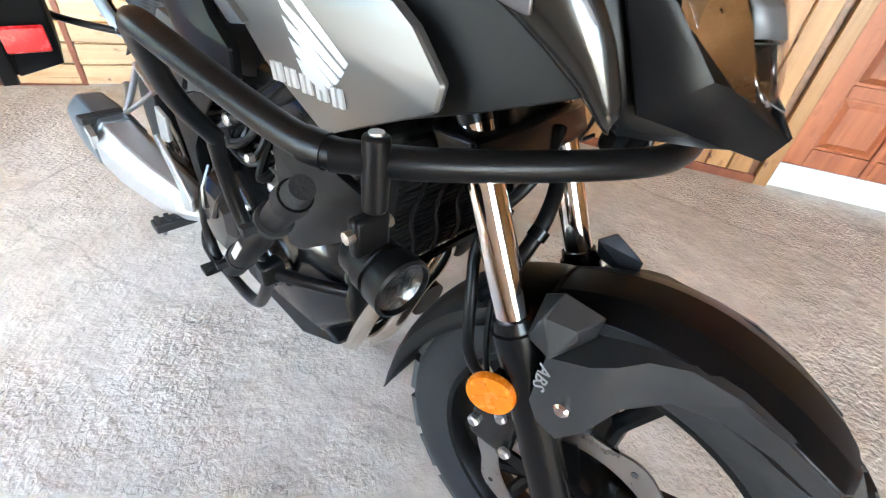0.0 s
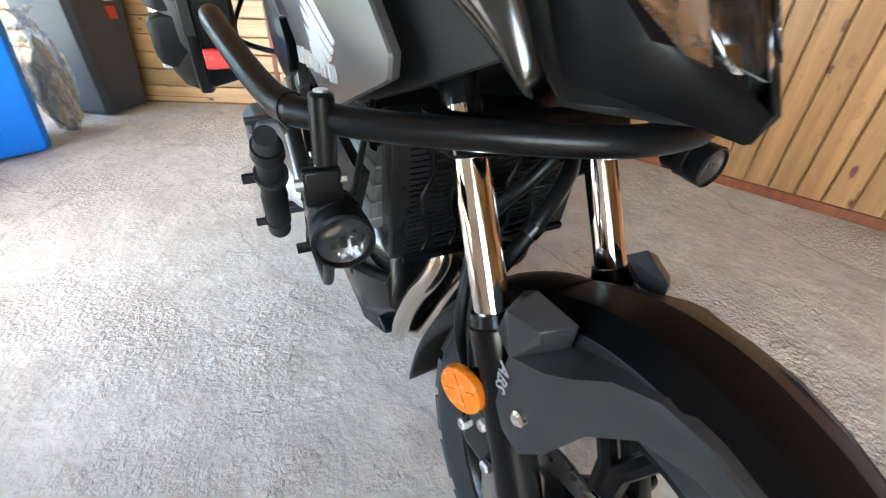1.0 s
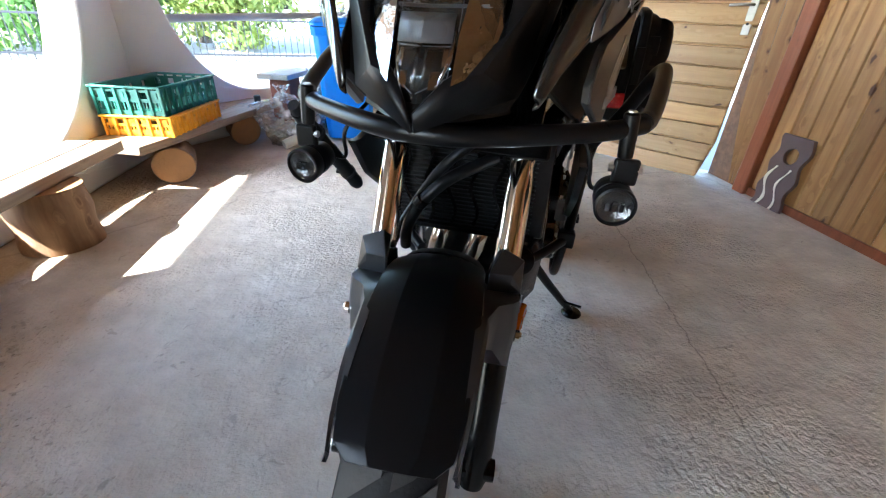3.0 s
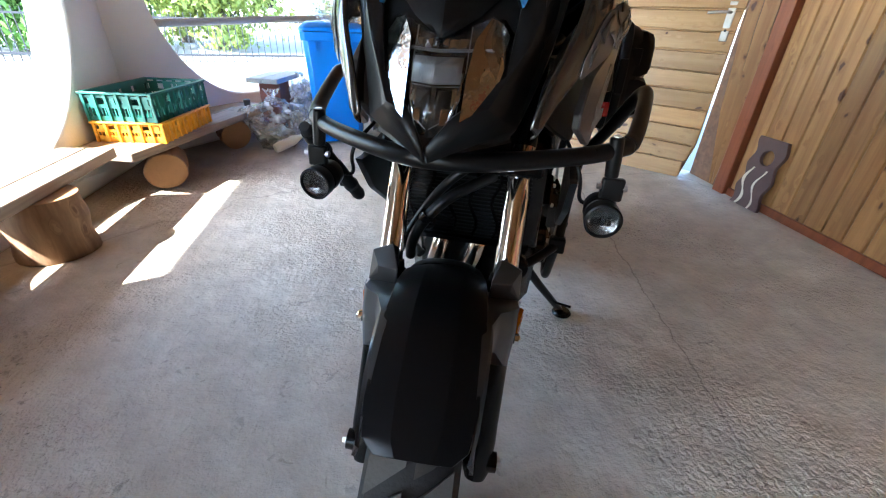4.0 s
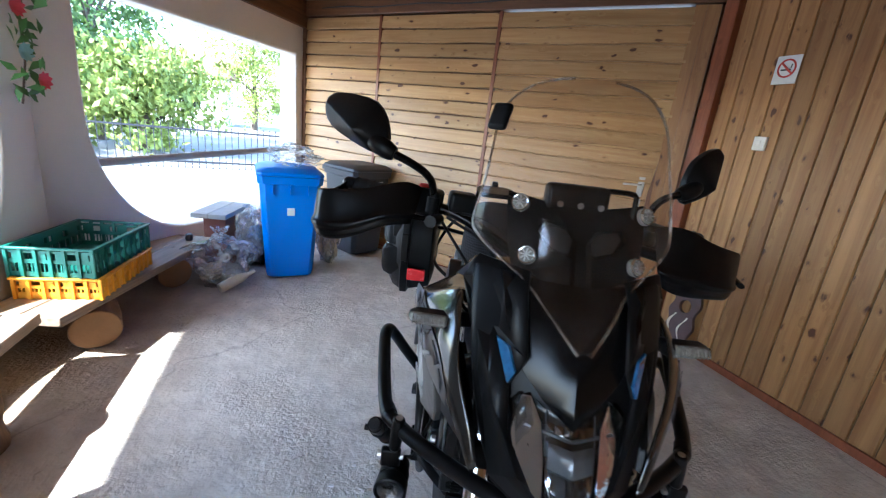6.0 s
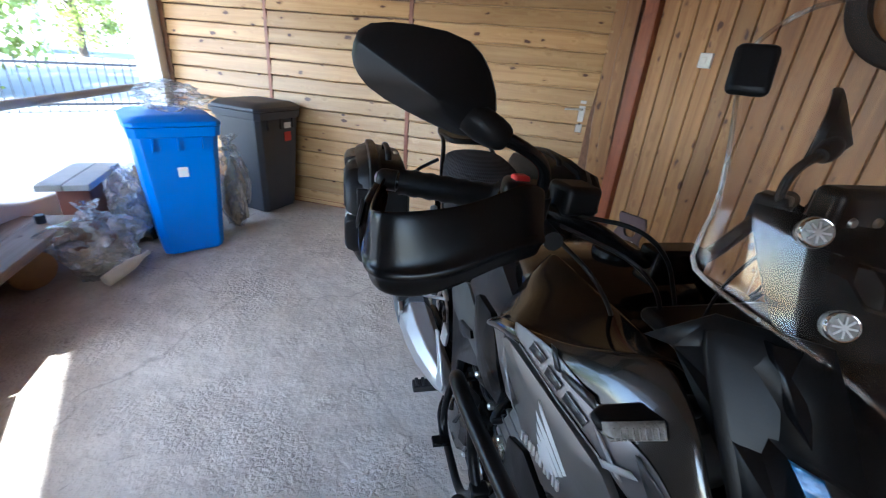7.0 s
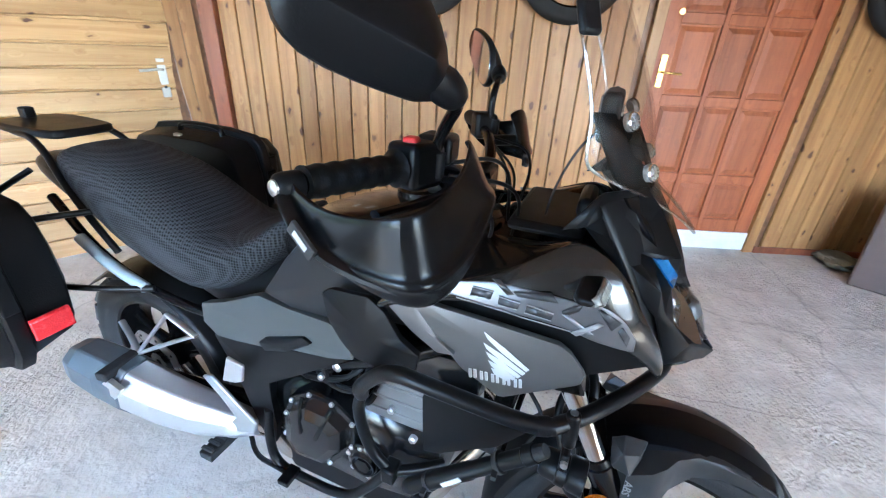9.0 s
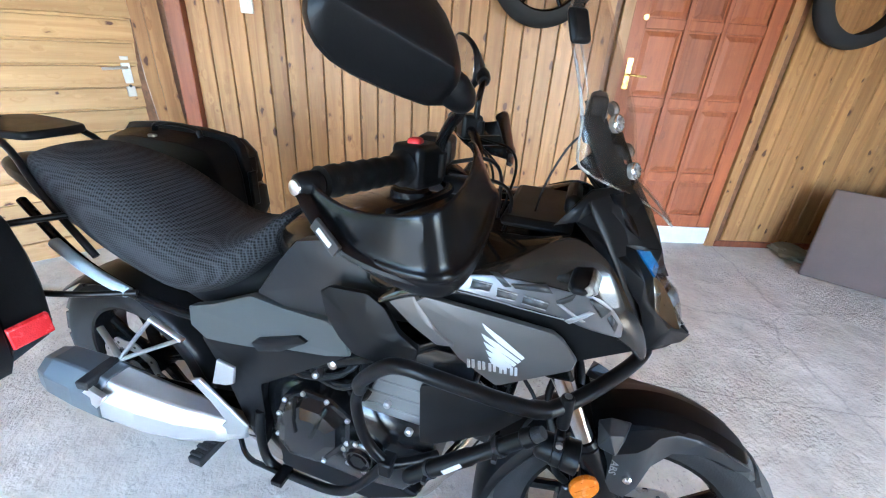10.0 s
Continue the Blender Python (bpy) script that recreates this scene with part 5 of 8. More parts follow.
# wheels
def wheel(name, centre, r, w, rim_r, disc_x, disc_r, label, post):
    wh = new(name)
    wh.parent, wh["label"] = bike, label
    m = aim(centre, (1, 0, 0))
    h = w / 2
    bm = bmesh.new()
    lathe(bm, [(rim_r - 0.004, -h * 0.72), (rim_r + 0.02, -h * 0.95), (r - 0.045, -h), (r - 0.020, -h * 0.82), (r - 0.009, -h * 0.45), (r - 0.005, 0), (r - 0.009, h * 0.45), (r - 0.020, h * 0.82), (r - 0.045, h), (rim_r + 0.02, h * 0.95), (rim_r - 0.004, h * 0.72), (rim_r - 0.004, -h * 0.72)], m, 64)
    part("tyre", post(bm), M_RUBBER, wh, "black road tyre with broad blocks")
    bm = bmesh.new()
    for k in range(20):
        for s in (-1, 1):
            a0 = (k + (0.5 if s > 0 else 0)) * math.tau / 20
            pts = []
            for rad, z, da in ((r + 0.001, 0.005, -0.03), (r + 0.001, 0.005, 0.24), (r - 0.002, h * 0.42, 0.20), (r - 0.015, h * 0.84, 0.12), (r - 0.015, h * 0.84, -0.15), (r - 0.002, h * 0.42, -0.08)):
                pts.append((rad, s * z, a0 + da * s * 0.9))
            lo = [bm.verts.new(m @ Vector(((rr - 0.010) * math.cos(a), (rr - 0.010) * math.sin(a), z))) for rr, z, a in pts]
            hi = [bm.verts.new(m @ Vector(((rr + 0.004) * math.cos(a), (rr + 0.004) * math.sin(a), z))) for rr, z, a in pts]
            bm.faces.new(hi)
            for i in range(6):
                bm.faces.new((lo[i], lo[(i + 1) % 6], hi[(i + 1) % 6], hi[i]))
    part("tread", post(bm), M_TREAD, wh, "dusty grey tread blocks")
    bm = bmesh.new()
    lathe(bm, [(rim_r, -h * 0.74), (rim_r - 0.012, -h * 0.7), (rim_r - 0.022, -h * 0.3), (rim_r - 0.024, 0), (rim_r - 0.022, h * 0.3), (rim_r - 0.012, h * 0.7), (rim_r, h * 0.74), (rim_r + 0.004, 0), (rim_r, -h * 0.74)], m, 56)
    part("rim", post(bm), M_SATIN, wh, "black cast rim")
    for k in range(5):
        bm = bmesh.new()
        a = k * math.tau / 5 + 0.3
        for da in (-0.2, 0.2):
            p0, p1 = 0.045, rim_r - 0.02
            q = [m @ Vector((p0 * math.cos(a), p0 * math.sin(a), 0)), m @ Vector((0.5 * (p0 + p1) * math.cos(a + da * 0.35), 0.5 * (p0 + p1) * math.sin(a + da * 0.35), 0)), m @ Vector((p1 * math.cos(a + da), p1 * math.sin(a + da), 0))]
            tube(bm, q, [0.019, 0.013, 0.013], 8)
        part("spoke", post(bm), M_SATIN, wh)
    bm = bmesh.new()
    lathe(bm, [(0.012, -h), (0.035, -h), (0.05, -h * 0.5), (0.055, 0), (0.05, h * 0.5), (0.035, h), (0.012, h)], m, 24)
    part("hub", post(bm), M_SATIN, wh)
    bm = bmesh.new()
    nseg = 80
    dm = m @ Matrix.Translation((0, 0, disc_x))
    rings = []
    for k in range(nseg + 1):
        a, wo = k * math.tau / nseg, 0.005 * math.cos(k * math.tau / 8)
        rings.append([dm @ Vector((rr * math.cos(a), rr * math.sin(a), zz)) for rr, zz in ((disc_r + wo, 0), (disc_r + wo, 0.004), (disc_r - 0.035, 0.004), (disc_r - 0.035, 0))])
    loft(bm, rings, True, False)
    bmesh.ops.remove_doubles(bm, verts=bm.verts, dist=1e-5)
    disc = part("brake_disc", post(bm), M_DISC, wh, "drilled steel brake disc")
    for k in range(20):
        bm = bmesh.new()
        a = k * math.tau / 20
        rr = disc_r - 0.012 - 0.012 * (k % 2)
        lathe(bm, [(0.0, -0.0015), (0.0045, -0.0015), (0.0045, 0.0055), (0.0, 0.0055)], dm @ Matrix.Translation((rr * math.cos(a), rr * math.sin(a), 0)), 8)
        if k % 2 == 0:
            part("hole", post(bm), M_BLACKPRINT, wh)
        else:
            bm.free()
    for k in range(5):
        bm = bmesh.new()
        a = k * math.tau / 5
        plate(bm, [(0.05 * math.cos(a - 0.3), 0.05 * math.sin(a - 0.3)), (0.05 * math.cos(a + 0.3), 0.05 * math.sin(a + 0.3)), ((disc_r - 0.03) * math.cos(a + 0.1), (disc_r - 0.03) * math.sin(a + 0.1)), ((disc_r - 0.03) * math.cos(a - 0.1), (disc_r - 0.03) * math.sin(a - 0.1))], 0.006, dm)
        part("carrier_arm", post(bm), M_SATIN, wh)
    return wh


wheel("front_wheel", AX_F, R_F, 0.11, 0.236, -0.062, 0.152, "black cast front wheel", turned)
wheel("rear_wheel", AX_R, R_R, 0.155, 0.218, -0.085, 0.12, "black cast rear wheel", lambda bm: bm)

# fork
for sx in (-1, 1):
    leg = new("fork_leg")
    leg.parent = bike
    x = 0.098 * sx
    bm = bmesh.new()
    tube(bm, [(x, fork_y(0.58), 0.58), (x, fork_y(0.80), 0.80)], 0.0205, 24)
    part("chrome_tube", turned(bm), M_CHROME, leg, "polished chrome fork tube")
    bm = bmesh.new()
    tube(bm, [(x, fork_y(0.795), 0.795), (x, fork_y(0.99), 0.99)], 0.021, 16)
    part("upper_tube", turned(bm), M_SATIN, leg)
    bm = bmesh.new()
    zz = [0.285, 0.30, 0.345, 0.37, 0.55, 0.575, 0.59, 0.592, 0.604]
    rr = [0.018, 0.024, 0.027, 0.0265, 0.0275, 0.029, 0.029, 0.026, 0.024]
    tube(bm, [(x, fork_y(z), z) for z in zz], rr, 20)
    part("slider", turned(bm), M_SATIN, leg, "satin black fork slider")
    bm = bmesh.new()
    tube(bm, [(x - 0.02 * sx, 0, 0.314), (x + 0.032 * sx, 0, 0.314)], [0.02, 0.017], 12)
    box(bm, (x - 0.018, 0, 0.295), (x + 0.018, 0.03, 0.335))
    part("axle_lug", turned(bm), M_SATIN, leg)
    bm = bmesh.new()
    tube(bm, [(x + 0.03 * sx, 0, 0.314), (x + 0.04 * sx, 0, 0.314)], 0.009, 6)
    part("axle_bolt", turned(bm), M_STEEL, leg, "steel axle bolt")
bm = bmesh.new()
loft(bm, [[(-0.135, fork_y(z) - 0.026, z), (-0.07, fork_y(z) - 0.032, z), (0.07, fork_y(z) - 0.032, z), (0.135, fork_y(z) - 0.026, z), (0.135, fork_y(z) + 0.026, z), (0.05, fork_y(z) + 0.075, z), (-0.05, fork_y(z) + 0.075, z), (-0.135, fork_y(z) + 0.026, z)] for z in (0.757, 0.795)])
part("lower_fork_bridge", turned(bm), M_SATIN, bike, bevel=0.006)
bm = bmesh.new()
loft(bm, [[(-0.13, fork_y(z) - 0.026, z), (0.13, fork_y(z) - 0.026, z), (0.13, fork_y(z) + 0.03, z), (0.05, fork_y(z) + 0.08, z), (-0.05, fork_y(z) + 0.08, z), (-0.13, fork_y(z) + 0.03, z)] for z in (0.97, 0.995)])
part("upper_fork_bridge", turned(bm), M_SATIN, bike, bevel=0.005)
# reflectors, caliper, brake hose
for sx in (-1, 1):
    bm = bmesh.new()
    rm = aim((0.136 * sx, 0.132, 0.512), (sx, -0.25, 0))
    lathe(bm, [(0.0, -0.006), (0.030, -0.006), (0.031, 0.0), (0.029, 0.004), (0.0, 0.005)], rm, 28)
    refl = part("reflector", turned(bm), M_AMBER, bike, "round amber reflector on the fork")
    bm = bmesh.new()
    for a in (0.5, 2.1):
        c, s = math.cos(a), math.sin(a)
        plate(bm, [(-0.022 * c - 0.002 * s, -0.022 * s + 0.002 * c), (-0.022 * c + 0.002 * s, -0.022 * s - 0.002 * c), (0.022 * c + 0.002 * s, 0.022 * s - 0.002 * c), (0.022 * c - 0.002 * s, 0.022 * s + 0.002 * c)], 0.0008, rm @ Matrix.Translation((0, 0, 0.0045)))
    part("cross_ridge", turned(bm), M_AMBER, refl)
    bm = bmesh.new()
    box(bm, (0.10 * sx, 0.115, 0.495), (0.130 * sx, 0.14, 0.53))
    part("reflector_stay", turned(bm), M_BLACK, bike)
cal = new("brake_caliper")
cal.parent = bike
bm = bmesh.new()
box(bm, (-0.10, 0.095, 0.36), (-0.045, 0.165, 0.46))
part("caliper_body", turned(bm), M_ENGINE, cal, bevel=0.012, seg=3)
for p in ((0.10, 0.38), (0.12, 0.44), (0.155, 0.40)):
    bm = bmesh.new()
    lathe(bm, [(0.0, 0.0), (0.009, 0.0), (0.009, 0.006), (0.006, 0.009), (0.0, 0.009)], aim((-0.10, *p), (-1, 0, 0)), 6)
    part("bolt", turned(bm), M_STEEL, cal)
bm = bmesh.new()
tube(bm, rounded([(-0.08, 0.15, 0.45), (-0.10, 0.19, 0.50), (-0.10, 0.20, 0.58), (-0.06, 0.235, 0.66), (-0.02, 0.19, 0.735), (0.03, 0.20, 0.78)], 3), 0.008, 10)
part("brake_hose", turned(bm), M_BLACK, bike, "black brake hose")
bm = bmesh.new()
tube(bm, rounded([(-0.075, 0.11, 0.40), (-0.105, 0.14, 0.46), (-0.108, 0.165, 0.54), (-0.09, 0.18, 0.60)], 3), 0.004, 8)
part("sensor_wire", turned(bm), M_BLACK, bike)

# front fender: a faceted arch over the wheel with side shields at the fork
fender = new("front_fender")
fender.parent, fender["label"] = bike, "dark graphite faceted front fender"


RIDGE = [(0.128, 0.616), (0.095, 0.632), (0.056, 0.645), (0.01, 0.652), (-0.05, 0.648), (-0.114, 0.627), (-0.155, 0.606), (-0.183, 0.588), (-0.196, 0.578)]


def crown(y, z, wide, drop, lift=0.0):
    """Cross-section of the arch: a low ridge falling towards the axle at both sides."""
    way = (Vector((0, y, z)) - AX_F).normalized()
    out = []
    for f, d in ((-1.0, 1.0), (-0.99, 0.60), (-0.96, 0.27), (-0.70, 0.13), (-0.42, 0.02), (0.0, 0.0), (0.42, 0.02), (0.70, 0.13), (0.96, 0.27), (0.99, 0.60), (1.0, 1.0)):
        out.append(Vector((wide * f, y, z)) - way * (drop * d - lift))
    return out


bm = bmesh.new()
loft(bm, [crown(y, z, interp([(-0.197, 0.042), (-0.183, 0.060), (-0.15, 0.067), (-0.05, 0.070), (0.1, 0.068)], y), interp([(-0.197, 0.030), (-0.17, 0.038), (0, 0.052), (0.13, 0.050)], y)) for _, y, z in rounded([(0, *q) for q in RIDGE], 2)], False, False)
part("blade", turned(bm), M_MUDBLACK, fender, "smooth black arched blade", thick=0.004, bevel=0.001, angle=11)
bm = bmesh.new()
rows = []
for d in (22, 30, 38, 48, 60, 72, 84, 92, 97):
    a = radians(d)
    w = interp([(14, 0.064), (40, 0.074), (75, 0.088), (90, 0.092), (97, 0.080)], d)
    r0, fall = interp([(22, 0.333), (48, 0.345), (97, 0.352)], d), interp([(14, 0.05), (60, 0.045), (90, 0.030), (97, 0.0)], d)
    rows.append([(w * f, (r0 - e * fall) * math.sin(a), AX_F.z + (r0 - e * fall) * math.cos(a)) for f, e in ((-1, 1.0), (-0.96, 0.45), (-0.6, 0.08), (0, 0), (0.6, 0.08), (0.96, 0.45), (1, 1.0))])
loft(bm, rows, False, False)
part("rear_flap", turned(bm), M_BLACK, fender, "matt black rear fender flap", thick=0.004, sub=1)
for sx in (-1, 1):
    bm = bmesh.new()
    rows = []
    for y, top, low, x in ((0.092, 0.601, 0.504, 0.122), (0.050, 0.617, 0.490, 0.120), (0.028, 0.625, 0.512, 0.110), (0.006, 0.631, 0.556, 0.090), (-0.03, 0.635, 0.588, 0.077), (-0.075, 0.629, 0.596, 0.074), (-0.12, 0.611, 0.586, 0.071), (-0.160, 0.588, 0.568, 0.067), (-0.186, 0.570, 0.557, 0.062)):
        rows.append([(sx * 0.060, y, top + 0.003), (sx * min(x - 0.004, 0.070), y, top), (sx * (x - 0.004), y, top - 0.14 * (x - 0.07)), (sx * x, y, (top + low) / 2 + 0.012), (sx * x * 0.99, y, low), (sx * 0.066, y, low)])
    loft(bm, rows)
    shield = part("side_shield", turned(bm), M_SHIELD, fender, "gunmetal side shield", bevel=0.002, angle=42)
    bm = bmesh.new()
    for x, y, z in ((0.121, 0.088, 0.595), (0.119, 0.108, 0.640), (0.110, 0.122, 0.598), (0.086, 0.104, 0.657), (0.070, 0.058, 0.640), (0.103, 0.075, 0.632), (0.102, 0.072, 0.620), (0.070, 0.059, 0.608), (0.080, 0.124, 0.640)):
        bm.verts.new((sx * x, y, z))
    bmesh.ops.convex_hull(bm, input=bm.verts)
    part("shield_cap", turned(bm), M_SHIELD, fender, "faceted cap over the fork seal", bevel=0.002, angle=15)
    bm = bmesh.new()
    lathe(bm, [(0.0, -0.004), (0.009, -0.004), (0.009, 0.002), (0.006, 0.005), (0.0, 0.004)], aim((0.125 * sx, 0.056, 0.545), (sx, 0, 0)), 12)
    part("bolt", turned(bm), M_CHROME, shield, "bright bolt head")
    bm = bmesh.new()
    lettering(bm, "ABS", 0.021, Matrix(((0, 0, sx, 0.1255 * sx), (0, sx, 0, 0.094), (-1, 0, 0, 0.590), (0, 0, 0, 1))))
    part("lettering", turned(bm), M_MARKPALE, shield, "worn pale raised letters")

# brake hose across from the right fork to the frame
bm = bmesh.new()
tube(bm, rounded([(-0.075, 0.195, 0.585), (-0.066, 0.170, 0.630), (-0.037, 0.158, 0.685), (0.0, 0.168, 0.722), (0.030, 0.190, 0.735), (0.060, 0.230, 0.742)], 2), 0.0095, 12)
part("brake_hose", bm, M_BLACK, bike, "black rubber brake hose")
bm = bmesh.new()
tube(bm, [(-0.041, 0.159, 0.680), (-0.033, 0.158, 0.690)], 0.0115, 12)
part("hose_clip", bm, M_SATIN, bike)

# dark core of frame, airbox and loom, so that no light falls through
core = new("frame")
core.parent = bike
bm = bmesh.new()
loft(bm, [ring_of(w, t, l, y) for y, w, t, l in ((0.24, 0.05, 0.98, 0.80), (0.30, 0.10, 1.0, 0.78), (0.45, 0.13, 0.99, 0.76), (0.60, 0.13, 0.93, 0.72), (0.80, 0.11, 0.87, 0.66), (1.0, 0.10, 0.80, 0.60), (1.2, 0.09, 0.84, 0.66), (1.5, 0.08, 0.92, 0.80))])
part("core", bm, M_BLACK, core, sub=1)
for sx in (-1, 1):
    bm = bmesh.new()
    tube(bm, rounded([(0.06 * sx, 0.30, 0.92), (0.15 * sx, 0.40, 0.82), (0.16 * sx, 0.62, 0.70), (0.15 * sx, 0.86, 0.60), (0.13 * sx, 0.95, 0.40)], 2), 0.018, 10)
    part("main_tube", bm, M_SATIN, core)
    bm = bmesh.new()
    tube(bm, rounded([(0.13 * sx, 0.95, 0.66), (0.145 * sx, 1.20, 0.675), (0.14 * sx, 1.42, 0.735), (0.11 * sx, 1.62, 0.86)], 2), 0.012, 10)
    part("rear_tube", bm, M_SATIN, core)
    bm = bmesh.new()
    tube(bm, rounded([(0.158 * sx, 1.24, 0.700), (0.160 * sx, 1.36, 0.738), (0.150 * sx, 1.47, 0.785)], 2), [0.014] * len(rounded([(0, 0, 0)] * 3, 2)), 10)
    part("grab_strip", bm, M_PALEBLUE, core, "bluish silver subframe strip")

# fairings
for sx in (-1, 1):
    cowl_x = lambda y: 0.240 + 0.249 * (y - 0.441)
    side_cowl = poly_panel("side_cowl", [(0.449, 0.941), (0.437, 0.951), (0.34, 0.930), (0.237, 0.906), (0.219, 0.892), (0.193, 0.857), (0.197, 0.836), (0.311, 0.786), (0.377, 0.838), (0.417, 0.893)], cowl_x, sx, M_GUN, bike, "gunmetal side cowl with wing emblem", crown=0.006)
    on_cowl = lambda y: cowl_x(y) + 0.0064
    poly_panel("inner_panel", [(0.455, 0.93), (0.41, 0.972), (0.30, 0.985), (0.20, 0.955), (0.115, 0.90), (0.10, 0.868), (0.19, 0.832), (0.31, 0.79), (0.39, 0.84)], lambda y: cowl_x(y) - 0.030, sx, M_BLACK, bike, "recessed black inner panel", crown=0.0)
    upper = body_panel("upper_shroud", [(0.515, 0.93), (0.47, 0.965), (0.40, 0.990), (0.33, 1.015), (0.27, 1.050), (0.245, 1.062), (0.21, 1.053), (0.18, 1.030), (0.15, 0.985), (0.10, 0.905), (0.085, 0.855)], [(0.512, 0.92), (0.455, 0.948), (0.40, 0.966), (0.29, 0.960), (0.2, 0.938), (0.15, 0.905), (0.11, 0.868), (0.088, 0.840)], sx, M_GUNDARK, bike, 0.004, "dark gunmetal tank shroud with silver graphic", n=22, bulge=0.010)
    body_panel("silver_stripe", [(0.415, 0.995), (0.362, 1.003), (0.334, 1.006), (0.269, 0.999), (0.226, 0.991), (0.194, 0.990), (0.163, 0.968), (0.140, 0.932)], [(0.407, 0.983), (0.353, 0.972), (0.283, 0.962), (0.231, 0.950), (0.195, 0.933), (0.168, 0.921), (0.138, 0.909)], sx, M_SILVERFILM, upper, 0.0185, "silver and grey graphic", thick=0.001, n=18)
    # outlined model marks: a grey bar with a pale edge above and below, then a cross
    for top, low in (([(0.365, 0.997), (0.336, 0.994)], [(0.367, 0.984), (0.339, 0.982)]), ([(0.328, 0.989), (0.299, 0.984)], [(0.328, 0.976), (0.301, 0.973)]), ([(0.290, 0.983), (0.254, 0.974)], [(0.291, 0.970), (0.256, 0.962)])):
        body_panel("model_mark", top, low, sx, M_MARKGREY, upper, 0.0212, "grey model marking", thick=0.001, n=3, k=3, sub=0)
        body_panel("mark_edge", top, [(y, z - 0.0016) for y, z in top], sx, M_MARKPALE, upper, 0.0220, thick=0.001, n=3, k=2, sub=0)
        body_panel("mark_edge", [(y, z + 0.0014) for y, z in low], low, sx, M_MARKPALE, upper, 0.0220, thick=0.001, n=3, k=2, sub=0)
    for top, low in (([(0.244, 0.974), (0.236, 0.974)], [(0.206, 0.948), (0.198, 0.948)]), ([(0.196, 0.966), (0.188, 0.962)], [(0.228, 0.948), (0.220, 0.943)])):
        body_panel("cross_mark", top, low, sx, M_MARKPALE, upper, 0.0220, "pale crossed marking", thick=0.001, n=3, k=4, sub=0)
    body_panel("pale_line", [(0.385, 0.979), (0.322, 0.970), (0.274, 0.960), (0.228, 0.950)], [(0.385, 0.9775), (0.322, 0.9685), (0.274, 0.9585), (0.228, 0.9485)], sx, M_MARKPALE, upper, 0.0215, thick=0.001, n=8, k=2, sub=0)
    for top, low in (([(0.343, 1.010), (0.331, 1.010)], [(0.318, 0.991), (0.309, 0.993)]), ([(0.311, 0.997), (0.262, 1.001)], [(0.304, 0.991), (0.251, 0.988)]), ([(0.245, 0.978), (0.218, 0.992)], [(0.241, 0.970), (0.223, 0.980)]), ([(0.200, 0.984), (0.196, 0.985)], [(0.177, 0.952), (0.165, 0.964)]), ([(0.168, 0.950), (0.163, 0.957)], [(0.151, 0.923), (0.150, 0.940)])):
        body_panel("grey_shard", top, low, sx, M_DARKFILM, upper, 0.0206, "dark grey graphic shard", thick=0.001, n=4, k=3, sub=0)
    # wing emblem of five nested feathers and a row of blocks below it
    for (sy, sz), (ey, ez) in (((0.345, 0.916), (0.273, 0.857)), ((0.345, 0.898), (0.278, 0.849)), ((0.340, 0.882), (0.284, 0.842)), ((0.335, 0.866), (0.291, 0.837)), ((0.329, 0.851), (0.298, 0.833))):
        my, mz = (sy + ey) / 2, (sz + ez) / 2
        poly_panel("emblem_feather", [(sy, sz), (my + 0.004, mz + 0.006), (ey + 0.004, ez + 0.004), (ey, ez), (ey + 0.0035, ez - 0.0045), (my + 0.007, mz - 0.004), (sy - 0.006, sz - 0.011)], on_cowl, sx, M_WHITEFILM, side_cowl, "white wing emblem feather", deep=0.001, crown=0.0, corner=0)
    for i in range(5):
        y0, z0 = 0.362 - 0.0172 * i, 0.8425 - 0.0018 * i
        for a, b in ((0.0, 0.0042), (0.0072, 0.0114)):
            poly_panel("name_block", [(y0 - a, z0), (y0 - b, z0 - 0.0004), (y0 - b - 0.002, z0 - 0.0165), (y0 - a - 0.002, z0 - 0.016)], on_cowl, sx, M_WHITEFILM, side_cowl, "white name bar", deep=0.001, crown=0.0, corner=0)
    # smooth shoulder that closes the gap between shroud and tank
    rim = [(0.245, 1.058), (0.27, 1.048), (0.33, 1.014), (0.40, 0.988), (0.47, 0.963), (0.515, 0.930), (0.60, 0.925)]
    rows = []
    for y in (0.25, 0.28, 0.32, 0.36, 0.40, 0.44, 0.48, 0.52, 0.57):
        z = interp(rim, y)
        x = half_width(y, z) + interp([(0.25, 0.004), (0.5, 0.006), (0.57, -0.03)], y)
        xi, zi = interp([(0.25, 0.105), (0.4, 0.10), (0.57, 0.12)], y), interp([(0.25, 1.030), (0.4, 1.022), (0.57, 1.030)], y)
        rows.append([(sx * (x + (xi - x) * f), y, z + (zi - z) * f + 0.008 * math.sin(math.pi * f)) for f in (0, 0.15, 0.3, 0.5, 0.7, 0.85, 1)])
    bm = bmesh.new()
    loft(bm, rows, False, False)
    part("tank_shoulder", bm, M_GLOSSBLACK, bike, "gloss black tank shoulder", thick=0.005, sub=1)
    poly_panel("knee_panel", [(0.631, 0.904), (0.613, 0.918), (0.54, 0.923), (0.509, 0.902), (0.482, 0.858), (0.446, 0.834), (0.453, 0.799), (0.51, 0.780), (0.57, 0.784), (0.599, 0.813), (0.623, 0.853)], lambda y: 0.228, sx, M_BLACK, bike, "matt black knee panel", crown=0.008)
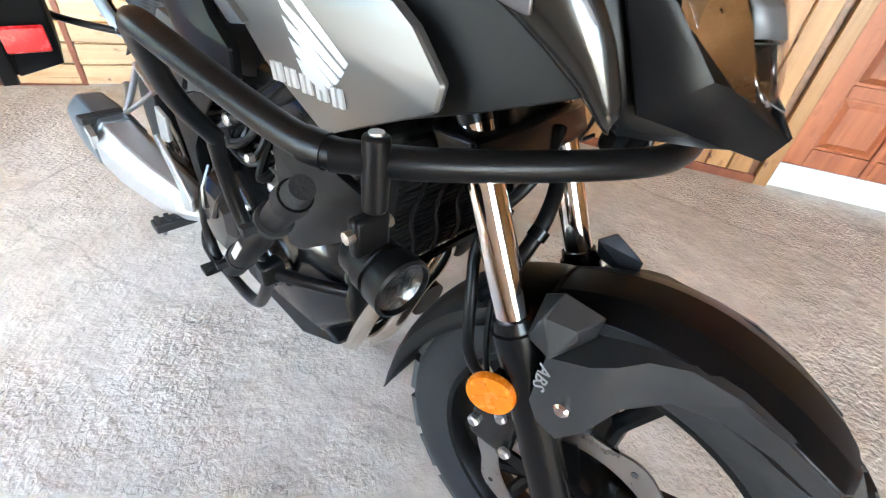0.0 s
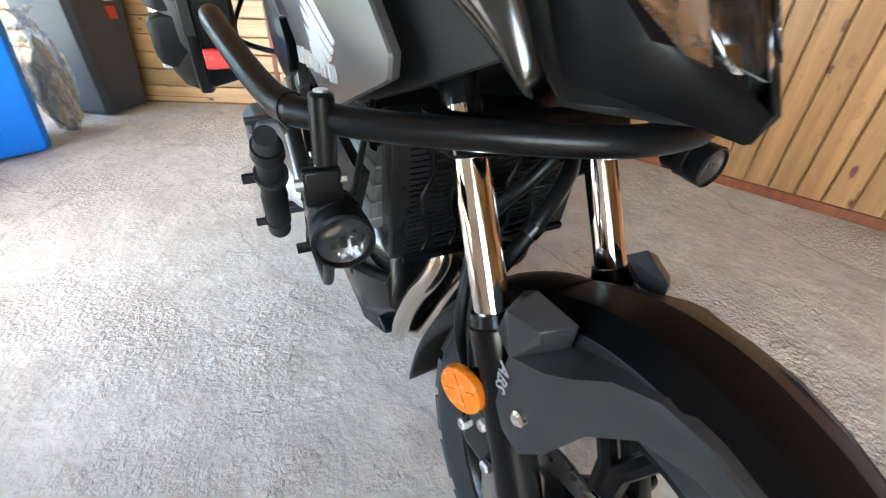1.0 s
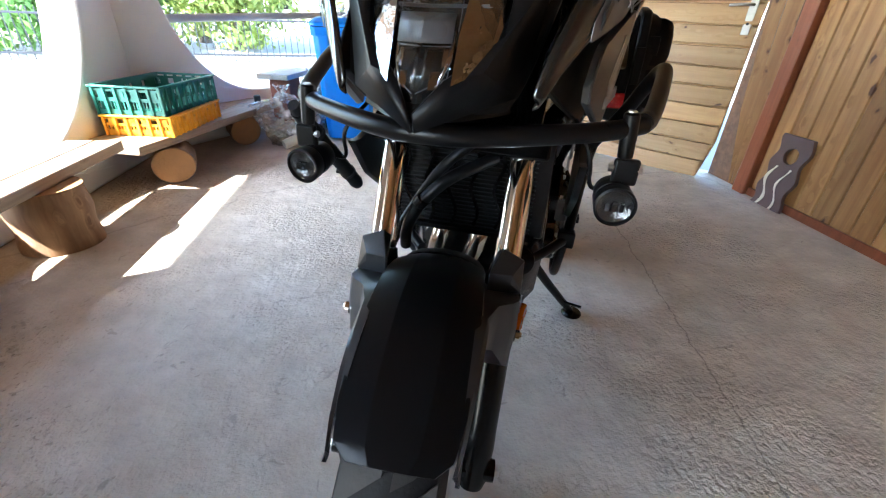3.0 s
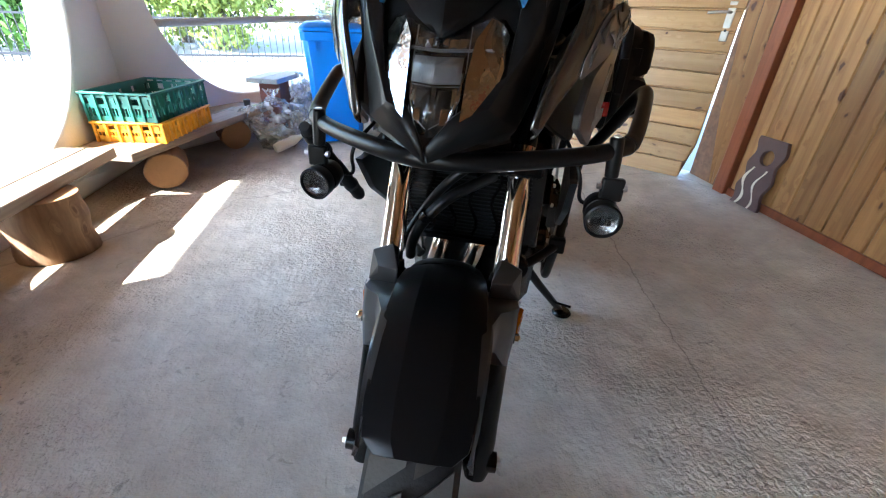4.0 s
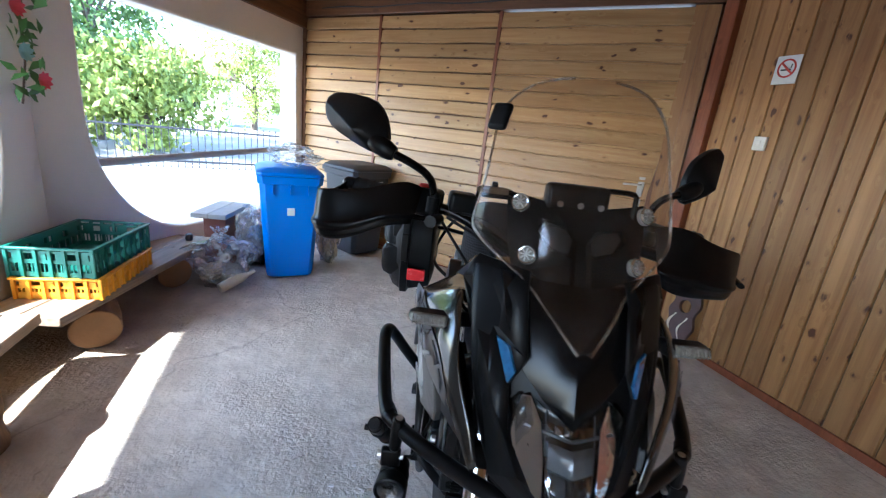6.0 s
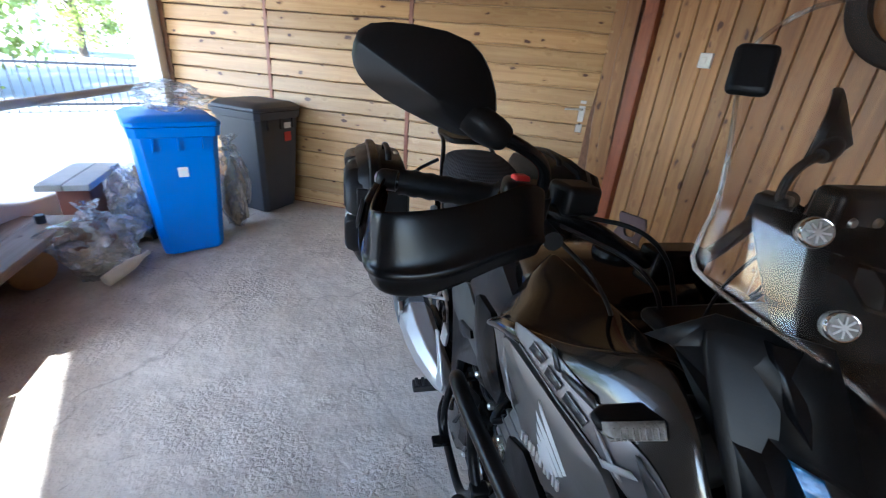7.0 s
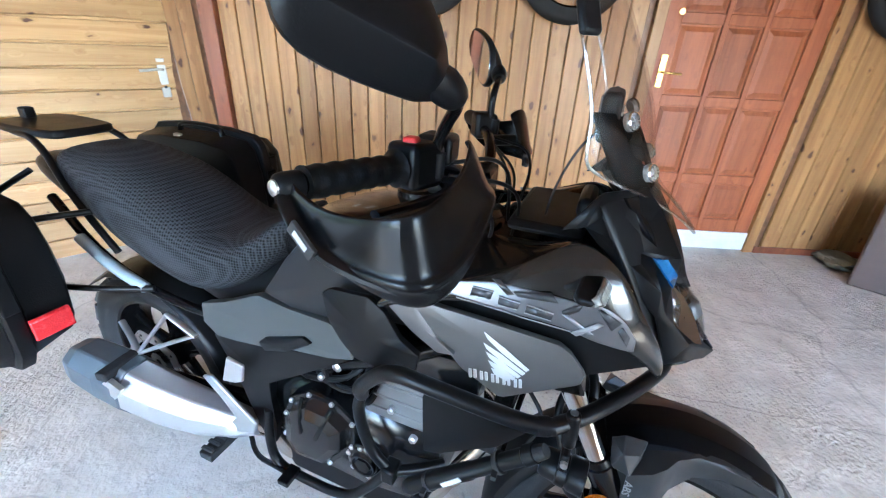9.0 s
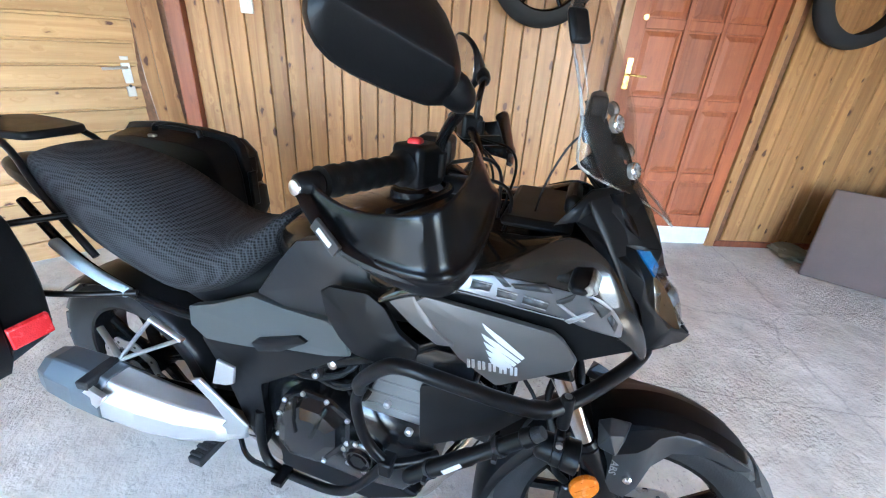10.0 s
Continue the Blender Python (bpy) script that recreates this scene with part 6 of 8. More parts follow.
    poly_panel("tank_side", [(0.813, 0.827), (0.75, 0.914), (0.705, 0.965), (0.655, 0.978), (0.597, 0.957), (0.52, 0.93), (0.53, 0.88), (0.64, 0.815), (0.679, 0.812), (0.749, 0.810)], lambda y: 0.183, sx, M_FENDER, bike, "dark graphite tank side", deep=0.03, crown=0.008)
    side_x = lambda y: 0.264 - 0.1 * y
    poly_panel("side_cover", [(1.045, 0.715), (0.956, 0.751), (0.835, 0.812), (0.745, 0.811), (0.641, 0.818), (0.604, 0.797), (0.592, 0.752), (0.65, 0.730), (0.76, 0.702), (0.85, 0.670), (0.93, 0.650), (1.01, 0.634), (1.055, 0.66)], side_x, sx, M_SIDE, bike, "dark green-grey side cover", deep=0.02)
    poly_panel("frame_cover", [(1.03, 0.634), (0.93, 0.648), (0.85, 0.668), (0.76, 0.699), (0.60, 0.746), (0.698, 0.703), (0.793, 0.643), (0.836, 0.595), (0.858, 0.50), (0.852, 0.42), (0.868, 0.345), (0.905, 0.348), (0.935, 0.42), (0.97, 0.53)], lambda y: side_x(y) - 0.003, sx, M_BLACK, bike, "matt black lower frame cover", deep=0.018)
    poly_panel("cover_plate", [(0.846, 0.693), (0.824, 0.713), (0.709, 0.763), (0.688, 0.755), (0.761, 0.704), (0.831, 0.676)], lambda y: side_x(y) + 0.010, sx, M_BLACK, bike, "raised dark plate on the side cover")
    poly_panel("rear_shroud", [(0.509, 0.935), (0.486, 0.953), (0.457, 0.949), (0.443, 0.929), (0.413, 0.89), (0.383, 0.868), (0.412, 0.863), (0.456, 0.889)], lambda y: 0.236, sx, M_GUN, bike, "grey shroud edge", crown=0.002)
    poly_panel("radiator_shroud", [(0.452, 0.725), (0.391, 0.757), (0.274, 0.738), (0.245, 0.739), (0.304, 0.662), (0.416, 0.583), (0.447, 0.575)], lambda y: 0.198, sx, M_BLACK, bike, "matt black radiator side shroud")

# nose around the headlight
NOSE = [(0.832, 0.012, 0.046, 0.092, 0.088), (0.865, 0.018, 0.054, 0.104, 0.104), (0.915, 0.048, 0.080, 0.122, 0.120), (0.965, 0.086, 0.108, 0.142, 0.133), (1.02, 0.108, 0.130, 0.172, 0.142), (1.07, 0.136, 0.152, 0.205, 0.146), (1.12, 0.172, 0.186, 0.235, 0.148)]


def nose_y(x, z):
    k = abs(x)
    rows = [(zz, interp([(0, a), (w * 0.55, b), (w, c)], k)) for zz, a, b, c, w in NOSE]
    return interp(rows, z)


bm = bmesh.new()
rows = []
for z, a, b, c, w in NOSE:
    row = []
    for i in range(-6, 7):
        x = w * i / 6
        row.append((x, interp([(0, a), (w * 0.55, b), (w, c)], abs(x)), z))
    rows.append(row)
loft(bm, rows, False, False)
nose = part("nose_cowl", bm, M_BLACK, bike, "matt black nose cowl", thick=0.006, sub=1, angle=50)
bm = bmesh.new()
loft(bm, [[(-0.06, 0.125, 0.838), (-0.025, 0.07, 0.832), (0, 0.045, 0.829), (0.025, 0.07, 0.832), (0.06, 0.125, 0.838)], [(-0.090, 0.092, 0.836), (-0.045, 0.04, 0.834), (0, 0.004, 0.833), (0.045, 0.04, 0.834), (0.090, 0.092, 0.836)], [(-0.085, 0.098, 0.850), (-0.04, 0.046, 0.852), (0, 0.012, 0.853), (0.04, 0.046, 0.852), (0.085, 0.098, 0.850)]], False, False)
part("beak", bm, M_BLACK, bike, "pointed black beak below the headlight", thick=0.006, angle=20)
# faceted side cowls between screen, shroud and headlight
for sx in (-1, 1):
    pts = {"rear": (0.158, 0.238, 1.083), "crease": (0.113, 0.174, 1.045), "pocket": (0.066, 0.100, 1.026), "visor": (0.071, 0.148, 1.099), "foot": (0.068, 0.171, 1.124),
           "top": (0.137, 0.226, 1.126), "back": (0.168, 0.268, 1.076), "bend": (0.110, 0.119, 0.986), "waist": (0.114, 0.116, 0.946), "low": (0.096, 0.080, 0.856),
           "tip_low": (0.003, 0.006, 0.825), "tip": (0.004, -0.003, 0.846), "lamp_low": (0.026, 0.028, 0.874), "lamp_mid": (0.076, 0.082, 0.915), "lamp_top": (0.084, 0.104, 0.985), "light": (0.102, 0.144, 1.034),
           "ridge_up": (0.100, 0.105, 0.950), "ridge_low": (0.062, 0.050, 0.882)}
    v = {k: Vector((sx * x, y, z)) for k, (x, y, z) in pts.items()}
    bm = bmesh.new()
    for face in (("back", "rear", "top"), ("rear", "crease", "visor", "foot"), ("rear", "foot", "top"), ("crease", "pocket", "visor"), ("crease", "light", "pocket"), ("pocket", "light", "lamp_top")):
        bm.faces.new([bm.verts.new(v[k]) for k in face])
    bmesh.ops.remove_doubles(bm, verts=bm.verts, dist=1e-5)
    part("upper_cowl", bm, M_BLACK, bike, "faceted matt black upper cowl", thick=0.004, angle=8)
    bm = bmesh.new()
    for face in (("crease", "bend", "light"), ("light", "bend", "ridge_up", "lamp_top"), ("bend", "waist", "ridge_up"), ("lamp_top", "ridge_up", "lamp_mid"), ("waist", "low", "ridge_low", "ridge_up"), ("ridge_up", "ridge_low", "lamp_low", "lamp_mid"), ("low", "tip_low", "ridge_low"), ("ridge_low", "tip_low", "tip", "lamp_low"), ("rear", "waist", "bend"), ("rear", "bend", "crease")):
        bm.faces.new([bm.verts.new(v[k]) for k in face])
    bmesh.ops.remove_doubles(bm, verts=bm.verts, dist=1e-5)
    part("nose_blade", bm, M_BLACK, bike, "creased black blade beside the headlight", thick=0.004, angle=8)
bm = bmesh.new()
rows = []
for w, z in ((0.006, 0.953), (0.040, 0.974), (0.066, 1.0), (0.084, 1.03), (0.098, 1.065), (0.106, 1.115)):
    rows.append([(w * f, nose_y(w * f, z) - d, z) for f, d in ((-1, 0.0), (-0.97, 0.008), (-0.5, 0.013), (0, 0.015), (0.5, 0.013), (0.97, 0.008), (1, 0.0))])
loft(bm, rows, False, False)
part("visor", bm, M_SATIN, bike, "smooth black visor over the headlight", thick=0.004, angle=30)
# headlight
lamp = new("headlight")
lamp.parent, lamp["label"] = bike, "faceted clear headlight with dark inner panels"
LENS = [(0, 0.957), (0.030, 0.966), (0.052, 0.973), (0.064, 0.970), (0.075, 0.956), (0.070, 0.935), (0.064, 0.903), (0.030, 0.868), (0.010, 0.855)]


def lens_patch(outline, push, name, mat, label=""):
    bm = bmesh.new()
    cx = sum(p[0] for p in outline) / len(outline)
    cz = sum(p[1] for p in outline) / len(outline)
    rings = []
    for f in (1.0, 0.66, 0.33, 0.02):
        rings.append([(cx + (x - cx) * f, nose_y(cx + (x - cx) * f, cz + (z - cz) * f) - push * (0.35 + 0.65 * (1 - f)), cz + (z - cz) * f) for x, z in outline])
    loft(bm, rings, True, False)
    bm.faces.new([v for v in bm.verts][-len(outline):])
    return part(name, bm, mat, lamp, label, thick=0.002, angle=25)


FULL = LENS + [(-x, z) for x, z in reversed(LENS[1:])]
lens_patch([(x * 1.05, 0.912 + (z - 0.912) * 1.04) for x, z in FULL], 0.002, "lamp_backing", M_LAMPDARK, "dark inner housing")
for sx in (-1, 1):
    # tall mirror added as the lens's window glare; cut mirror facets towards the middle
    side_panel = [(0.038, 0.953), (0.052, 0.976), (0.068, 0.970), (0.079, 0.946), (0.068, 0.900), (0.045, 0.874), (0.033, 0.868), (0.034, 0.915)]
    bm = bmesh.new()
    loft(bm, [[(sx * (0.052 + (x - 0.052) * f), nose_y(0.034, 0.922 + (z - 0.922) * f) + 0.85 * (0.018 + (x - 0.052) * f) - d, 0.922 + (z - 0.922) * f) for x, z in side_panel] for f, d in ((1.0, 0.012), (0.96, 0.0165), (0.55, 0.0170), (0.03, 0.0172))], True, False)
    part("side_reflector", bm, M_LAMPSIDE, lamp, "tall mirror panel added for the lens's window reflection", angle=12)
    rng = random.Random(41 + sx)
    for z0, z1, x0, x1 in ((0.942, 0.951, 0.010, 0.020), (0.942, 0.952, 0.021, 0.031), (0.944, 0.953, 0.004, 0.009), (0.884, 0.902, 0.021, 0.030), (0.866, 0.882, 0.012, 0.022)):
        bm = bmesh.new()
        tip = ((x0 + x1) / 2 + rng.uniform(-0.003, 0.003), (z0 + z1) / 2 + rng.uniform(-0.003, 0.003))
        ring = [bm.verts.new((sx * x, nose_y(x, z) - 0.008 + rng.uniform(-0.001, 0.001), z)) for x, z in ((x0, z0), (x1, z0), (x1, z1), (x0, z1))]
        peak = bm.verts.new((sx * tip[0], nose_y(*tip) - 0.0115, tip[1]))
        for q in range(4):
            bm.faces.new((ring[q], ring[(q + 1) % 4], peak))
        part("mirror_facet", bm, M_LAMPREF, lamp)
    bm = bmesh.new()
    loft(bm, [[(sx * x, nose_y(x, z) - 0.0105, z) for x, z in q] for q in (((0.0285, 0.918), (0.033, 0.918)), ((0.026, 0.890), (0.032, 0.892)), ((0.018, 0.868), (0.022, 0.870)))], False, False)
    part("chrome_blade", bm, M_LAMPREF, lamp, "upright chrome blade", thick=0.001)
    lens_patch([(sx * x, z) for x, z in ((0.003, 0.954), (0.030, 0.962), (0.030, 0.942), (0.003, 0.941))], 0.006, "beam_cell", M_LAMPDARK, "dark square beam cell")
    lens_patch([(sx * x, z) for x, z in ((0.003, 0.903), (0.027, 0.903), (0.027, 0.880), (0.003, 0.866))], 0.006, "low_cell", M_LAMPDARK, "dark low beam cell")
    for (xa, za), (xb, zb) in (((0.002, 0.9385), (0.060, 0.9405)), ((0.032, 0.905), (0.032, 0.964)), ((0.002, 0.9045), (0.030, 0.9045)), ((0.029, 0.904), (0.028, 0.876)), ((0.028, 0.876), (0.002, 0.863))):
        bm = bmesh.new()
        tube(bm, [(sx * xa, nose_y(xa, za) - 0.0085, za), (sx * xb, nose_y(xb, zb) - 0.0085, zb)], 0.0006, 6)
        part("bright_rim", bm, M_LAMPBAR, lamp)
    bm = bmesh.new()
    out, far, low = Vector((0.102, 0.144, 1.034)), Vector((0.066, 0.100, 1.026)), Vector((0.084, 0.104, 0.985))
    lie = (far - out).cross(low - out).normalized()
    strip = [out, out.lerp(far, 0.45), far.lerp(low, 0.55), low]
    loft(bm, [[(sx * (c.x + (q.x - c.x) * f + lie.x * d), c.y + (q.y - c.y) * f + lie.y * d, c.z + (q.z - c.z) * f + lie.z * d) for q in strip] for c in [sum(strip, Vector()) / 4] for f, d in ((1.0, -0.003), (1.0, 0.003), (0.9, 0.0045))])
    # the strip's blue is a painted reflection
    part("lamp_arm", bm, M_BLUEGLINT, lamp, "light strip above the lamp with painted blue reflection")
bm = bmesh.new()
loft(bm, [[(x, nose_y(x, z) - 0.010 - 0.003 * s, z) for x in (-0.029, -0.014, 0, 0.014, 0.029)] for z, s in ((0.934, 1), (0.926, 1.6), (0.908, 1))], False, False)
part("centre_bar", bm, M_LAMPBAR, lamp, "grey bar across the lamp", thick=0.002, angle=10)
bm = bmesh.new()
tube(bm, [(0.057 * f, nose_y(abs(0.057 * f), 0.940) - 0.007, 0.9395 + 0.002 * abs(f)) for f in (-1, -0.75, -0.5, -0.25, 0, 0.25, 0.5, 0.75, 1)], 0.0018, 8)
part("cross_bar", bm, M_LAMPBAR, lamp, "pale bar across the top of the lamp")
lens_patch(FULL, 0.018, "lens", M_LENS, "clear plastic lens").visible_shadow = False

# dash, inner cowl and meter behind the screen
bm = bmesh.new()
rows = []
for z, w, y0 in ((1.02, 0.05, 0.116), (1.06, 0.066, 0.136), (1.10, 0.084, 0.158), (1.145, 0.098, 0.184), (1.175, 0.103, 0.200), (1.20, 0.105, 0.214), (1.222, 0.104, 0.226)):
    rows.append([(x * w, y0 + 0.034 * x * x, z - (0.012 * (1 - abs(x)) if z > 1.19 else 0)) for x in (-1, -0.8, -0.6, -0.42, -0.25, 0, 0.25, 0.42, 0.6, 0.8, 1)])
loft(bm, rows, False, False)
inner = part("inner_cowl", bm, M_INNER, bike, "matt black inner cowl with two vents", thick=0.006, angle=50)
for sx in (-1, 1):
    hood = [(0.008, 1.168), (0.016, 1.150), (0.046, 1.158), (0.060, 1.178), (0.052, 1.190), (0.020, 1.184)]
    bm = bmesh.new()
    loft(bm, [[(sx * (0.034 + (x - 0.034) * f), 0.198 + 0.55 * (1.17 + (z - 1.17) * f - 1.17) - d, 1.17 + (z - 1.17) * f) for x, z in hood] for f, d in ((1.12, -0.006), (1.10, 0.012), (0.92, 0.013), (0.90, 0.002))], True, False)
    part("vent_rim", bm, M_SATIN, inner, "raised rim of the vent")
    bm = bmesh.new()
    loft(bm, [[(sx * (0.034 + (x - 0.034) * 0.91), 0.198 + 0.55 * (z - 1.17) - d, 1.17 + (z - 1.17) * 0.91) for x, z in hood] for d in (0.001, 0.004)])
    part("vent", bm, M_BLACKPRINT, inner)
    bm = bmesh.new()
    tube(bm, [(0.010 * sx, 0.188, 1.168), (0.012 * sx, 0.135, 1.075)], 0.004, 8)
    part("vent_rib", bm, M_SATIN, inner)
meter = new("meter")
meter.parent, meter["label"] = bike, "black instrument box behind the screen"
bm = bmesh.new()
box(bm, (-0.052, 0.228, 1.172), (0.042, 0.256, 1.244))
part("case", bm, M_BLACK, meter, bevel=0.008, seg=3)
bm = bmesh.new()
tube(bm, rounded([(0.040, 0.242, 1.240), (0.078, 0.242, 1.240), (0.084, 0.242, 1.234), (0.082, 0.242, 1.180), (0.04, 0.242, 1.176)], 1), 0.004, 8)
part("mount_loop", bm, M_BLACK, meter)
bm = bmesh.new()
box(bm, (-0.045, 0.255, 1.182), (0.036, 0.259, 1.236))
part("display", bm, M_LAMPDARK, meter)
for x in (-0.03, 0.0, 0.03):
    bm = bmesh.new()
    lathe(bm, [(0.0, 0), (0.005, 0), (0.004, 0.003), (0, 0.003)], aim((x, 0.228, 1.215), (0, -1, 0)), 10)
    part("bolt", bm, M_STEEL, meter)
bm = bmesh.new()
box(bm, (-0.10, 0.24, 1.03), (0.10, 0.36, 1.05))
box(bm, (-0.05, 0.235, 1.05), (0.05, 0.262, 1.085))
part("dash_panel", bm, M_BLACK, bike, bevel=0.01)
bm = bmesh.new()
tube(bm, rounded([(-0.045, 0.252, 1.19), (-0.055, 0.275, 1.165), (-0.06, 0.30, 1.10), (-0.05, 0.31, 1.03)], 2), 0.002, 8)
part("power_wire", bm, M_BLACK, bike)

# windscreen
screen = new("windscreen")
screen.parent, screen["label"] = bike, "tall clear windscreen with four knobs"
bm = bmesh.new()
prof = [(1.048, 0.008, 0.084), (1.078, 0.038, 0.110), (1.108, 0.068, 0.148), (1.130, 0.110, 0.163), (1.150, 0.142, 0.168), (1.164, 0.155, 0.172), (1.19, 0.152, 0.178), (1.22, 0.145, 0.186), (1.27, 0.138, 0.208), (1.318, 0.133, 0.232), (1.345, 0.126, 0.247), (1.362, 0.112, 0.256), (1.379, 0.092, 0.264), (1.390, 0.062, 0.271), (1.394, 0.030, 0.274)]
rows = []
for z, w, y0 in prof:
    rows.append([(w * x, y0 + 0.078 * (w / 0.15) ** 2 * x * x + 0.0, z + 0.0) for x in [i / 7 for i in range(-7, 8)]])
loft(bm, rows, False, False)
sc = part("screen", bm, M_SCREEN, screen, thick=0.004, sub=1, angle=70)
sc.visible_shadow = False
for sx in (-1, 1):
    bm = bmesh.new()
    edge = [(sx * w, y0 + 0.078 * (w / 0.15) ** 2, z) for z, w, y0 in prof]
    tube(bm, rounded(edge, 1), 0.0022, 6)
    part("rolled_edge", bm, M_EDGE, screen, "screen edge with painted bright glint")
    for x, y, z in ((0.090, 0.212, 1.213), (0.076, 0.172, 1.147)):
        bm = bmesh.new()
        km = aim((sx * x, y, z), (sx * 0.45, -0.8, 0.35))
        lathe(bm, [(0.0, -0.006), (0.0125, -0.006), (0.0135, 0.0), (0.011, 0.004), (0.0, 0.005)], km, 20)
        kn = part("knob", bm, M_SIGLENS, screen, "clear and chrome screen knob")
        bm = bmesh.new()
        lathe(bm, [(0.0112, 0.0042), (0.0120, 0.0045), (0.0128, 0.003), (0.0130, 0.002)], km, 20)
        part("chrome_ring", bm, M_CHROME, kn, "chrome ring")
        bm = bmesh.new()
        for q in range(4):
            box(bm, (-0.009, -0.0008, 0.0045), (0.009, 0.0008, 0.0062), km @ Matrix.Rotation(q * math.pi / 4, 4, "Z"))
        part("star_ribs", bm, M_STEEL, kn)
bm = bmesh.new()
box(bm, (-0.0165, -0.006, -0.0215), (0.0165, 0.006, 0.0215), Matrix.Translation((-0.131, 0.286, 1.330)) @ Matrix.Rotation(radians(-38), 4, "Z") @ Matrix.Rotation(radians(-22), 4, "X"))
part("screen_pod", bm, M_BLACK, screen, "small black pod stuck on the screen", bevel=0.008, seg=3)

# turn signals
for sx in (-1, 1):
    ts = new("turn_signal")
    ts.parent = bike
    bm = bmesh.new()
    tube(bm, [(0.12 * sx, 0.224, 1.014), (0.165 * sx, 0.215, 1.017)], 0.012, 10)
    part("stalk", bm, M_BLACK, ts)
    zc = 1.014
    bm = bmesh.new()
    loft(bm, [[(sx * (0.157 + 0.080 * f), 0.212 + 0.008 * f + dy * g, zc + 0.78 * dz * g) for dy, dz in ((-0.017, -0.012), (-0.020, 0.0), (-0.014, 0.014), (0.014, 0.014), (0.018, 0), (0.014, -0.012))] for f, g in ((0, 0.6), (0.12, 1.0), (0.85, 0.88), (1.0, 0.45))])
    part("housing", bm, M_BLACK, ts, bevel=0.003)
    bm = bmesh.new()
    loft(bm, [[(sx * (0.157 + 0.080 * f), 0.211 + 0.008 * f + dy * g, zc + 0.78 * dz * g) for dy, dz in ((-0.017, -0.008), (-0.022, 0.0), (-0.017, 0.010), (-0.012, 0.0155))] for f, g in ((0.22, 0.9), (0.26, 1.04), (0.60, 1.03), (0.90, 0.9), (0.98, 0.6))], False, False)
    lens = part("signal_lens", bm, M_SIGLENS, ts, "clear ribbed signal lens", thick=0.003)
    for q in range(9):
        bm = bmesh.new()
        x = 0.179 + 0.0062 * q
        tube(bm, [(sx * x, 0.1945 + 0.12 * (x - 0.176), zc - 0.006), (sx * x, 0.1890 + 0.12 * (x - 0.176), zc), (sx * x, 0.1955 + 0.12 * (x - 0.176), zc + 0.0085)], 0.0012, 5)
        part("rib", bm, M_SIGLENS, lens)

# tank and seat
bm = bmesh.new()
loft(bm, [ring_of(w, t, l, y) for y, w, t, l in ((0.37, 0.06, 0.99, 0.92), (0.40, 0.12, 1.01, 0.90), (0.47, 0.165, 1.028, 0.88), (0.56, 0.175, 1.032, 0.86), (0.66, 0.165, 1.01, 0.84), (0.75, 0.135, 0.975, 0.83), (0.83, 0.10, 0.94, 0.83), (0.86, 0.06, 0.92, 0.86))])
tank = part("fuel_tank", bm, M_GLOSSBLACK, bike, "gloss black fuel tank", sub=1)
bm = bmesh.new()
lathe(bm, [(0.0, 0.006), (0.036, 0.005), (0.042, 0.0), (0.043, -0.02)], Matrix.Translation((0, 0.56, 1.036)), 28)
part("filler_cap", bm, M_SATIN, tank)
bm = bmesh.new()
loft(bm, [ring_of(w, t, l, y, 20, 3.0) for y, w, t, l in ((0.815, 0.05, 0.958, 0.90), (0.85, 0.095, 0.945, 0.85), (0.90, 0.128, 0.905, 0.79), (0.97, 0.142, 0.872, 0.745), (1.04, 0.15, 0.866, 0.71), (1.11, 0.152, 0.885, 0.695), (1.18, 0.152, 0.93, 0.705), (1.26, 0.15, 0.975, 0.725), (1.36, 0.145, 1.0, 0.76), (1.47, 0.13, 1.012, 0.84), (1.56, 0.105, 1.0, 0.905), (1.62, 0.07, 0.975, 0.93))])
seat = part("seat", bm, M_SEAT, bike, "black mesh-covered stepped seat", sub=1)
bm = bmesh.new()
loft(bm, [ring_of(w, t, l, y) for y, w, t, l in ((1.22, 0.10, 0.78, 0.70), (1.4, 0.12, 0.88, 0.77), (1.6, 0.10, 0.94, 0.85), (1.74, 0.07, 0.95, 0.88), (1.80, 0.04, 0.94, 0.90))])
part("tail_cowl", bm, M_BLACK, bike, "black tail cowl", sub=1)
rack = new("rear_rack")
rack.parent, rack["label"] = bike, "black top rack plate on tube stays"
bm = bmesh.new()
plate(bm, [tuple(p)[:2] for p in rounded([(-0.085, 1.60, 0), (-0.065, 1.57, 0), (0.065, 1.57, 0), (0.085, 1.60, 0), (0.098, 1.78, 0), (0.07, 1.86, 0), (-0.07, 1.86, 0), (-0.098, 1.78, 0)], 2, True)], 0.022, Matrix.Translation((0, 0, 1.012)))
part("plate", bm, M_BLACK, rack, bevel=0.006)
bm = bmesh.new()
box(bm, (-0.015, 1.82, 1.028), (0.015, 1.85, 1.062))
part("latch", bm, M_BLACK, rack, bevel=0.004)
for sx in (-1, 1):
    bm = bmesh.new()
    tube(bm, rounded([(0.12 * sx, 1.38, 0.75), (0.125 * sx, 1.50, 0.90), (0.095 * sx, 1.62, 1.012), (0.085 * sx, 1.75, 1.018)], 2), 0.009, 10)
    part("stay", bm, M_POWDER, rack)

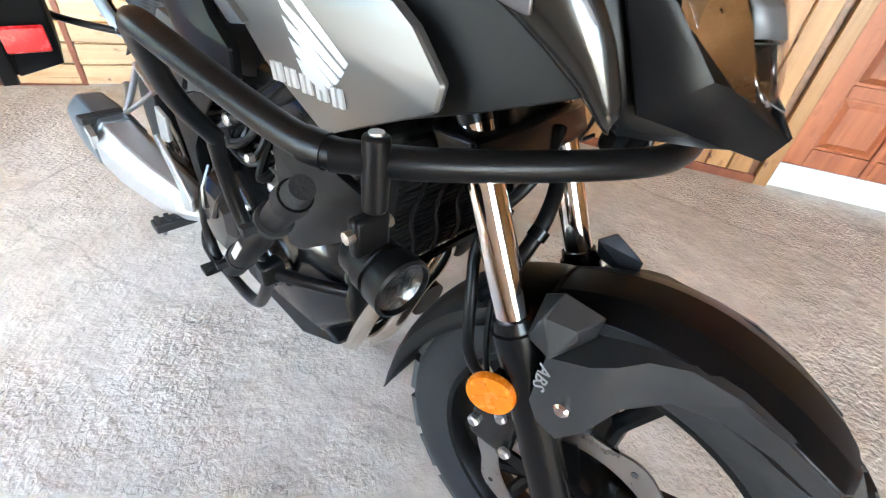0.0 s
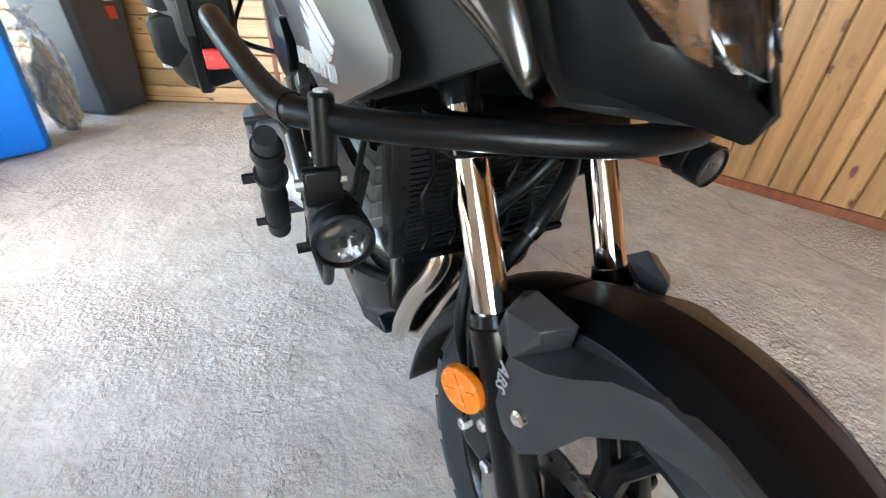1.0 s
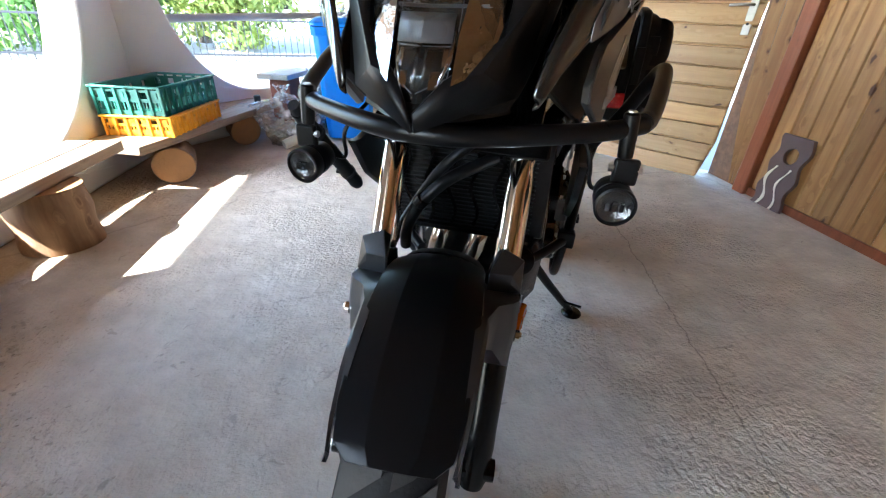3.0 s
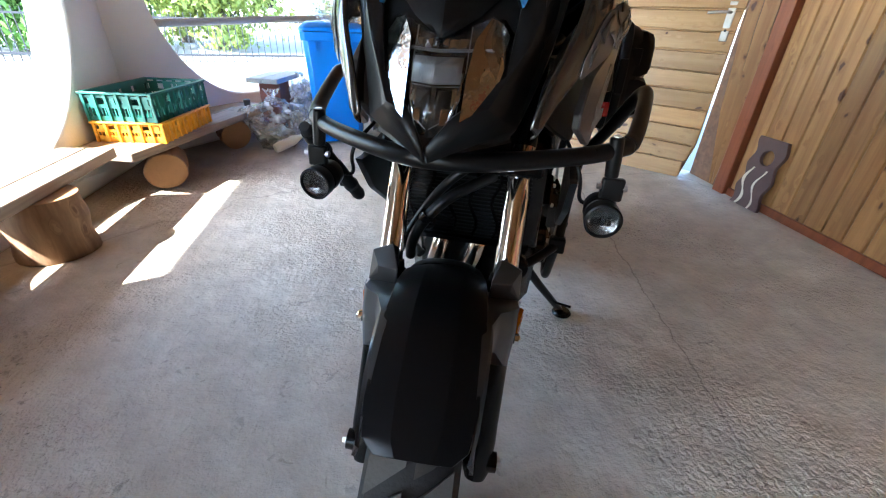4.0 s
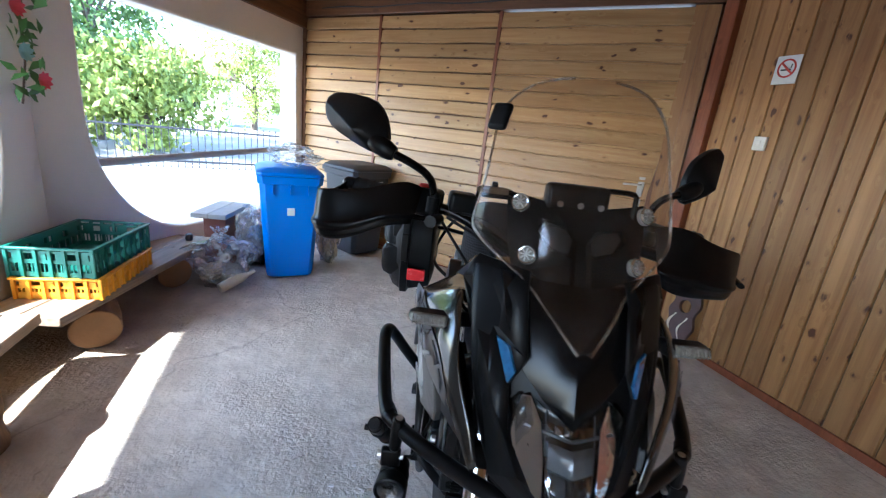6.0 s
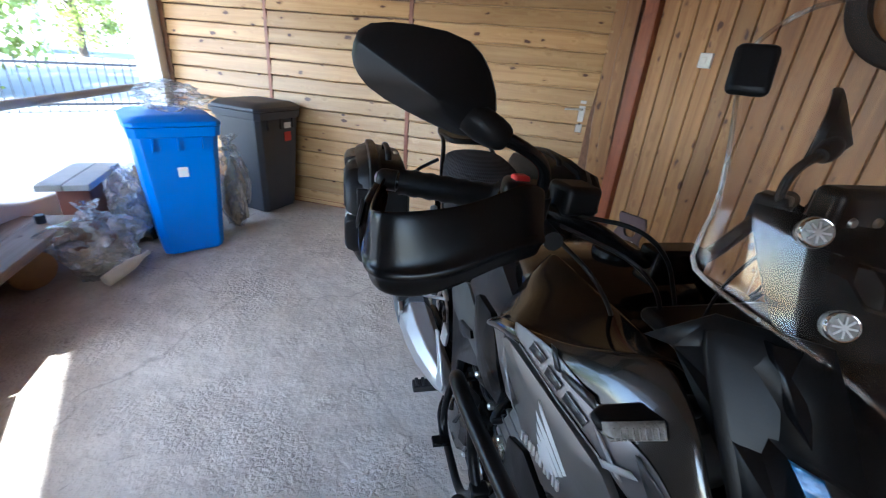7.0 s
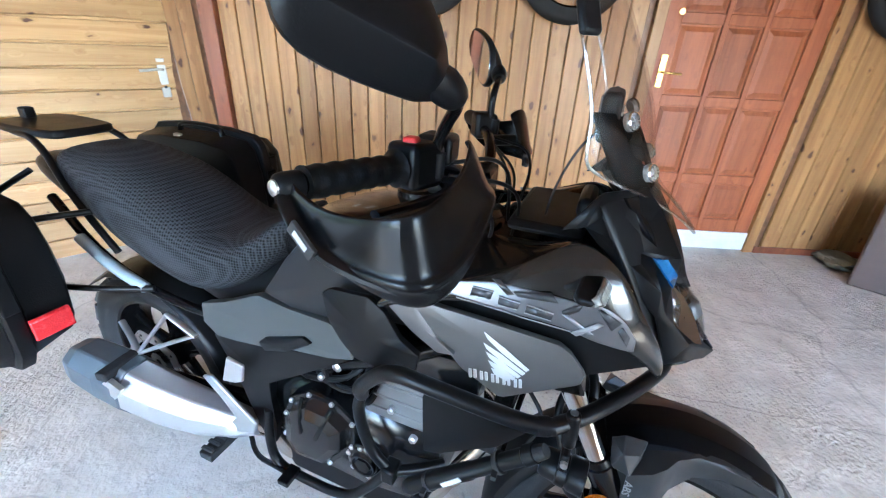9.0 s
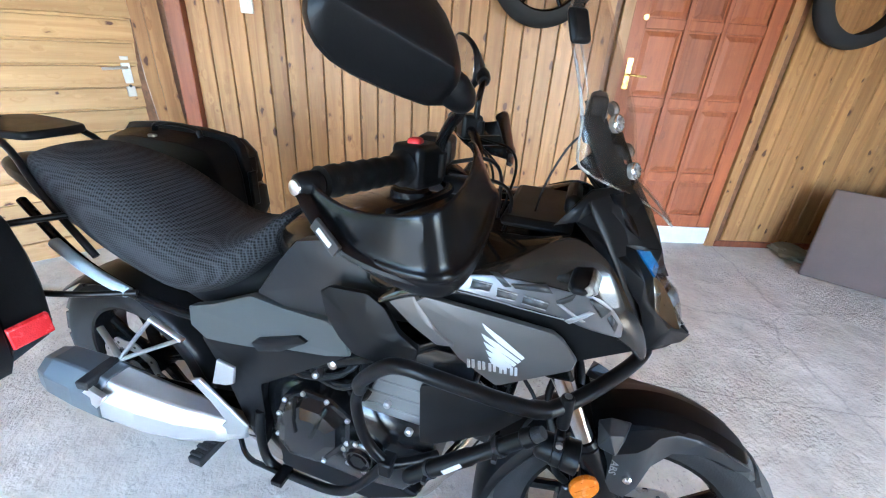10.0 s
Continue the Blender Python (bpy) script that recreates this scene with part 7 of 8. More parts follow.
# pannier racks and panniers
for sx in (-1, 1):
    bm = bmesh.new()
    tube(bm, rounded([(0.15 * sx, 1.22, 0.70), (0.22 * sx, 1.33, 0.705), (0.265 * sx, 1.45, 0.71), (0.27 * sx, 1.70, 0.72), (0.2 * sx, 1.78, 0.84), (0.10 * sx, 1.70, 0.92)], 2), 0.008, 10)
    tube(bm, rounded([(0.12 * sx, 1.42, 0.86), (0.22 * sx, 1.45, 0.87), (0.27 * sx, 1.50, 0.86), (0.27 * sx, 1.72, 0.86)], 2), 0.008, 10)
    part("pannier_rack", bm, M_POWDER, bike, "black tube pannier rack")


def pannier(sx, label):
    p = thing("pannier", BIKE_M, label, "pannier", "panniers")
    def sect(x, y0, y1, z0, z1, cf, ck):
        pts = [(x, y0 + cf * 0.9, z0), (x, y1 - ck, z0), (x, y1, z0 + ck), (x, y1 + 0.01, z1 - ck), (x, y1 - ck, z1), (x, y0 + cf, z1), (x, y0 + 0.012, z1 - cf * 0.8), (x, y0, z0 + cf * 1.3)]
        return rounded(pts, 1, True)
    def shell(bm, xs, cf=0.07, ck=0.06):
        return loft(bm, [[(sx * v[0], v[1], v[2]) for v in sect(x, y0, y1, z0, z1, cf, ck)] for x, y0, y1, z0, z1 in xs])
    inner = part("inner_shell", shell(bmesh.new(), [(0.262, 1.345, 1.82, 0.63, 0.925), (0.272, 1.328, 1.84, 0.59, 0.955), (0.362, 1.322, 1.85, 0.57, 0.970)]), M_CASE, p, "grained black inner shell", bevel=0.004)
    part("seam", shell(bmesh.new(), [(0.360, 1.326, 1.846, 0.574, 0.967), (0.368, 1.326, 1.846, 0.574, 0.967)]), M_BLACK, p)
    part("band", shell(bmesh.new(), [(0.367, 1.312, 1.858, 0.560, 0.982), (0.371, 1.309, 1.861, 0.557, 0.985), (0.396, 1.309, 1.861, 0.557, 0.985), (0.401, 1.314, 1.856, 0.562, 0.980)]), M_CASE, p, "raised black band round the lid")
    lid = part("lid", shell(bmesh.new(), [(0.399, 1.320, 1.852, 0.567, 0.974), (0.435, 1.333, 1.838, 0.582, 0.962), (0.462, 1.368, 1.80, 0.615, 0.935), (0.470, 1.40, 1.77, 0.64, 0.91)]), M_CASE, p, "bulged black lid", bevel=0.003)
    part("lid_shield", shell(bmesh.new(), [(0.445, 1.352, 1.79, 0.600, 0.940), (0.468, 1.360, 1.78, 0.610, 0.930), (0.479, 1.40, 1.74, 0.65, 0.895)], 0.09, 0.05), M_MUFFLER, lid, "silver outer shield on the lid", bevel=0.003)
    for pl in ([(1.335, 0.800), (1.350, 0.905), (1.400, 0.950), (1.520, 0.953), (1.470, 0.870), (1.415, 0.815)], [(1.333, 0.790), (1.328, 0.700), (1.352, 0.655), (1.385, 0.690), (1.400, 0.770), (1.380, 0.805)], [(1.56, 0.955), (1.76, 0.945), (1.80, 0.90), (1.81, 0.78), (1.74, 0.80), (1.66, 0.90)]):
        cy, cz = sum(q[0] for q in pl) / len(pl), sum(q[1] for q in pl) / len(pl)
        bm = bmesh.new()
        loft(bm, [[(sx * x, cy + (y - cy) * f, cz + (z - cz) * f) for y, z in pl] for x, f in ((0.405, 1.0), (0.452, 1.0), (0.476, 0.86), (0.486, 0.62))])
        part("lid_pad", bm, M_CASE, lid, "raised black lid pad", bevel=0.004)
    bm = bmesh.new()
    box(bm, (sx * 0.384 - 0.016, 1.303, 0.74), (sx * 0.384 + 0.016, 1.318, 0.86))
    part("hinge_strip", bm, M_BLACK, p, bevel=0.004)
    bm = bmesh.new()
    box(bm, (sx * 0.425 - 0.018, 1.338, 0.835), (sx * 0.425 + 0.018, 1.356, 0.895))
    part("side_recess", bm, M_BLACK, lid, bevel=0.004)
    for pl in ([(1.405, 0.648), (1.435, 0.640), (1.60, 0.79), (1.575, 0.80), (1.47, 0.715)], [(1.62, 0.80), (1.655, 0.80), (1.735, 0.89), (1.70, 0.90)]):
        bm = bmesh.new()
        loft(bm, [[(sx * x, y, z) for y, z in pl] for x in (0.462, 0.4845)])
        part("lid_trim", bm, M_ALU, lid, "pale grey lid trim", bevel=0.002)
    bm = bmesh.new()
    loft(bm, [[(sx * x, y, z) for y, z in ((1.318, 0.652), (1.308, 0.657), (1.308, 0.704), (1.318, 0.709))] for x in (0.288, 0.366)])
    part("reflector", bm, M_REDREF, inner, "red reflector strip", bevel=0.003)
    bm = bmesh.new()
    tube(bm, rounded([(0.33 * sx, 1.45, 0.968), (0.33 * sx, 1.46, 0.998), (0.33 * sx, 1.64, 0.998), (0.33 * sx, 1.65, 0.968)], 2), 0.011, 10, flat=0.6)
    part("handle", bm, M_CASE, inner, "black carry handle")
    bm = bmesh.new()
    box(bm, (sx * 0.290 - 0.008, 1.60, 0.940), (sx * 0.290 + 0.008, 1.63, 0.966))
    part("lock", bm, M_STEEL, inner, bevel=0.004)
    return p


pannier(-1, "black hard pannier with red reflector strip")
pannier(1, "black hard pannier with red reflector strip")

BAR_SHIFT = Matrix.Translation((0, 0.048, -0.018))


def on_bar(bm):
    bmesh.ops.transform(bm, matrix=S_M @ BAR_SHIFT, verts=bm.verts)
    return bm


# handlebar, controls, guards, mirrors
for sx in (-1, 1):
    grip_in, grip_out = Vector((sx * 0.275, 0.448, 1.158)), Vector((sx * 0.396, 0.500, 1.160))
    bm = bmesh.new()
    tube(bm, rounded([(0, 0.385, 1.09), (sx * 0.06, 0.385, 1.09), (sx * 0.15, 0.40, 1.14), (sx * 0.235, 0.436, 1.156), grip_out], 2), 0.011, 12)
    part("handlebar", on_bar(bm), M_SATIN, bike, "satin black handlebar")
    way = (grip_out - grip_in)
    bm = bmesh.new()
    pts, rr = [], []
    for i in range(25):
        pts.append(grip_in + way * (i / 24) * 0.96)
        rr.append(0.0165 + (0.0012 if i % 4 in (0, 1) else 0) + (0.006 if i == 0 else 0))
    tube(bm, pts, rr, 18)
    part("grip", on_bar(bm), M_GRIP, bike, "ribbed black rubber grip")
    bm = bmesh.new()
    lathe(bm, [(0.0, 0.012), (0.009, 0.012), (0.013, 0.008), (0.014, 0.002), (0.014, -0.014), (0.0, -0.014)], aim(grip_out + way.normalized() * 0.013, way), 20)
    be = part("bar_end", on_bar(bm), M_BLACK, bike, "black bar end weight")
    bm = bmesh.new()
    lathe(bm, [(0.0, 0.016), (0.004, 0.0155), (0.0078, 0.014), (0.0085, 0.011), (0.0, 0.011)], aim(grip_out + way.normalized() * 0.013, way), 16)
    part("end_screw", on_bar(bm), M_STEEL, be, "bright end screw")
    bm = bmesh.new()
    box(bm, (-0.03, -0.026, -0.024), (0.03, 0.03, 0.026), aim(grip_in - way.normalized() * 0.035, way) @ Matrix.Rotation(math.pi / 2, 4, "Y"))
    sg = part("switch_box", on_bar(bm), M_BLACK, bike, bevel=0.009, seg=3)
    if sx < 0:
        bm = bmesh.new()
        box(bm, (-0.262, 0.428, 1.182), (-0.240, 0.446, 1.194))
        part("stop_switch", on_bar(bm), M_REDSW, sg, "red stop switch", bevel=0.004)
        bm = bmesh.new()
        box(bm, (-0.20, 0.40, 1.15), (-0.145, 0.45, 1.19))
        part("brake_reservoir", on_bar(bm), M_BLACK, bike, bevel=0.008, seg=3)
    bm = bmesh.new()
    tube(bm, rounded([(sx * 0.215, 0.405, 1.135), (sx * 0.25, 0.385, 1.132), (sx * 0.32, 0.40, 1.135), (sx * 0.385, 0.425, 1.137)], 2), [0.008] * 5 + [0.007] * (len(rounded([(0, 0, 0)] * 4, 2)) - 5), 8, flat=0.7)
    part("lever", on_bar(bm), M_SATIN, bike, "black hand lever")
    # hand guard
    guard = new("hand_guard")
    guard.parent, guard["label"] = bike, "satin black plastic hand guard"
    rim_top = [(0.408, 0.508, 1.172), (0.434, 0.461, 1.152), (0.447, 0.412, 1.155), (0.455, 0.372, 1.164), (0.430, 0.356, 1.169), (0.390, 0.350, 1.175), (0.350, 0.347, 1.184), (0.307, 0.350, 1.202)]
    rim_low = [(0.410, 0.502, 1.146), (0.428, 0.468, 1.104), (0.440, 0.428, 1.086), (0.452, 0.368, 1.077), (0.436, 0.345, 1.075), (0.405, 0.334, 1.078), (0.370, 0.325, 1.092), (0.330, 0.318, 1.118)]
    if sx > 0:
        rim_top = [(x - 0.034, y, z) for x, y, z in rim_top]
        rim_low = [(x - 0.034, y, min(z - 0.012, 1.066)) if y < 0.40 else (x - 0.034, y, z - 0.012) for x, y, z in rim_low]
        rim_top += [(0.236, 0.362, 1.200), (0.212, 0.374, 1.190)]
        rim_low += [(0.262, 0.318, 1.068), (0.232, 0.332, 1.078)]
    else:
        rim_top += [(0.282, 0.358, 1.205), (0.255, 0.368, 1.196)]
        rim_low += [(0.300, 0.319, 1.126), (0.272, 0.328, 1.128)]
    rows = []
    for f, push in ((0.0, -0.003), (0.04, 0.0), (0.35, 0.003), (0.62, 0.004), (0.66, 0.009), (0.74, 0.009), (0.78, 0.003), (0.94, 0.0), (1.0, -0.008)):
        row = []
        for a, b in zip(rim_top, rim_low):
            p = Vector(a).lerp(Vector(b), f)
            out = Vector((p.x - 0.30, p.y - 0.46, 0)).normalized()
            row.append((sx * (p.x + out.x * push), p.y + out.y * push, p.z))
        rows.append(row)
    bm = bmesh.new()
    loft(bm, rows, False, False)
    part("shell", on_bar(bm), M_SATIN, guard, thick=0.004, sub=2, angle=60)
    bm = bmesh.new()
    tube(bm, rounded([(sx * 0.406, 0.512, 1.162), (sx * 0.432, 0.482, 1.138), (sx * 0.440, 0.455, 1.116), (sx * 0.446, 0.41, 1.104), (sx * 0.440, 0.372, 1.096)], 2), 0.010, 10, flat=0.6)
    part("guard_bar", on_bar(bm), M_SATIN, guard)
    bm = bmesh.new()
    tube(bm, [(sx * 0.235, 0.36, 1.135), (sx * 0.215, 0.42, 1.13)], 0.012, 10)
    part("guard_clamp", on_bar(bm), M_BLACK, guard)
    if sx < 0:
        bm = bmesh.new()
        box(bm, (-0.0045, -0.018, -0.007), (0.0, 0.018, 0.007), Matrix.Translation((-0.4435, 0.466, 1.126)) @ Matrix.Rotation(radians(-20), 4, "Z") @ Matrix.Rotation(radians(38), 4, "X"))
        part("label", on_bar(bm), M_BLACKPRINT, guard, "small black maker's label", bevel=0.001)
        bm = bmesh.new()
        box(bm, (-0.0052, -0.010, -0.003), (-0.004, 0.010, 0.003), Matrix.Translation((-0.4435, 0.466, 1.126)) @ Matrix.Rotation(radians(-20), 4, "Z") @ Matrix.Rotation(radians(38), 4, "X"))
        part("label_bar", on_bar(bm), M_WHITEFILM, guard)
    # mirror
    mir = new("mirror")
    mir.parent, mir["label"] = bike, "black rear-view mirror on a bent stalk"
    bm = bmesh.new()
    lift = Vector((-0.050, 0.045, 0.012)) if sx > 0 else Vector()
    stem = [Vector((sx * x, y, z)) + lift * f for x, y, z, f in ((0.232, 0.415, 1.14, 0), (0.233, 0.41, 1.185, 0.2), (0.246, 0.395, 1.215, 0.5), (0.285, 0.375, 1.236, 0.9), (0.325, 0.37, 1.249, 1))]
    tube(bm, rounded(stem, 2), 0.0075, 12)
    part("stalk", on_bar(bm), M_SATIN, mir)
    bm = bmesh.new()
    tube(bm, [(sx * 0.232, 0.413, 1.145), (sx * 0.232, 0.412, 1.175)], 0.014, 12)
    part("stalk_boot", on_bar(bm), M_BLACK, mir)
    mm = Matrix.Translation(Vector((sx * 0.400, 0.418, 1.289)) + lift * 1.1) @ Matrix.Rotation(radians(34 * sx), 4, "Z")
    if sx > 0:
        mm = mm @ Matrix.Rotation(radians(-20), 4, "Y")
    ol = [(sx * x, z) for x, z in ((0.082, 0.020), (0.072, 0.044), (0.030, 0.051), (-0.035, 0.047), (-0.062, 0.028), (-0.080, -0.010), (-0.076, -0.036), (-0.054, -0.050), (0.0, -0.037), (0.055, -0.019), (0.077, 0.0))]
    ol = [tuple(v)[:2] for v in rounded([(x, z, 0) for x, z in ol], 1, True)]
    r0, r1 = Vector((sx * 0.066, -0.010, 0.026)), Vector((sx * -0.028, -0.040, -0.012))
    rings = [[Vector((x * 0.97, 0.014, z * 0.97)) for x, z in ol], [Vector((x, 0.010, z)) for x, z in ol], [Vector((x, 0.002, z)) for x, z in ol]]
    for f in (0.06, 0.30, 0.62, 0.93, 0.995):
        ring = []
        for x, z in ol:
            p = Vector((x, 0.002, z))
            k = max(0.0, min(1.0, (p - r0).dot(r1 - r0) / (r1 - r0).length_squared))
            q = r0.lerp(r1, k)
            e = p.lerp(q, f)
            e.y = 0.002 + (q.y - 0.002) * (f + 0.55 * f * (1 - f))
            ring.append(e)
        rings.append(ring)
    bm = bmesh.new()
    loft(bm, [[mm @ p for p in ring] for ring in rings])
    part("housing", on_bar(bm), M_BLACK, mir, "grained black mirror housing", angle=30)
    bm = bmesh.new()
    loft(bm, [[mm @ Vector((x * 0.93, d, z * 0.92)) for x, z in ol] for d in (0.012, 0.0155)])
    part("glass", on_bar(bm), M_MIRROR, mir, "mirror glass")
    bm = bmesh.new()
    tube(bm, rounded([Vector(p) + lift for p in ((sx * 0.318, 0.370, 1.246), (sx * 0.338, 0.374, 1.254), (sx * 0.366, 0.386, 1.268))], 1), [0.012, 0.015, 0.017, 0.018, 0.016, 0.012], 14)
    part("neck", on_bar(bm), M_BLACK, mir)
bm = bmesh.new()
box(bm, (-0.05, 0.365, 1.06), (0.05, 0.405, 1.115))
part("bar_clamp", on_bar(bm), M_SATIN, bike, bevel=0.006)
for k, (p, q, r) in enumerate([((-0.2, 0.40, 1.14), (-0.12, 0.30, 1.12), (-0.05, 0.32, 1.0)), ((0.2, 0.40, 1.14), (0.14, 0.30, 1.13), (0.06, 0.33, 1.0)), ((-0.21, 0.41, 1.13), (-0.17, 0.33, 1.09), (-0.08, 0.36, 0.98)), ((0.21, 0.41, 1.13), (0.17, 0.33, 1.07), (0.08, 0.36, 0.98)), ((-0.19, 0.42, 1.15), (-0.10, 0.33, 1.16), (-0.02, 0.33, 1.03)), ((0.22, 0.42, 1.14), (0.20, 0.35, 1.06), (0.12, 0.38, 0.99))]):
    bm = bmesh.new()
    tube(bm, rounded([p, q, r], 3), 0.0031, 8)
    part("control_cable", on_bar(bm), M_BLACK, bike)

# engine
eng = new("engine")
eng.parent, eng["label"] = bike, "black and grey parallel twin engine"
bm = bmesh.new()
loft(bm, [ring_of(w, t, l, y, 16, 4) for y, w, t, l in ((0.44, 0.12, 0.52, 0.34), (0.50, 0.16, 0.58, 0.28), (0.62, 0.165, 0.60, 0.26), (0.76, 0.165, 0.60, 0.27), (0.88, 0.15, 0.58, 0.33), (0.93, 0.11, 0.54, 0.38))])
part("crankcase", bm, M_ENGINE, eng)
block = new("cylinder_block")
block.parent, block["label"] = eng, "dark grey finned cylinder block"
bm = bmesh.new()
loft(bm, [[(-0.146, y0 + 0.004, z), (0.146, y0 + 0.004, z), (0.146, y0 + 0.186, z), (-0.146, y0 + 0.186, z)] for y0, z in ((0.43, 0.555), (0.346, 0.723))])
part("block_body", bm, M_ENGGREY, block, bevel=0.006)
for i in range(4):
    bm = bmesh.new()
    z0 = 0.58 + 0.036 * i
    y0 = 0.418 - 0.018 * i
    box(bm, (-0.149, y0 - 0.002, z0), (0.149, y0 + 0.192, z0 + 0.006))
    part("block_fin", bm, M_ENGGREY, block, bevel=0.002)
bm = bmesh.new()
loft(bm, [ring_of(0.16, 0.80, 0.70, y, 16, 4) for y in (0.36, 0.38, 0.54, 0.56)])
part("cylinder_head", bm, M_ENGINE, eng)
for sx in (-1, 1):
    bm = bmesh.new()
    rim = [(0.813, 0.495), (0.789, 0.550), (0.731, 0.592), (0.666, 0.590), (0.612, 0.550), (0.618, 0.470), (0.690, 0.372), (0.790, 0.362), (0.826, 0.415)]
    cy, cz = 0.715, 0.485
    loft(bm, [[(sx * x, cy + (y - cy) * f, cz + (z - cz) * f) for y, z in rim] for x, f in ((0.120, 1.0), (0.176, 1.0), (0.181, 0.97), (0.181, 0.86), (0.204, 0.74), (0.214, 0.52), (0.217, 0.26), (0.217, 0.03))])
    cov = part("clutch_cover", bm, M_ENGINE, eng, "faceted black clutch cover", angle=14)
    for y, z in rim:
        bm = bmesh.new()
        lathe(bm, [(0.0, 0.0), (0.006, 0.0), (0.006, 0.006), (0.004, 0.008), (0.0, 0.008)], aim((0.180 * sx, cy + (y - cy) * 0.92, cz + (z - cz) * 0.92), (sx, 0, 0)), 8)
        part("bolt", bm, M_STEEL, cov)
    for y0, z0, y1, z1 in ((0.745, 0.575, 0.735, 0.50), (0.665, 0.57, 0.695, 0.50)):
        bm = bmesh.new()
        tube(bm, [(sx * 0.190, y0, z0), (sx * 0.212, (y0 + y1) / 2, (z0 + z1) / 2), (sx * 0.219, y1, z1)], 0.005, 8)
        part("cover_rib", bm, M_ENGINE, cov)
    bm = bmesh.new()
    lathe(bm, [(0.050, -0.06), (0.050, 0.0), (0.046, 0.006), (0.034, 0.010), (0.030, 0.018), (0.026, 0.018), (0.024, 0.012), (0.0, 0.012)], aim((0.178 * sx, 0.592, 0.440), (sx, 0, 0)), 28)
    c2 = part("pulse_cover", bm, M_ENGINE, eng, "smaller round black cover")
    for k in range(6):
        a = k * math.tau / 6 + 0.3
        bm = bmesh.new()
        lathe(bm, [(0.0, 0.0), (0.0065, 0.0), (0.0065, 0.006), (0.0, 0.008)], aim((0.182 * sx, 0.592 + 0.043 * math.cos(a), 0.440 + 0.043 * math.sin(a)), (sx, 0, 0)), 8)
        part("bolt", bm, M_STEEL, c2)
    bm = bmesh.new()
    lathe(bm, [(0.0, 0.0), (0.02, 0.0), (0.02, 0.006), (0.0, 0.006)], aim((0.190 * sx, 0.592, 0.440), (sx, 0, 0)), 6)
    part("plug", bm, M_SATIN, c2)
bm = bmesh.new()
box(bm, (-0.13, 0.62, 0.60), (0.13, 0.80, 0.66))
box(bm, (-0.10, 0.64, 0.66), (0.10, 0.78, 0.74))
part("throttle_body", bm, M_ENGINE, eng, bevel=0.01)
rng = random.Random(9)
for k in range(9):
    bm = bmesh.new()
    r = rng.uniform
    ya, yb = r(0.58, 0.86), r(0.58, 0.86)
    tube(bm, rounded([(-0.13, ya, r(0.58, 0.66)), (-0.165, ya * 0.7 + yb * 0.3, r(0.60, 0.70)), (-0.16, yb, r(0.60, 0.70)), (-0.12, yb, r(0.64, 0.72))], 2), r(0.004, 0.008), 8)
    part("hose", bm, M_BLACK, eng)
for k, (y, z, r) in enumerate([(0.655, 0.685, 0.011), (0.60, 0.64, 0.008), (0.70, 0.64, 0.008), (0.80, 0.635, 0.008), (0.53, 0.62, 0.008), (0.48, 0.56, 0.009)]):
    bm = bmesh.new()
    lathe(bm, [(0.0, 0.0), (r, 0.0), (r, 0.01), (r * 0.6, 0.013), (0.0, 0.013)], aim((-0.166, y, z), (-1, 0, 0)), 8)
    part("frame_bolt", bm, M_STEEL, eng)
bm = bmesh.new()
lathe(bm, [(0.0, 0.0), (0.036, 0.0), (0.038, 0.01), (0.038, 0.07), (0.0, 0.07)], aim((0.02, 0.44, 0.40), (0, -1, -0.2)), 24)
part("oil_filter", bm, M_SATIN, eng)
bm = bmesh.new()
loft(bm, [[(x * 0.9, 0.47, 0.27), (x, 0.60, 0.21), (x, 0.86, 0.21), (x * 0.9, 0.92, 0.27), (x * 0.9, 0.9, 0.33), (x, 0.6, 0.33)] for x in (-0.135, 0.135)])
part("belly_pan", bm, M_BLACK, eng, bevel=0.008)
# radiator
rad = new("radiator")
rad.parent, rad["label"] = bike, "black radiator behind a pierced guard"
RAD_M = Matrix.Translation((0, 0.30, 0.68)) @ Matrix.Rotation(radians(8), 4, "X")
bm = bmesh.new()
box(bm, (-0.15, 0.0, -0.11), (0.15, 0.035, 0.10), RAD_M)
part("radiator_core", bm, M_LAMPDARK, rad, bevel=0.004)
for i in range(24):
    bm = bmesh.new()
    z = -0.10 + 0.0083 * i
    box(bm, (-0.125, -0.003, z), (0.125, 0.0, z + 0.002), RAD_M)
    part("fin", bm, M_BLACK, rad)
for i in range(6):
    bm = bmesh.new()
    x0 = -0.105 + 0.042 * i
    tube(bm, [RAD_M @ Vector((x0 + 0.008 * math.sin(k * 1.1), -0.012, -0.09 + 0.018 * k)) for k in range(11)], 0.0035, 6)
    part("guard_bar", bm, M_SATIN, rad)
for z0 in (-0.108, 0.09):
    bm = bmesh.new()
    box(bm, (-0.135, -0.016, z0), (0.135, -0.008, z0 + 0.010), RAD_M)
    part("guard_rail", bm, M_SATIN, rad)
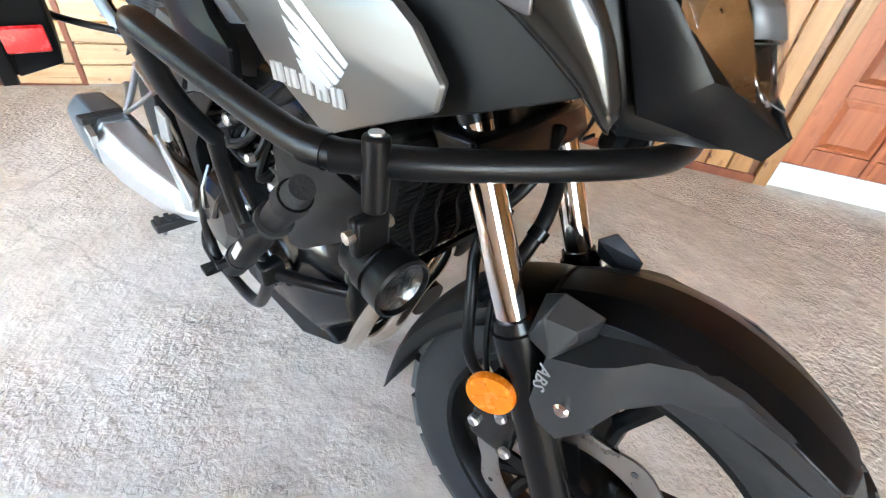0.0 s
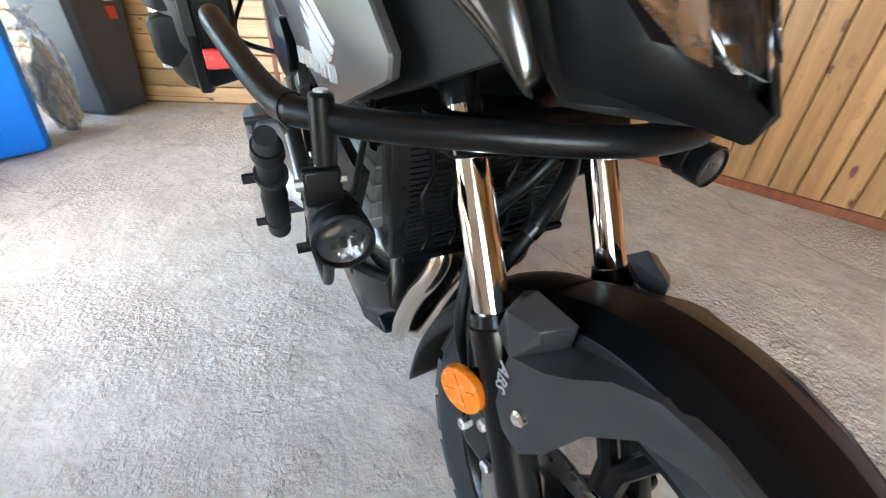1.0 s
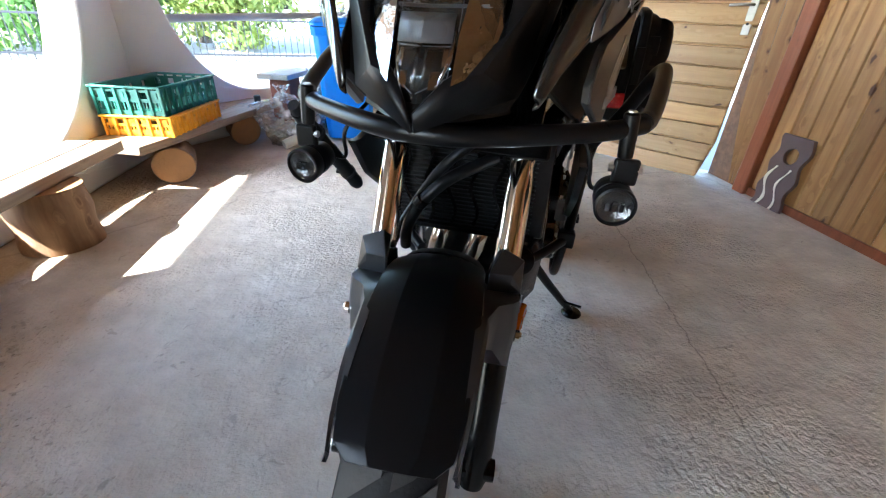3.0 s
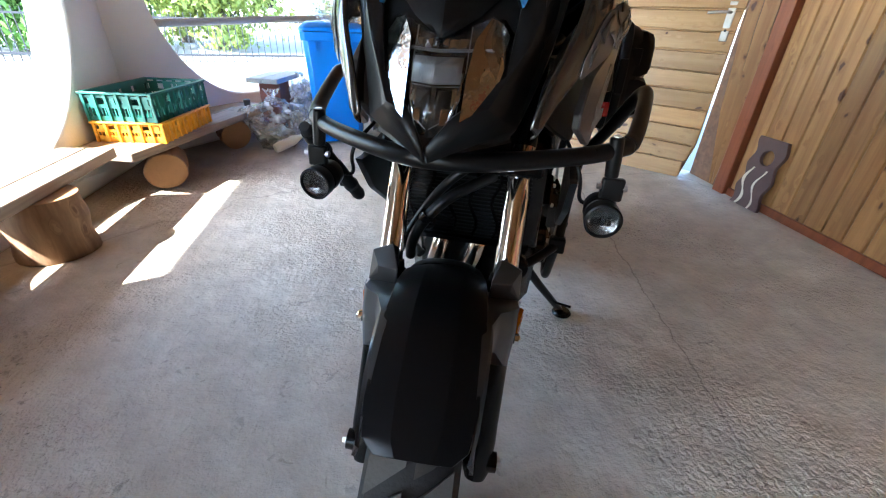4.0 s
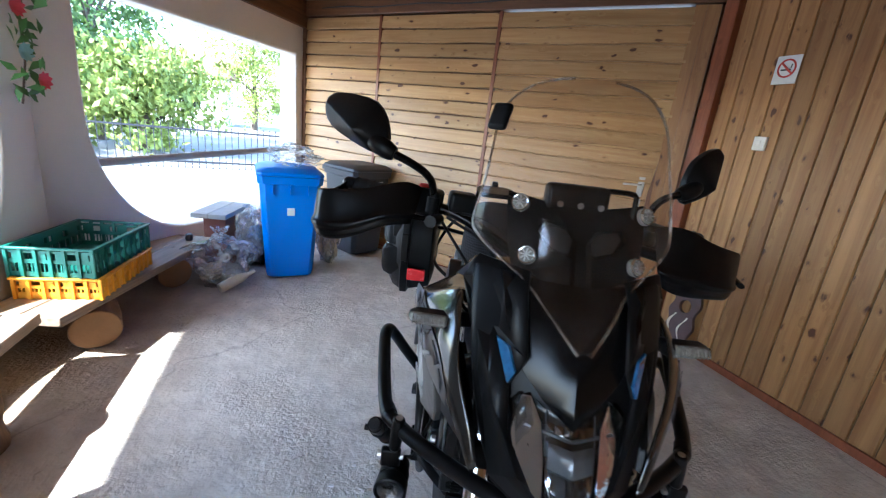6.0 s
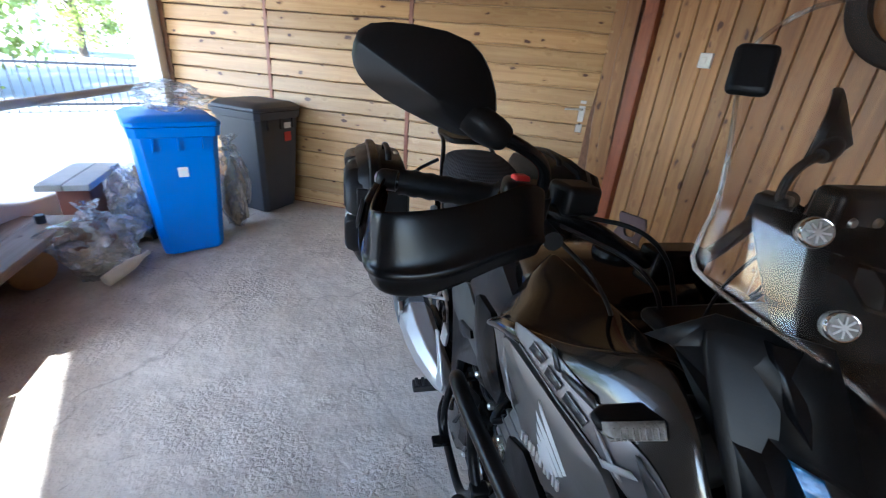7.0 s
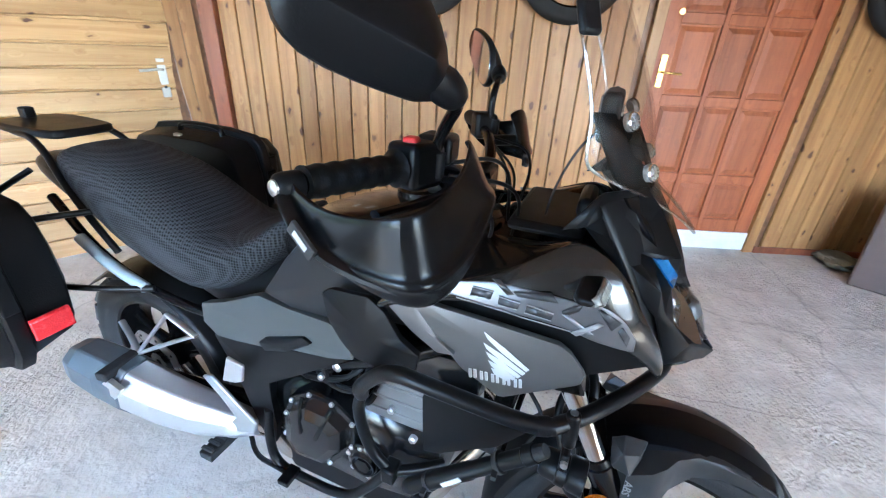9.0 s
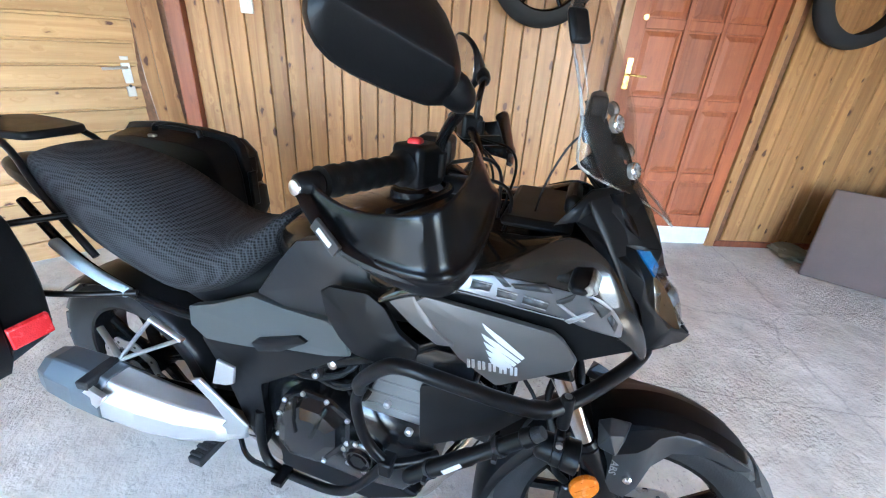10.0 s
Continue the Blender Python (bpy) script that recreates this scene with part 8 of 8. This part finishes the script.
# exhaust
exh = new("exhaust")
exh.parent = bike
for x, mid, low in ((-0.050, (-0.085, 0.405, 0.410), (-0.097, 0.440, 0.312)), (0.030, (-0.008, 0.375, 0.440), (-0.052, 0.405, 0.318))):
    bm = bmesh.new()
    tube(bm, rounded([(x, 0.40, 0.585), (x, 0.345, 0.545), (0.6 * x + 0.4 * mid[0], 0.352, 0.495), mid, low, (low[0] + 0.012, 0.49, 0.235), (-0.05, 0.60, 0.195), (-0.05, 0.80, 0.190)], 3), 0.0185, 18)
    part("header_pipe", bm, M_PIPE, exh, "polished steel header pipe")
bm = bmesh.new()
tube(bm, rounded([(-0.05, 0.78, 0.195), (-0.11, 0.88, 0.22), (-0.14, 0.91, 0.33), (-0.160, 0.945, 0.378)], 2), 0.022, 16)
part("link_pipe", bm, M_PIPE, exh)
def facet_ring(y, x, c, w, h, lean=0.0):
    """Eight-sided muffler section leaning back towards its top."""
    return [(x + w * u, y + lean * v * h, c + h * v) for u, v in ((-1, -0.35), (-0.55, -1), (0.5, -1), (1, -0.4), (1, 0.45), (0.5, 1), (-0.45, 1), (-1, 0.5))]


bm = bmesh.new()
loft(bm, [facet_ring(*q) for q in ((0.925, -0.165, 0.375, 0.022, 0.028, 0), (0.98, -0.182, 0.378, 0.038, 0.042, 0), (1.07, -0.205, 0.390, 0.050, 0.060, -0.1), (1.17, -0.222, 0.404, 0.056, 0.072, -0.2), (1.27, -0.234, 0.426, 0.058, 0.076, -0.2))])
part("muffler", bm, M_MUFFLER, exh, "brushed silver faceted muffler", angle=12, bevel=0.004)
bm = bmesh.new()
loft(bm, [facet_ring(*q) for q in ((1.262, -0.234, 0.425, 0.061, 0.079, -0.2), (1.34, -0.241, 0.443, 0.061, 0.078, -0.2), (1.42, -0.248, 0.460, 0.056, 0.068, -0.2), (1.455, -0.250, 0.466, 0.046, 0.054, -0.2))])
part("muffler_cap", bm, M_MUFFCAP, exh, "dark bluish grey muffler end cap", angle=12, bevel=0.004)
bm = bmesh.new()
loft(bm, [[(x, 1.262, 0.436), (x, 1.310, 0.462), (x, 1.268, 0.500), (x, 1.222, 0.484)] for x in (-0.284, -0.2965)])
part("muffler_badge", bm, M_ALU, exh, "pale wedge-shaped muffler shield")
bm = bmesh.new()
tube(bm, [(-0.250, 1.45, 0.466), (-0.251, 1.475, 0.466)], 0.020, 16)
part("tip", bm, M_SATIN, exh)
# swingarm, hugger, pegs and brackets, side stand
bm = bmesh.new()
for sx in (-1, 1):
    tube(bm, rounded([(0.10 * sx, 0.90, 0.40), (0.125 * sx, 1.05, 0.37), (0.125 * sx, 1.46, 0.312)], 1), 0.026, 10, flat=1.4)
part("swingarm", bm, M_SATIN, bike, "black swingarm")
bm = bmesh.new()
rows = []
for d in (-40, -20, 0, 20, 40, 60, 78):
    a = radians(d)
    r = R_R + 0.02
    rows.append([(x, AX_R.y - (r - 0.02 * (x / 0.09) ** 2) * math.sin(a), AX_R.z + (r - 0.02 * (x / 0.09) ** 2) * math.cos(a)) for x in (-0.09, -0.07, -0.03, 0, 0.03, 0.07, 0.09)])
loft(bm, rows, False, False)
part("rear_hugger", bm, M_BLACK, bike, "matt black rear wheel hugger", thick=0.004)
for sx in (-1, 1):
    brk = new("foot_rest")
    brk.parent = bike
    bm = bmesh.new()
    for outline in (((1.038, 0.532), (1.008, 0.545), (0.945, 0.490), (0.885, 0.436), (0.900, 0.400), (0.960, 0.375), (1.015, 0.345), (1.024, 0.372), (0.975, 0.402), (0.952, 0.428), (0.985, 0.475)), ((0.938, 0.628), (0.890, 0.619), (0.902, 0.568), (0.925, 0.556), (0.968, 0.546))):
        loft(bm, [[(sx * x, y, z) for y, z in outline] for x in (0.198, 0.207)])
    part("heel_plate", bm, M_MUFFLER, brk, "silver heel plate", bevel=0.003)
    bm = bmesh.new()
    tube(bm, [(sx * 0.17, 1.0, 0.345), (sx * 0.205, 1.008, 0.338)], 0.014, 10)
    part("peg_hinge", bm, M_ALU, brk)
    bm = bmesh.new()
    box(bm, (sx * 0.226 - 0.046, 0.988, 0.318), (sx * 0.226 + 0.046, 1.028, 0.340))
    for i in range(4):
        box(bm, (sx * 0.226 - 0.038 + 0.021 * i, 0.993, 0.340), (sx * 0.226 - 0.026 + 0.021 * i, 1.030, 0.346))
    part("peg", bm, M_RUBBER, brk, "black rubber foot peg", bevel=0.004)
    bm = bmesh.new()
    tube(bm, [(sx * 0.255, 1.01, 0.322), (sx * 0.255, 1.01, 0.300)], 0.006, 8)
    part("feeler", bm, M_STEEL, brk)
    prs = new("pillion_rest")
    prs.parent = bike
    bm = bmesh.new()
    for path in (((0.165, 1.093, 0.606), (0.180, 1.19, 0.555), (0.200, 1.279, 0.508)), ((0.165, 1.175, 0.644), (0.178, 1.235, 0.575), (0.200, 1.284, 0.508)), ((0.165, 1.085, 0.606), (0.165, 1.178, 0.646)), ((0.158, 1.40, 0.545), (0.175, 1.345, 0.520), (0.200, 1.284, 0.508))):
        tube(bm, rounded([(sx * x, y, z) for x, y, z in path], 1), 0.0085, 10, flat=0.6)
    part("bracket", bm, M_ALU, prs, "bright aluminium pillion bracket")
    bm = bmesh.new()
    box(bm, (-0.05, -0.017, -0.012), (0.05, 0.017, 0.012), Matrix.Translation((sx * 0.252, 1.286, 0.504)) @ Matrix.Rotation(radians(-8 * sx), 4, "Z"))
    part("pillion_peg", bm, M_RUBBER, prs, "black pillion peg", bevel=0.005)
bm = bmesh.new()
tube(bm, rounded([(-0.17, 0.96, 0.34), (-0.20, 0.92, 0.30), (-0.21, 0.84, 0.315), (-0.215, 0.80, 0.32)], 2), 0.007, 8)
box(bm, (-0.245, 0.775, 0.315), (-0.195, 0.805, 0.33))
part("brake_pedal", bm, M_SATIN, bike, bevel=0.002)
stand = new("side_stand")
stand.parent, stand["label"] = bike, "lowered black side stand"
bm = bmesh.new()
tube(bm, [(0.13, 0.76, 0.28), (0.20, 0.81, 0.17), (0.298, 0.895, 0.018)], [0.016, 0.014, 0.012], 12)
part("leg", bm, M_SATIN, stand)
bm = bmesh.new()
lathe(bm, [(0.0, 0.0), (0.034, 0.0), (0.036, 0.004), (0.03, 0.012), (0.0, 0.014)], Matrix.Translation((0.305, 0.90, 0.002)), 20)
part("foot", bm, M_SATIN, stand)
bm = bmesh.new()
tube(bm, [(0.265, 0.865, 0.07), (0.325, 0.84, 0.078)], 0.005, 8)
part("lug", bm, M_SATIN, stand)

# crash guard tubes
guard = new("crash_guard")
guard.parent, guard["label"] = bike, "black tubular crash guard"
RG = 0.0128
bm = bmesh.new()
tube(bm, rounded([(-0.255, 0.225, 0.812), (-0.20, 0.172, 0.808), (-0.06, 0.072, 0.811), (0, 0.062, 0.811), (0.06, 0.072, 0.811), (0.20, 0.172, 0.808), (0.255, 0.225, 0.812)], 3), RG, 16)
part("front_bar", bm, M_POWDER, guard)
for sx in (-1, 1):
    bm = bmesh.new()
    tube(bm, rounded([(sx * 0.252, 0.222, 0.812), (sx * 0.270, 0.255, 0.818), (sx * 0.300, 0.40, 0.858), (sx * 0.304, 0.44, 0.866), (sx * 0.298, 0.475, 0.850), (sx * 0.268, 0.540, 0.765), (sx * 0.225, 0.562, 0.70)], 2), RG, 16)
    part("upper_bar", bm, M_POWDER, guard)
    bm = bmesh.new()
    tube(bm, [(sx * 0.255, 0.228, 0.813), (sx * 0.263, 0.245, 0.815)], RG + 0.0015, 16)
    part("clamp_collar", bm, M_POWDER, guard)
    bm = bmesh.new()
    tube(bm, rounded([(sx * 0.205, 0.515, 0.488), (sx * 0.202, 0.575, 0.385), (sx * 0.20, 0.64, 0.305), (sx * 0.20, 0.78, 0.302), (sx * 0.20, 0.85, 0.315), (sx * 0.195, 0.864, 0.40), (sx * 0.178, 0.866, 0.47)], 3), 0.0115, 14)
    part("lower_bar", bm, M_POWDER, guard)
    bm = bmesh.new()
    tube(bm, rounded([(sx * 0.226, 0.562, 0.70), (sx * 0.222, 0.577, 0.655), (sx * 0.215, 0.561, 0.545), (sx * 0.208, 0.512, 0.486)], 3), 0.0115, 14)
    part("strut_bar", bm, M_POWDER, guard)
    bm = bmesh.new()
    tube(bm, rounded([(sx * 0.206, 0.512, 0.486), (sx * 0.17, 0.47, 0.47), (sx * 0.12, 0.43, 0.45)], 2), 0.0115, 12)
    part("stay_bar", bm, M_POWDER, guard)
    bm = bmesh.new()
    box(bm, (-0.02, -0.015, -0.02), (0.02, 0.015, 0.02), Matrix.Translation((sx * 0.206, 0.513, 0.487)))
    part("joint", bm, M_POWDER, guard, bevel=0.005)
    # fog lamp
    fog = thing("fog_lamp", BIKE_M, "round black auxiliary lamp clamped to crash guard", "fog lamp", "fog lamps")
    bm = bmesh.new()
    tube(bm, [(sx * 0.234, 0.198, 0.832), (sx * 0.236, 0.197, 0.80), (sx * 0.238, 0.196, 0.772)], [0.0105, 0.0110, 0.0100], 16)
    part("clamp", bm, M_POWDER, fog, bevel=0.003)
    bm = bmesh.new()
    lathe(bm, [(0.0, 0.0), (0.006, 0.0), (0.006, 0.002), (0, 0.002)], Matrix.Translation((sx * 0.234, 0.198, 0.832)), 8)
    part("clamp_bolt", bm, M_STEEL, fog)
    bm = bmesh.new()
    box(bm, (sx * 0.243 - 0.017, 0.190, 0.736), (sx * 0.243 + 0.017, 0.203, 0.772))
    part("bracket", bm, M_POWDER, fog, bevel=0.004)
    for dx in (-0.020, 0.018):
        bm = bmesh.new()
        lathe(bm, [(0.0, -0.004), (0.0055, -0.004), (0.0055, 0.003), (0.0, 0.004)], aim((sx * 0.243 + dx, 0.196, 0.758), (1 if dx > 0 else -1, 0, 0)), 8)
        part("bracket_bolt", bm, M_STEEL, fog)
    lm = aim((sx * 0.236, 0.165, 0.714), (0.05 * sx, -1, -0.05)) @ Matrix.Scale(0.77, 4)
    bm = bmesh.new()
    lathe(bm, [(0.0, -0.085), (0.024, -0.083), (0.03, -0.075), (0.031, -0.05), (0.034, -0.048), (0.034, -0.03), (0.031, -0.028), (0.0355, -0.022), (0.0365, 0.004), (0.033, 0.006), (0.0315, 0.001)], lm, 32)
    part("body", bm, M_BLACK, fog, "finned black lamp body")
    bm = bmesh.new()
    lathe(bm, [(0.031, 0.0), (0.022, -0.008), (0.0, -0.012)], lm, 28)
    refl = part("reflector", bm, M_FOGREF, fog, "faceted lamp reflector")
    bm = bmesh.new()
    for i in range(3):
        box(bm, (-0.016 + 0.012 * i, -0.010, -0.004), (-0.008 + 0.012 * i, 0.004, 0.0), lm)
    part("led", bm, M_LAMPDARK, refl)
    bm = bmesh.new()
    lathe(bm, [(0.032, 0.002), (0.02, 0.005), (0.0, 0.006)], lm, 28)
    part("lens", bm, M_LENS, fog).visible_shadow = False
    bm = bmesh.new()
    tube(bm, rounded([(sx * 0.234, 0.245, 0.712), (sx * 0.205, 0.26, 0.70), (sx * 0.20, 0.23, 0.76), (sx * 0.17, 0.28, 0.80)], 3), 0.0035, 8)
    part("wire", bm, M_BLACK, fog)

# bicycle pump strapped under the guard
pump = thing("hand_pump", BIKE_M, "black hand pump strapped along the crash guard", "pump")
p0, p1 = Vector((-0.280, 0.438, 0.583)), Vector((-0.280, 0.236, 0.782))
bm = bmesh.new()
f = lambda k: p0.lerp(p1, k)
tube(bm, [f(0), f(0.05), f(0.06), f(0.55), f(0.56), f(0.93), f(0.94), f(1.0)], [0.013, 0.016, 0.015, 0.015, 0.0130, 0.0130, 0.0155, 0.014], 18)
part("barrel", bm, M_BLACK, pump)
bm = bmesh.new()
tube(bm, [f(1.0), f(1.06)], [0.012, 0.010], 14)
part("valve_head", bm, M_RUBBER, pump)
for k in (0.2, 0.75):
    bm = bmesh.new()
    tube(bm, [f(k), f(k + 0.03)], 0.0170, 18)
    box(bm, (-0.012, -0.004, -0.004), (0.012, 0.004, 0.004), Matrix.Translation(f(k) + Vector((-0.016, 0, 0))))
    part("strap", bm, M_RUBBER, pump)
bm = bmesh.new()
box(bm, (-0.0015, -0.022, -0.004), (0.0, 0.022, 0.004), Matrix.Translation(f(0.42) + Vector((-0.0152, 0, 0))) @ Matrix.Rotation(radians(-48), 4, "X"))
part("name_bar", bm, M_WHITEFILM, pump, "small white marking bar")
# horn low behind the radiator
bm = bmesh.new()
lathe(bm, [(0.0, 0.0), (0.03, 0.0), (0.034, 0.006), (0.034, 0.02), (0.02, 0.03), (0.0, 0.03)], aim((0.11, 0.40, 0.480), (0, -1, 0.1)), 24)
part("horn", bm, M_SATIN, bike, "round black horn")

# ---- boards of the walls, one by one ----


def board_mesh(name, length, width, mat, axis, wave, seed, lap=0.0, gap=0.0015):
    """A board along x (axis 0) or z (axis 2), its face towards -y, with a wavy lower edge and a slight tilt for lapped boards."""
    rng = random.Random(seed)
    n = max(2, int(length / 0.12))
    ph, ph2 = rng.uniform(0, 6), rng.uniform(0, 6)
    bm = bmesh.new()
    lo_f, lo_b, hi_f, hi_b, ch_l, ch_h = [], [], [], [], [], []
    for i in range(n + 1):
        u = length * i / n
        w = wave * (math.sin(u * 5.1 + ph) + 0.6 * math.sin(u * 11.3 + ph2))
        def P(a, d):
            return bm.verts.new((u, d, a) if axis == 0 else (a, d, u))
        lo_f.append(P(0.007 + gap + w, -lap))
        lo_b.append(P(0.001 + gap + w, 0.02))
        hi_f.append(P(width - 0.006, 0.0))
        hi_b.append(P(width - 0.001, 0.02))
        ch_l.append(P(0.001 + gap + w, 0.007 - lap))
        ch_h.append(P(width - 0.001, 0.007))
    rows = [lo_b, ch_l, lo_f, hi_f, ch_h, hi_b]
    for a, b in zip(rows, rows[1:]):
        for i in range(n):
            bm.faces.new((a[i], a[i + 1], b[i + 1], b[i]))
    bmesh.ops.recalc_face_normals(bm, faces=bm.faces)
    me = bpy.data.meshes.new(name)
    bm.to_mesh(me)
    bm.free()
    me.materials.append(mat)
    return me


# upright boards of the long wall
PW = 0.111
uprights = [board_mesh("plank", CEIL, PW, M_PINE_V, 2, 0.0, 100 + i) for i in range(3)]
y, k = 1.872, 0
turn = Matrix.Rotation(radians(-90), 4, "Z")
above_door = board_mesh("plank", CEIL - DOOR_H - 0.07, PW, M_PINE_V, 2, 0.0, 130)
while y > -4.25:
    lo = y - PW
    over = lo < DOOR_Y1 + 0.07 and y > DOOR_Y0 - 0.07
    if over:
        me, z0 = above_door, DOOR_H + 0.07
    else:
        me, z0 = uprights[k % 3], 0.0
    o = new("plank", me)
    o.parent = wall_east
    o.matrix_local = Matrix.Translation((WALL_X, y, z0)) @ turn
    y, k = lo, k + 1

# lapped boards of the back wall and its door
BW = 0.119
spans = [(0.05, SEAM1 - 0.016, wall_back), (SEAM1 + 0.016, SEAM2 - 0.016, wall_back), (SEAM2 + 0.018, LEAF_END - 0.02, door_2)]
for s, (x0, x1, owner) in enumerate(spans):
    shapes = [board_mesh("board", x1 - x0, BW, M_PINE_H, 0, 0.0035, 200 + 10 * s + i, 0.014, 0.006) for i in range(4)]
    for r in range(19):
        z0 = r * BW + 0.002
        if owner == door_2:
            me = board_mesh("board", interp([(0.0, LEAF_END - 0.08), (0.25, LEAF_END - 0.030), (1.0, LEAF_END - 0.020), (1.5, LEAF_END + 0.020)], z0) - x0, BW, M_PINE_H, 0, 0.0035, 240 + r, 0.014, 0.006)
        else:
            me = shapes[(r * 7 + s) % 4]
        o = new("board", me)
        o.parent = owner
        o.location = (x0, 0.0, z0)
# leaning jamb boards between the door and the corner
for low, high in (((3.775, 3.790), (0.0, 0.068)), ((3.792, 3.80), (0.070, 0.150))):
    bm = bmesh.new()
    left = [(low[0], 0.02), (interp([(0, low[0]), (1, STRIP0 + high[0])], 0.62), 0.5), (STRIP0 + 0.010 + high[0], 1.0), (STRIP0 + high[0], 1.45), (STRIP0 + high[0], 2.27)]
    right = [(STRIP0 + high[1], 2.27), (STRIP0 + high[1], 1.45), (STRIP0 + 0.008 + high[1], 1.0), (max(STRIP0 + 0.03 + high[1], interp([(0, low[1]), (1, STRIP0 + high[1])], 0.55)), 0.5), (low[1], 0.02)]
    plate(bm, right + left, 0.02, Matrix(((1, 0, 0, 0), (0, 0, 1, -0.012), (0, 1, 0, 0), (0, 0, 0, 1))))
    part("jamb_board", bm, M_PINE_V, wall_back)
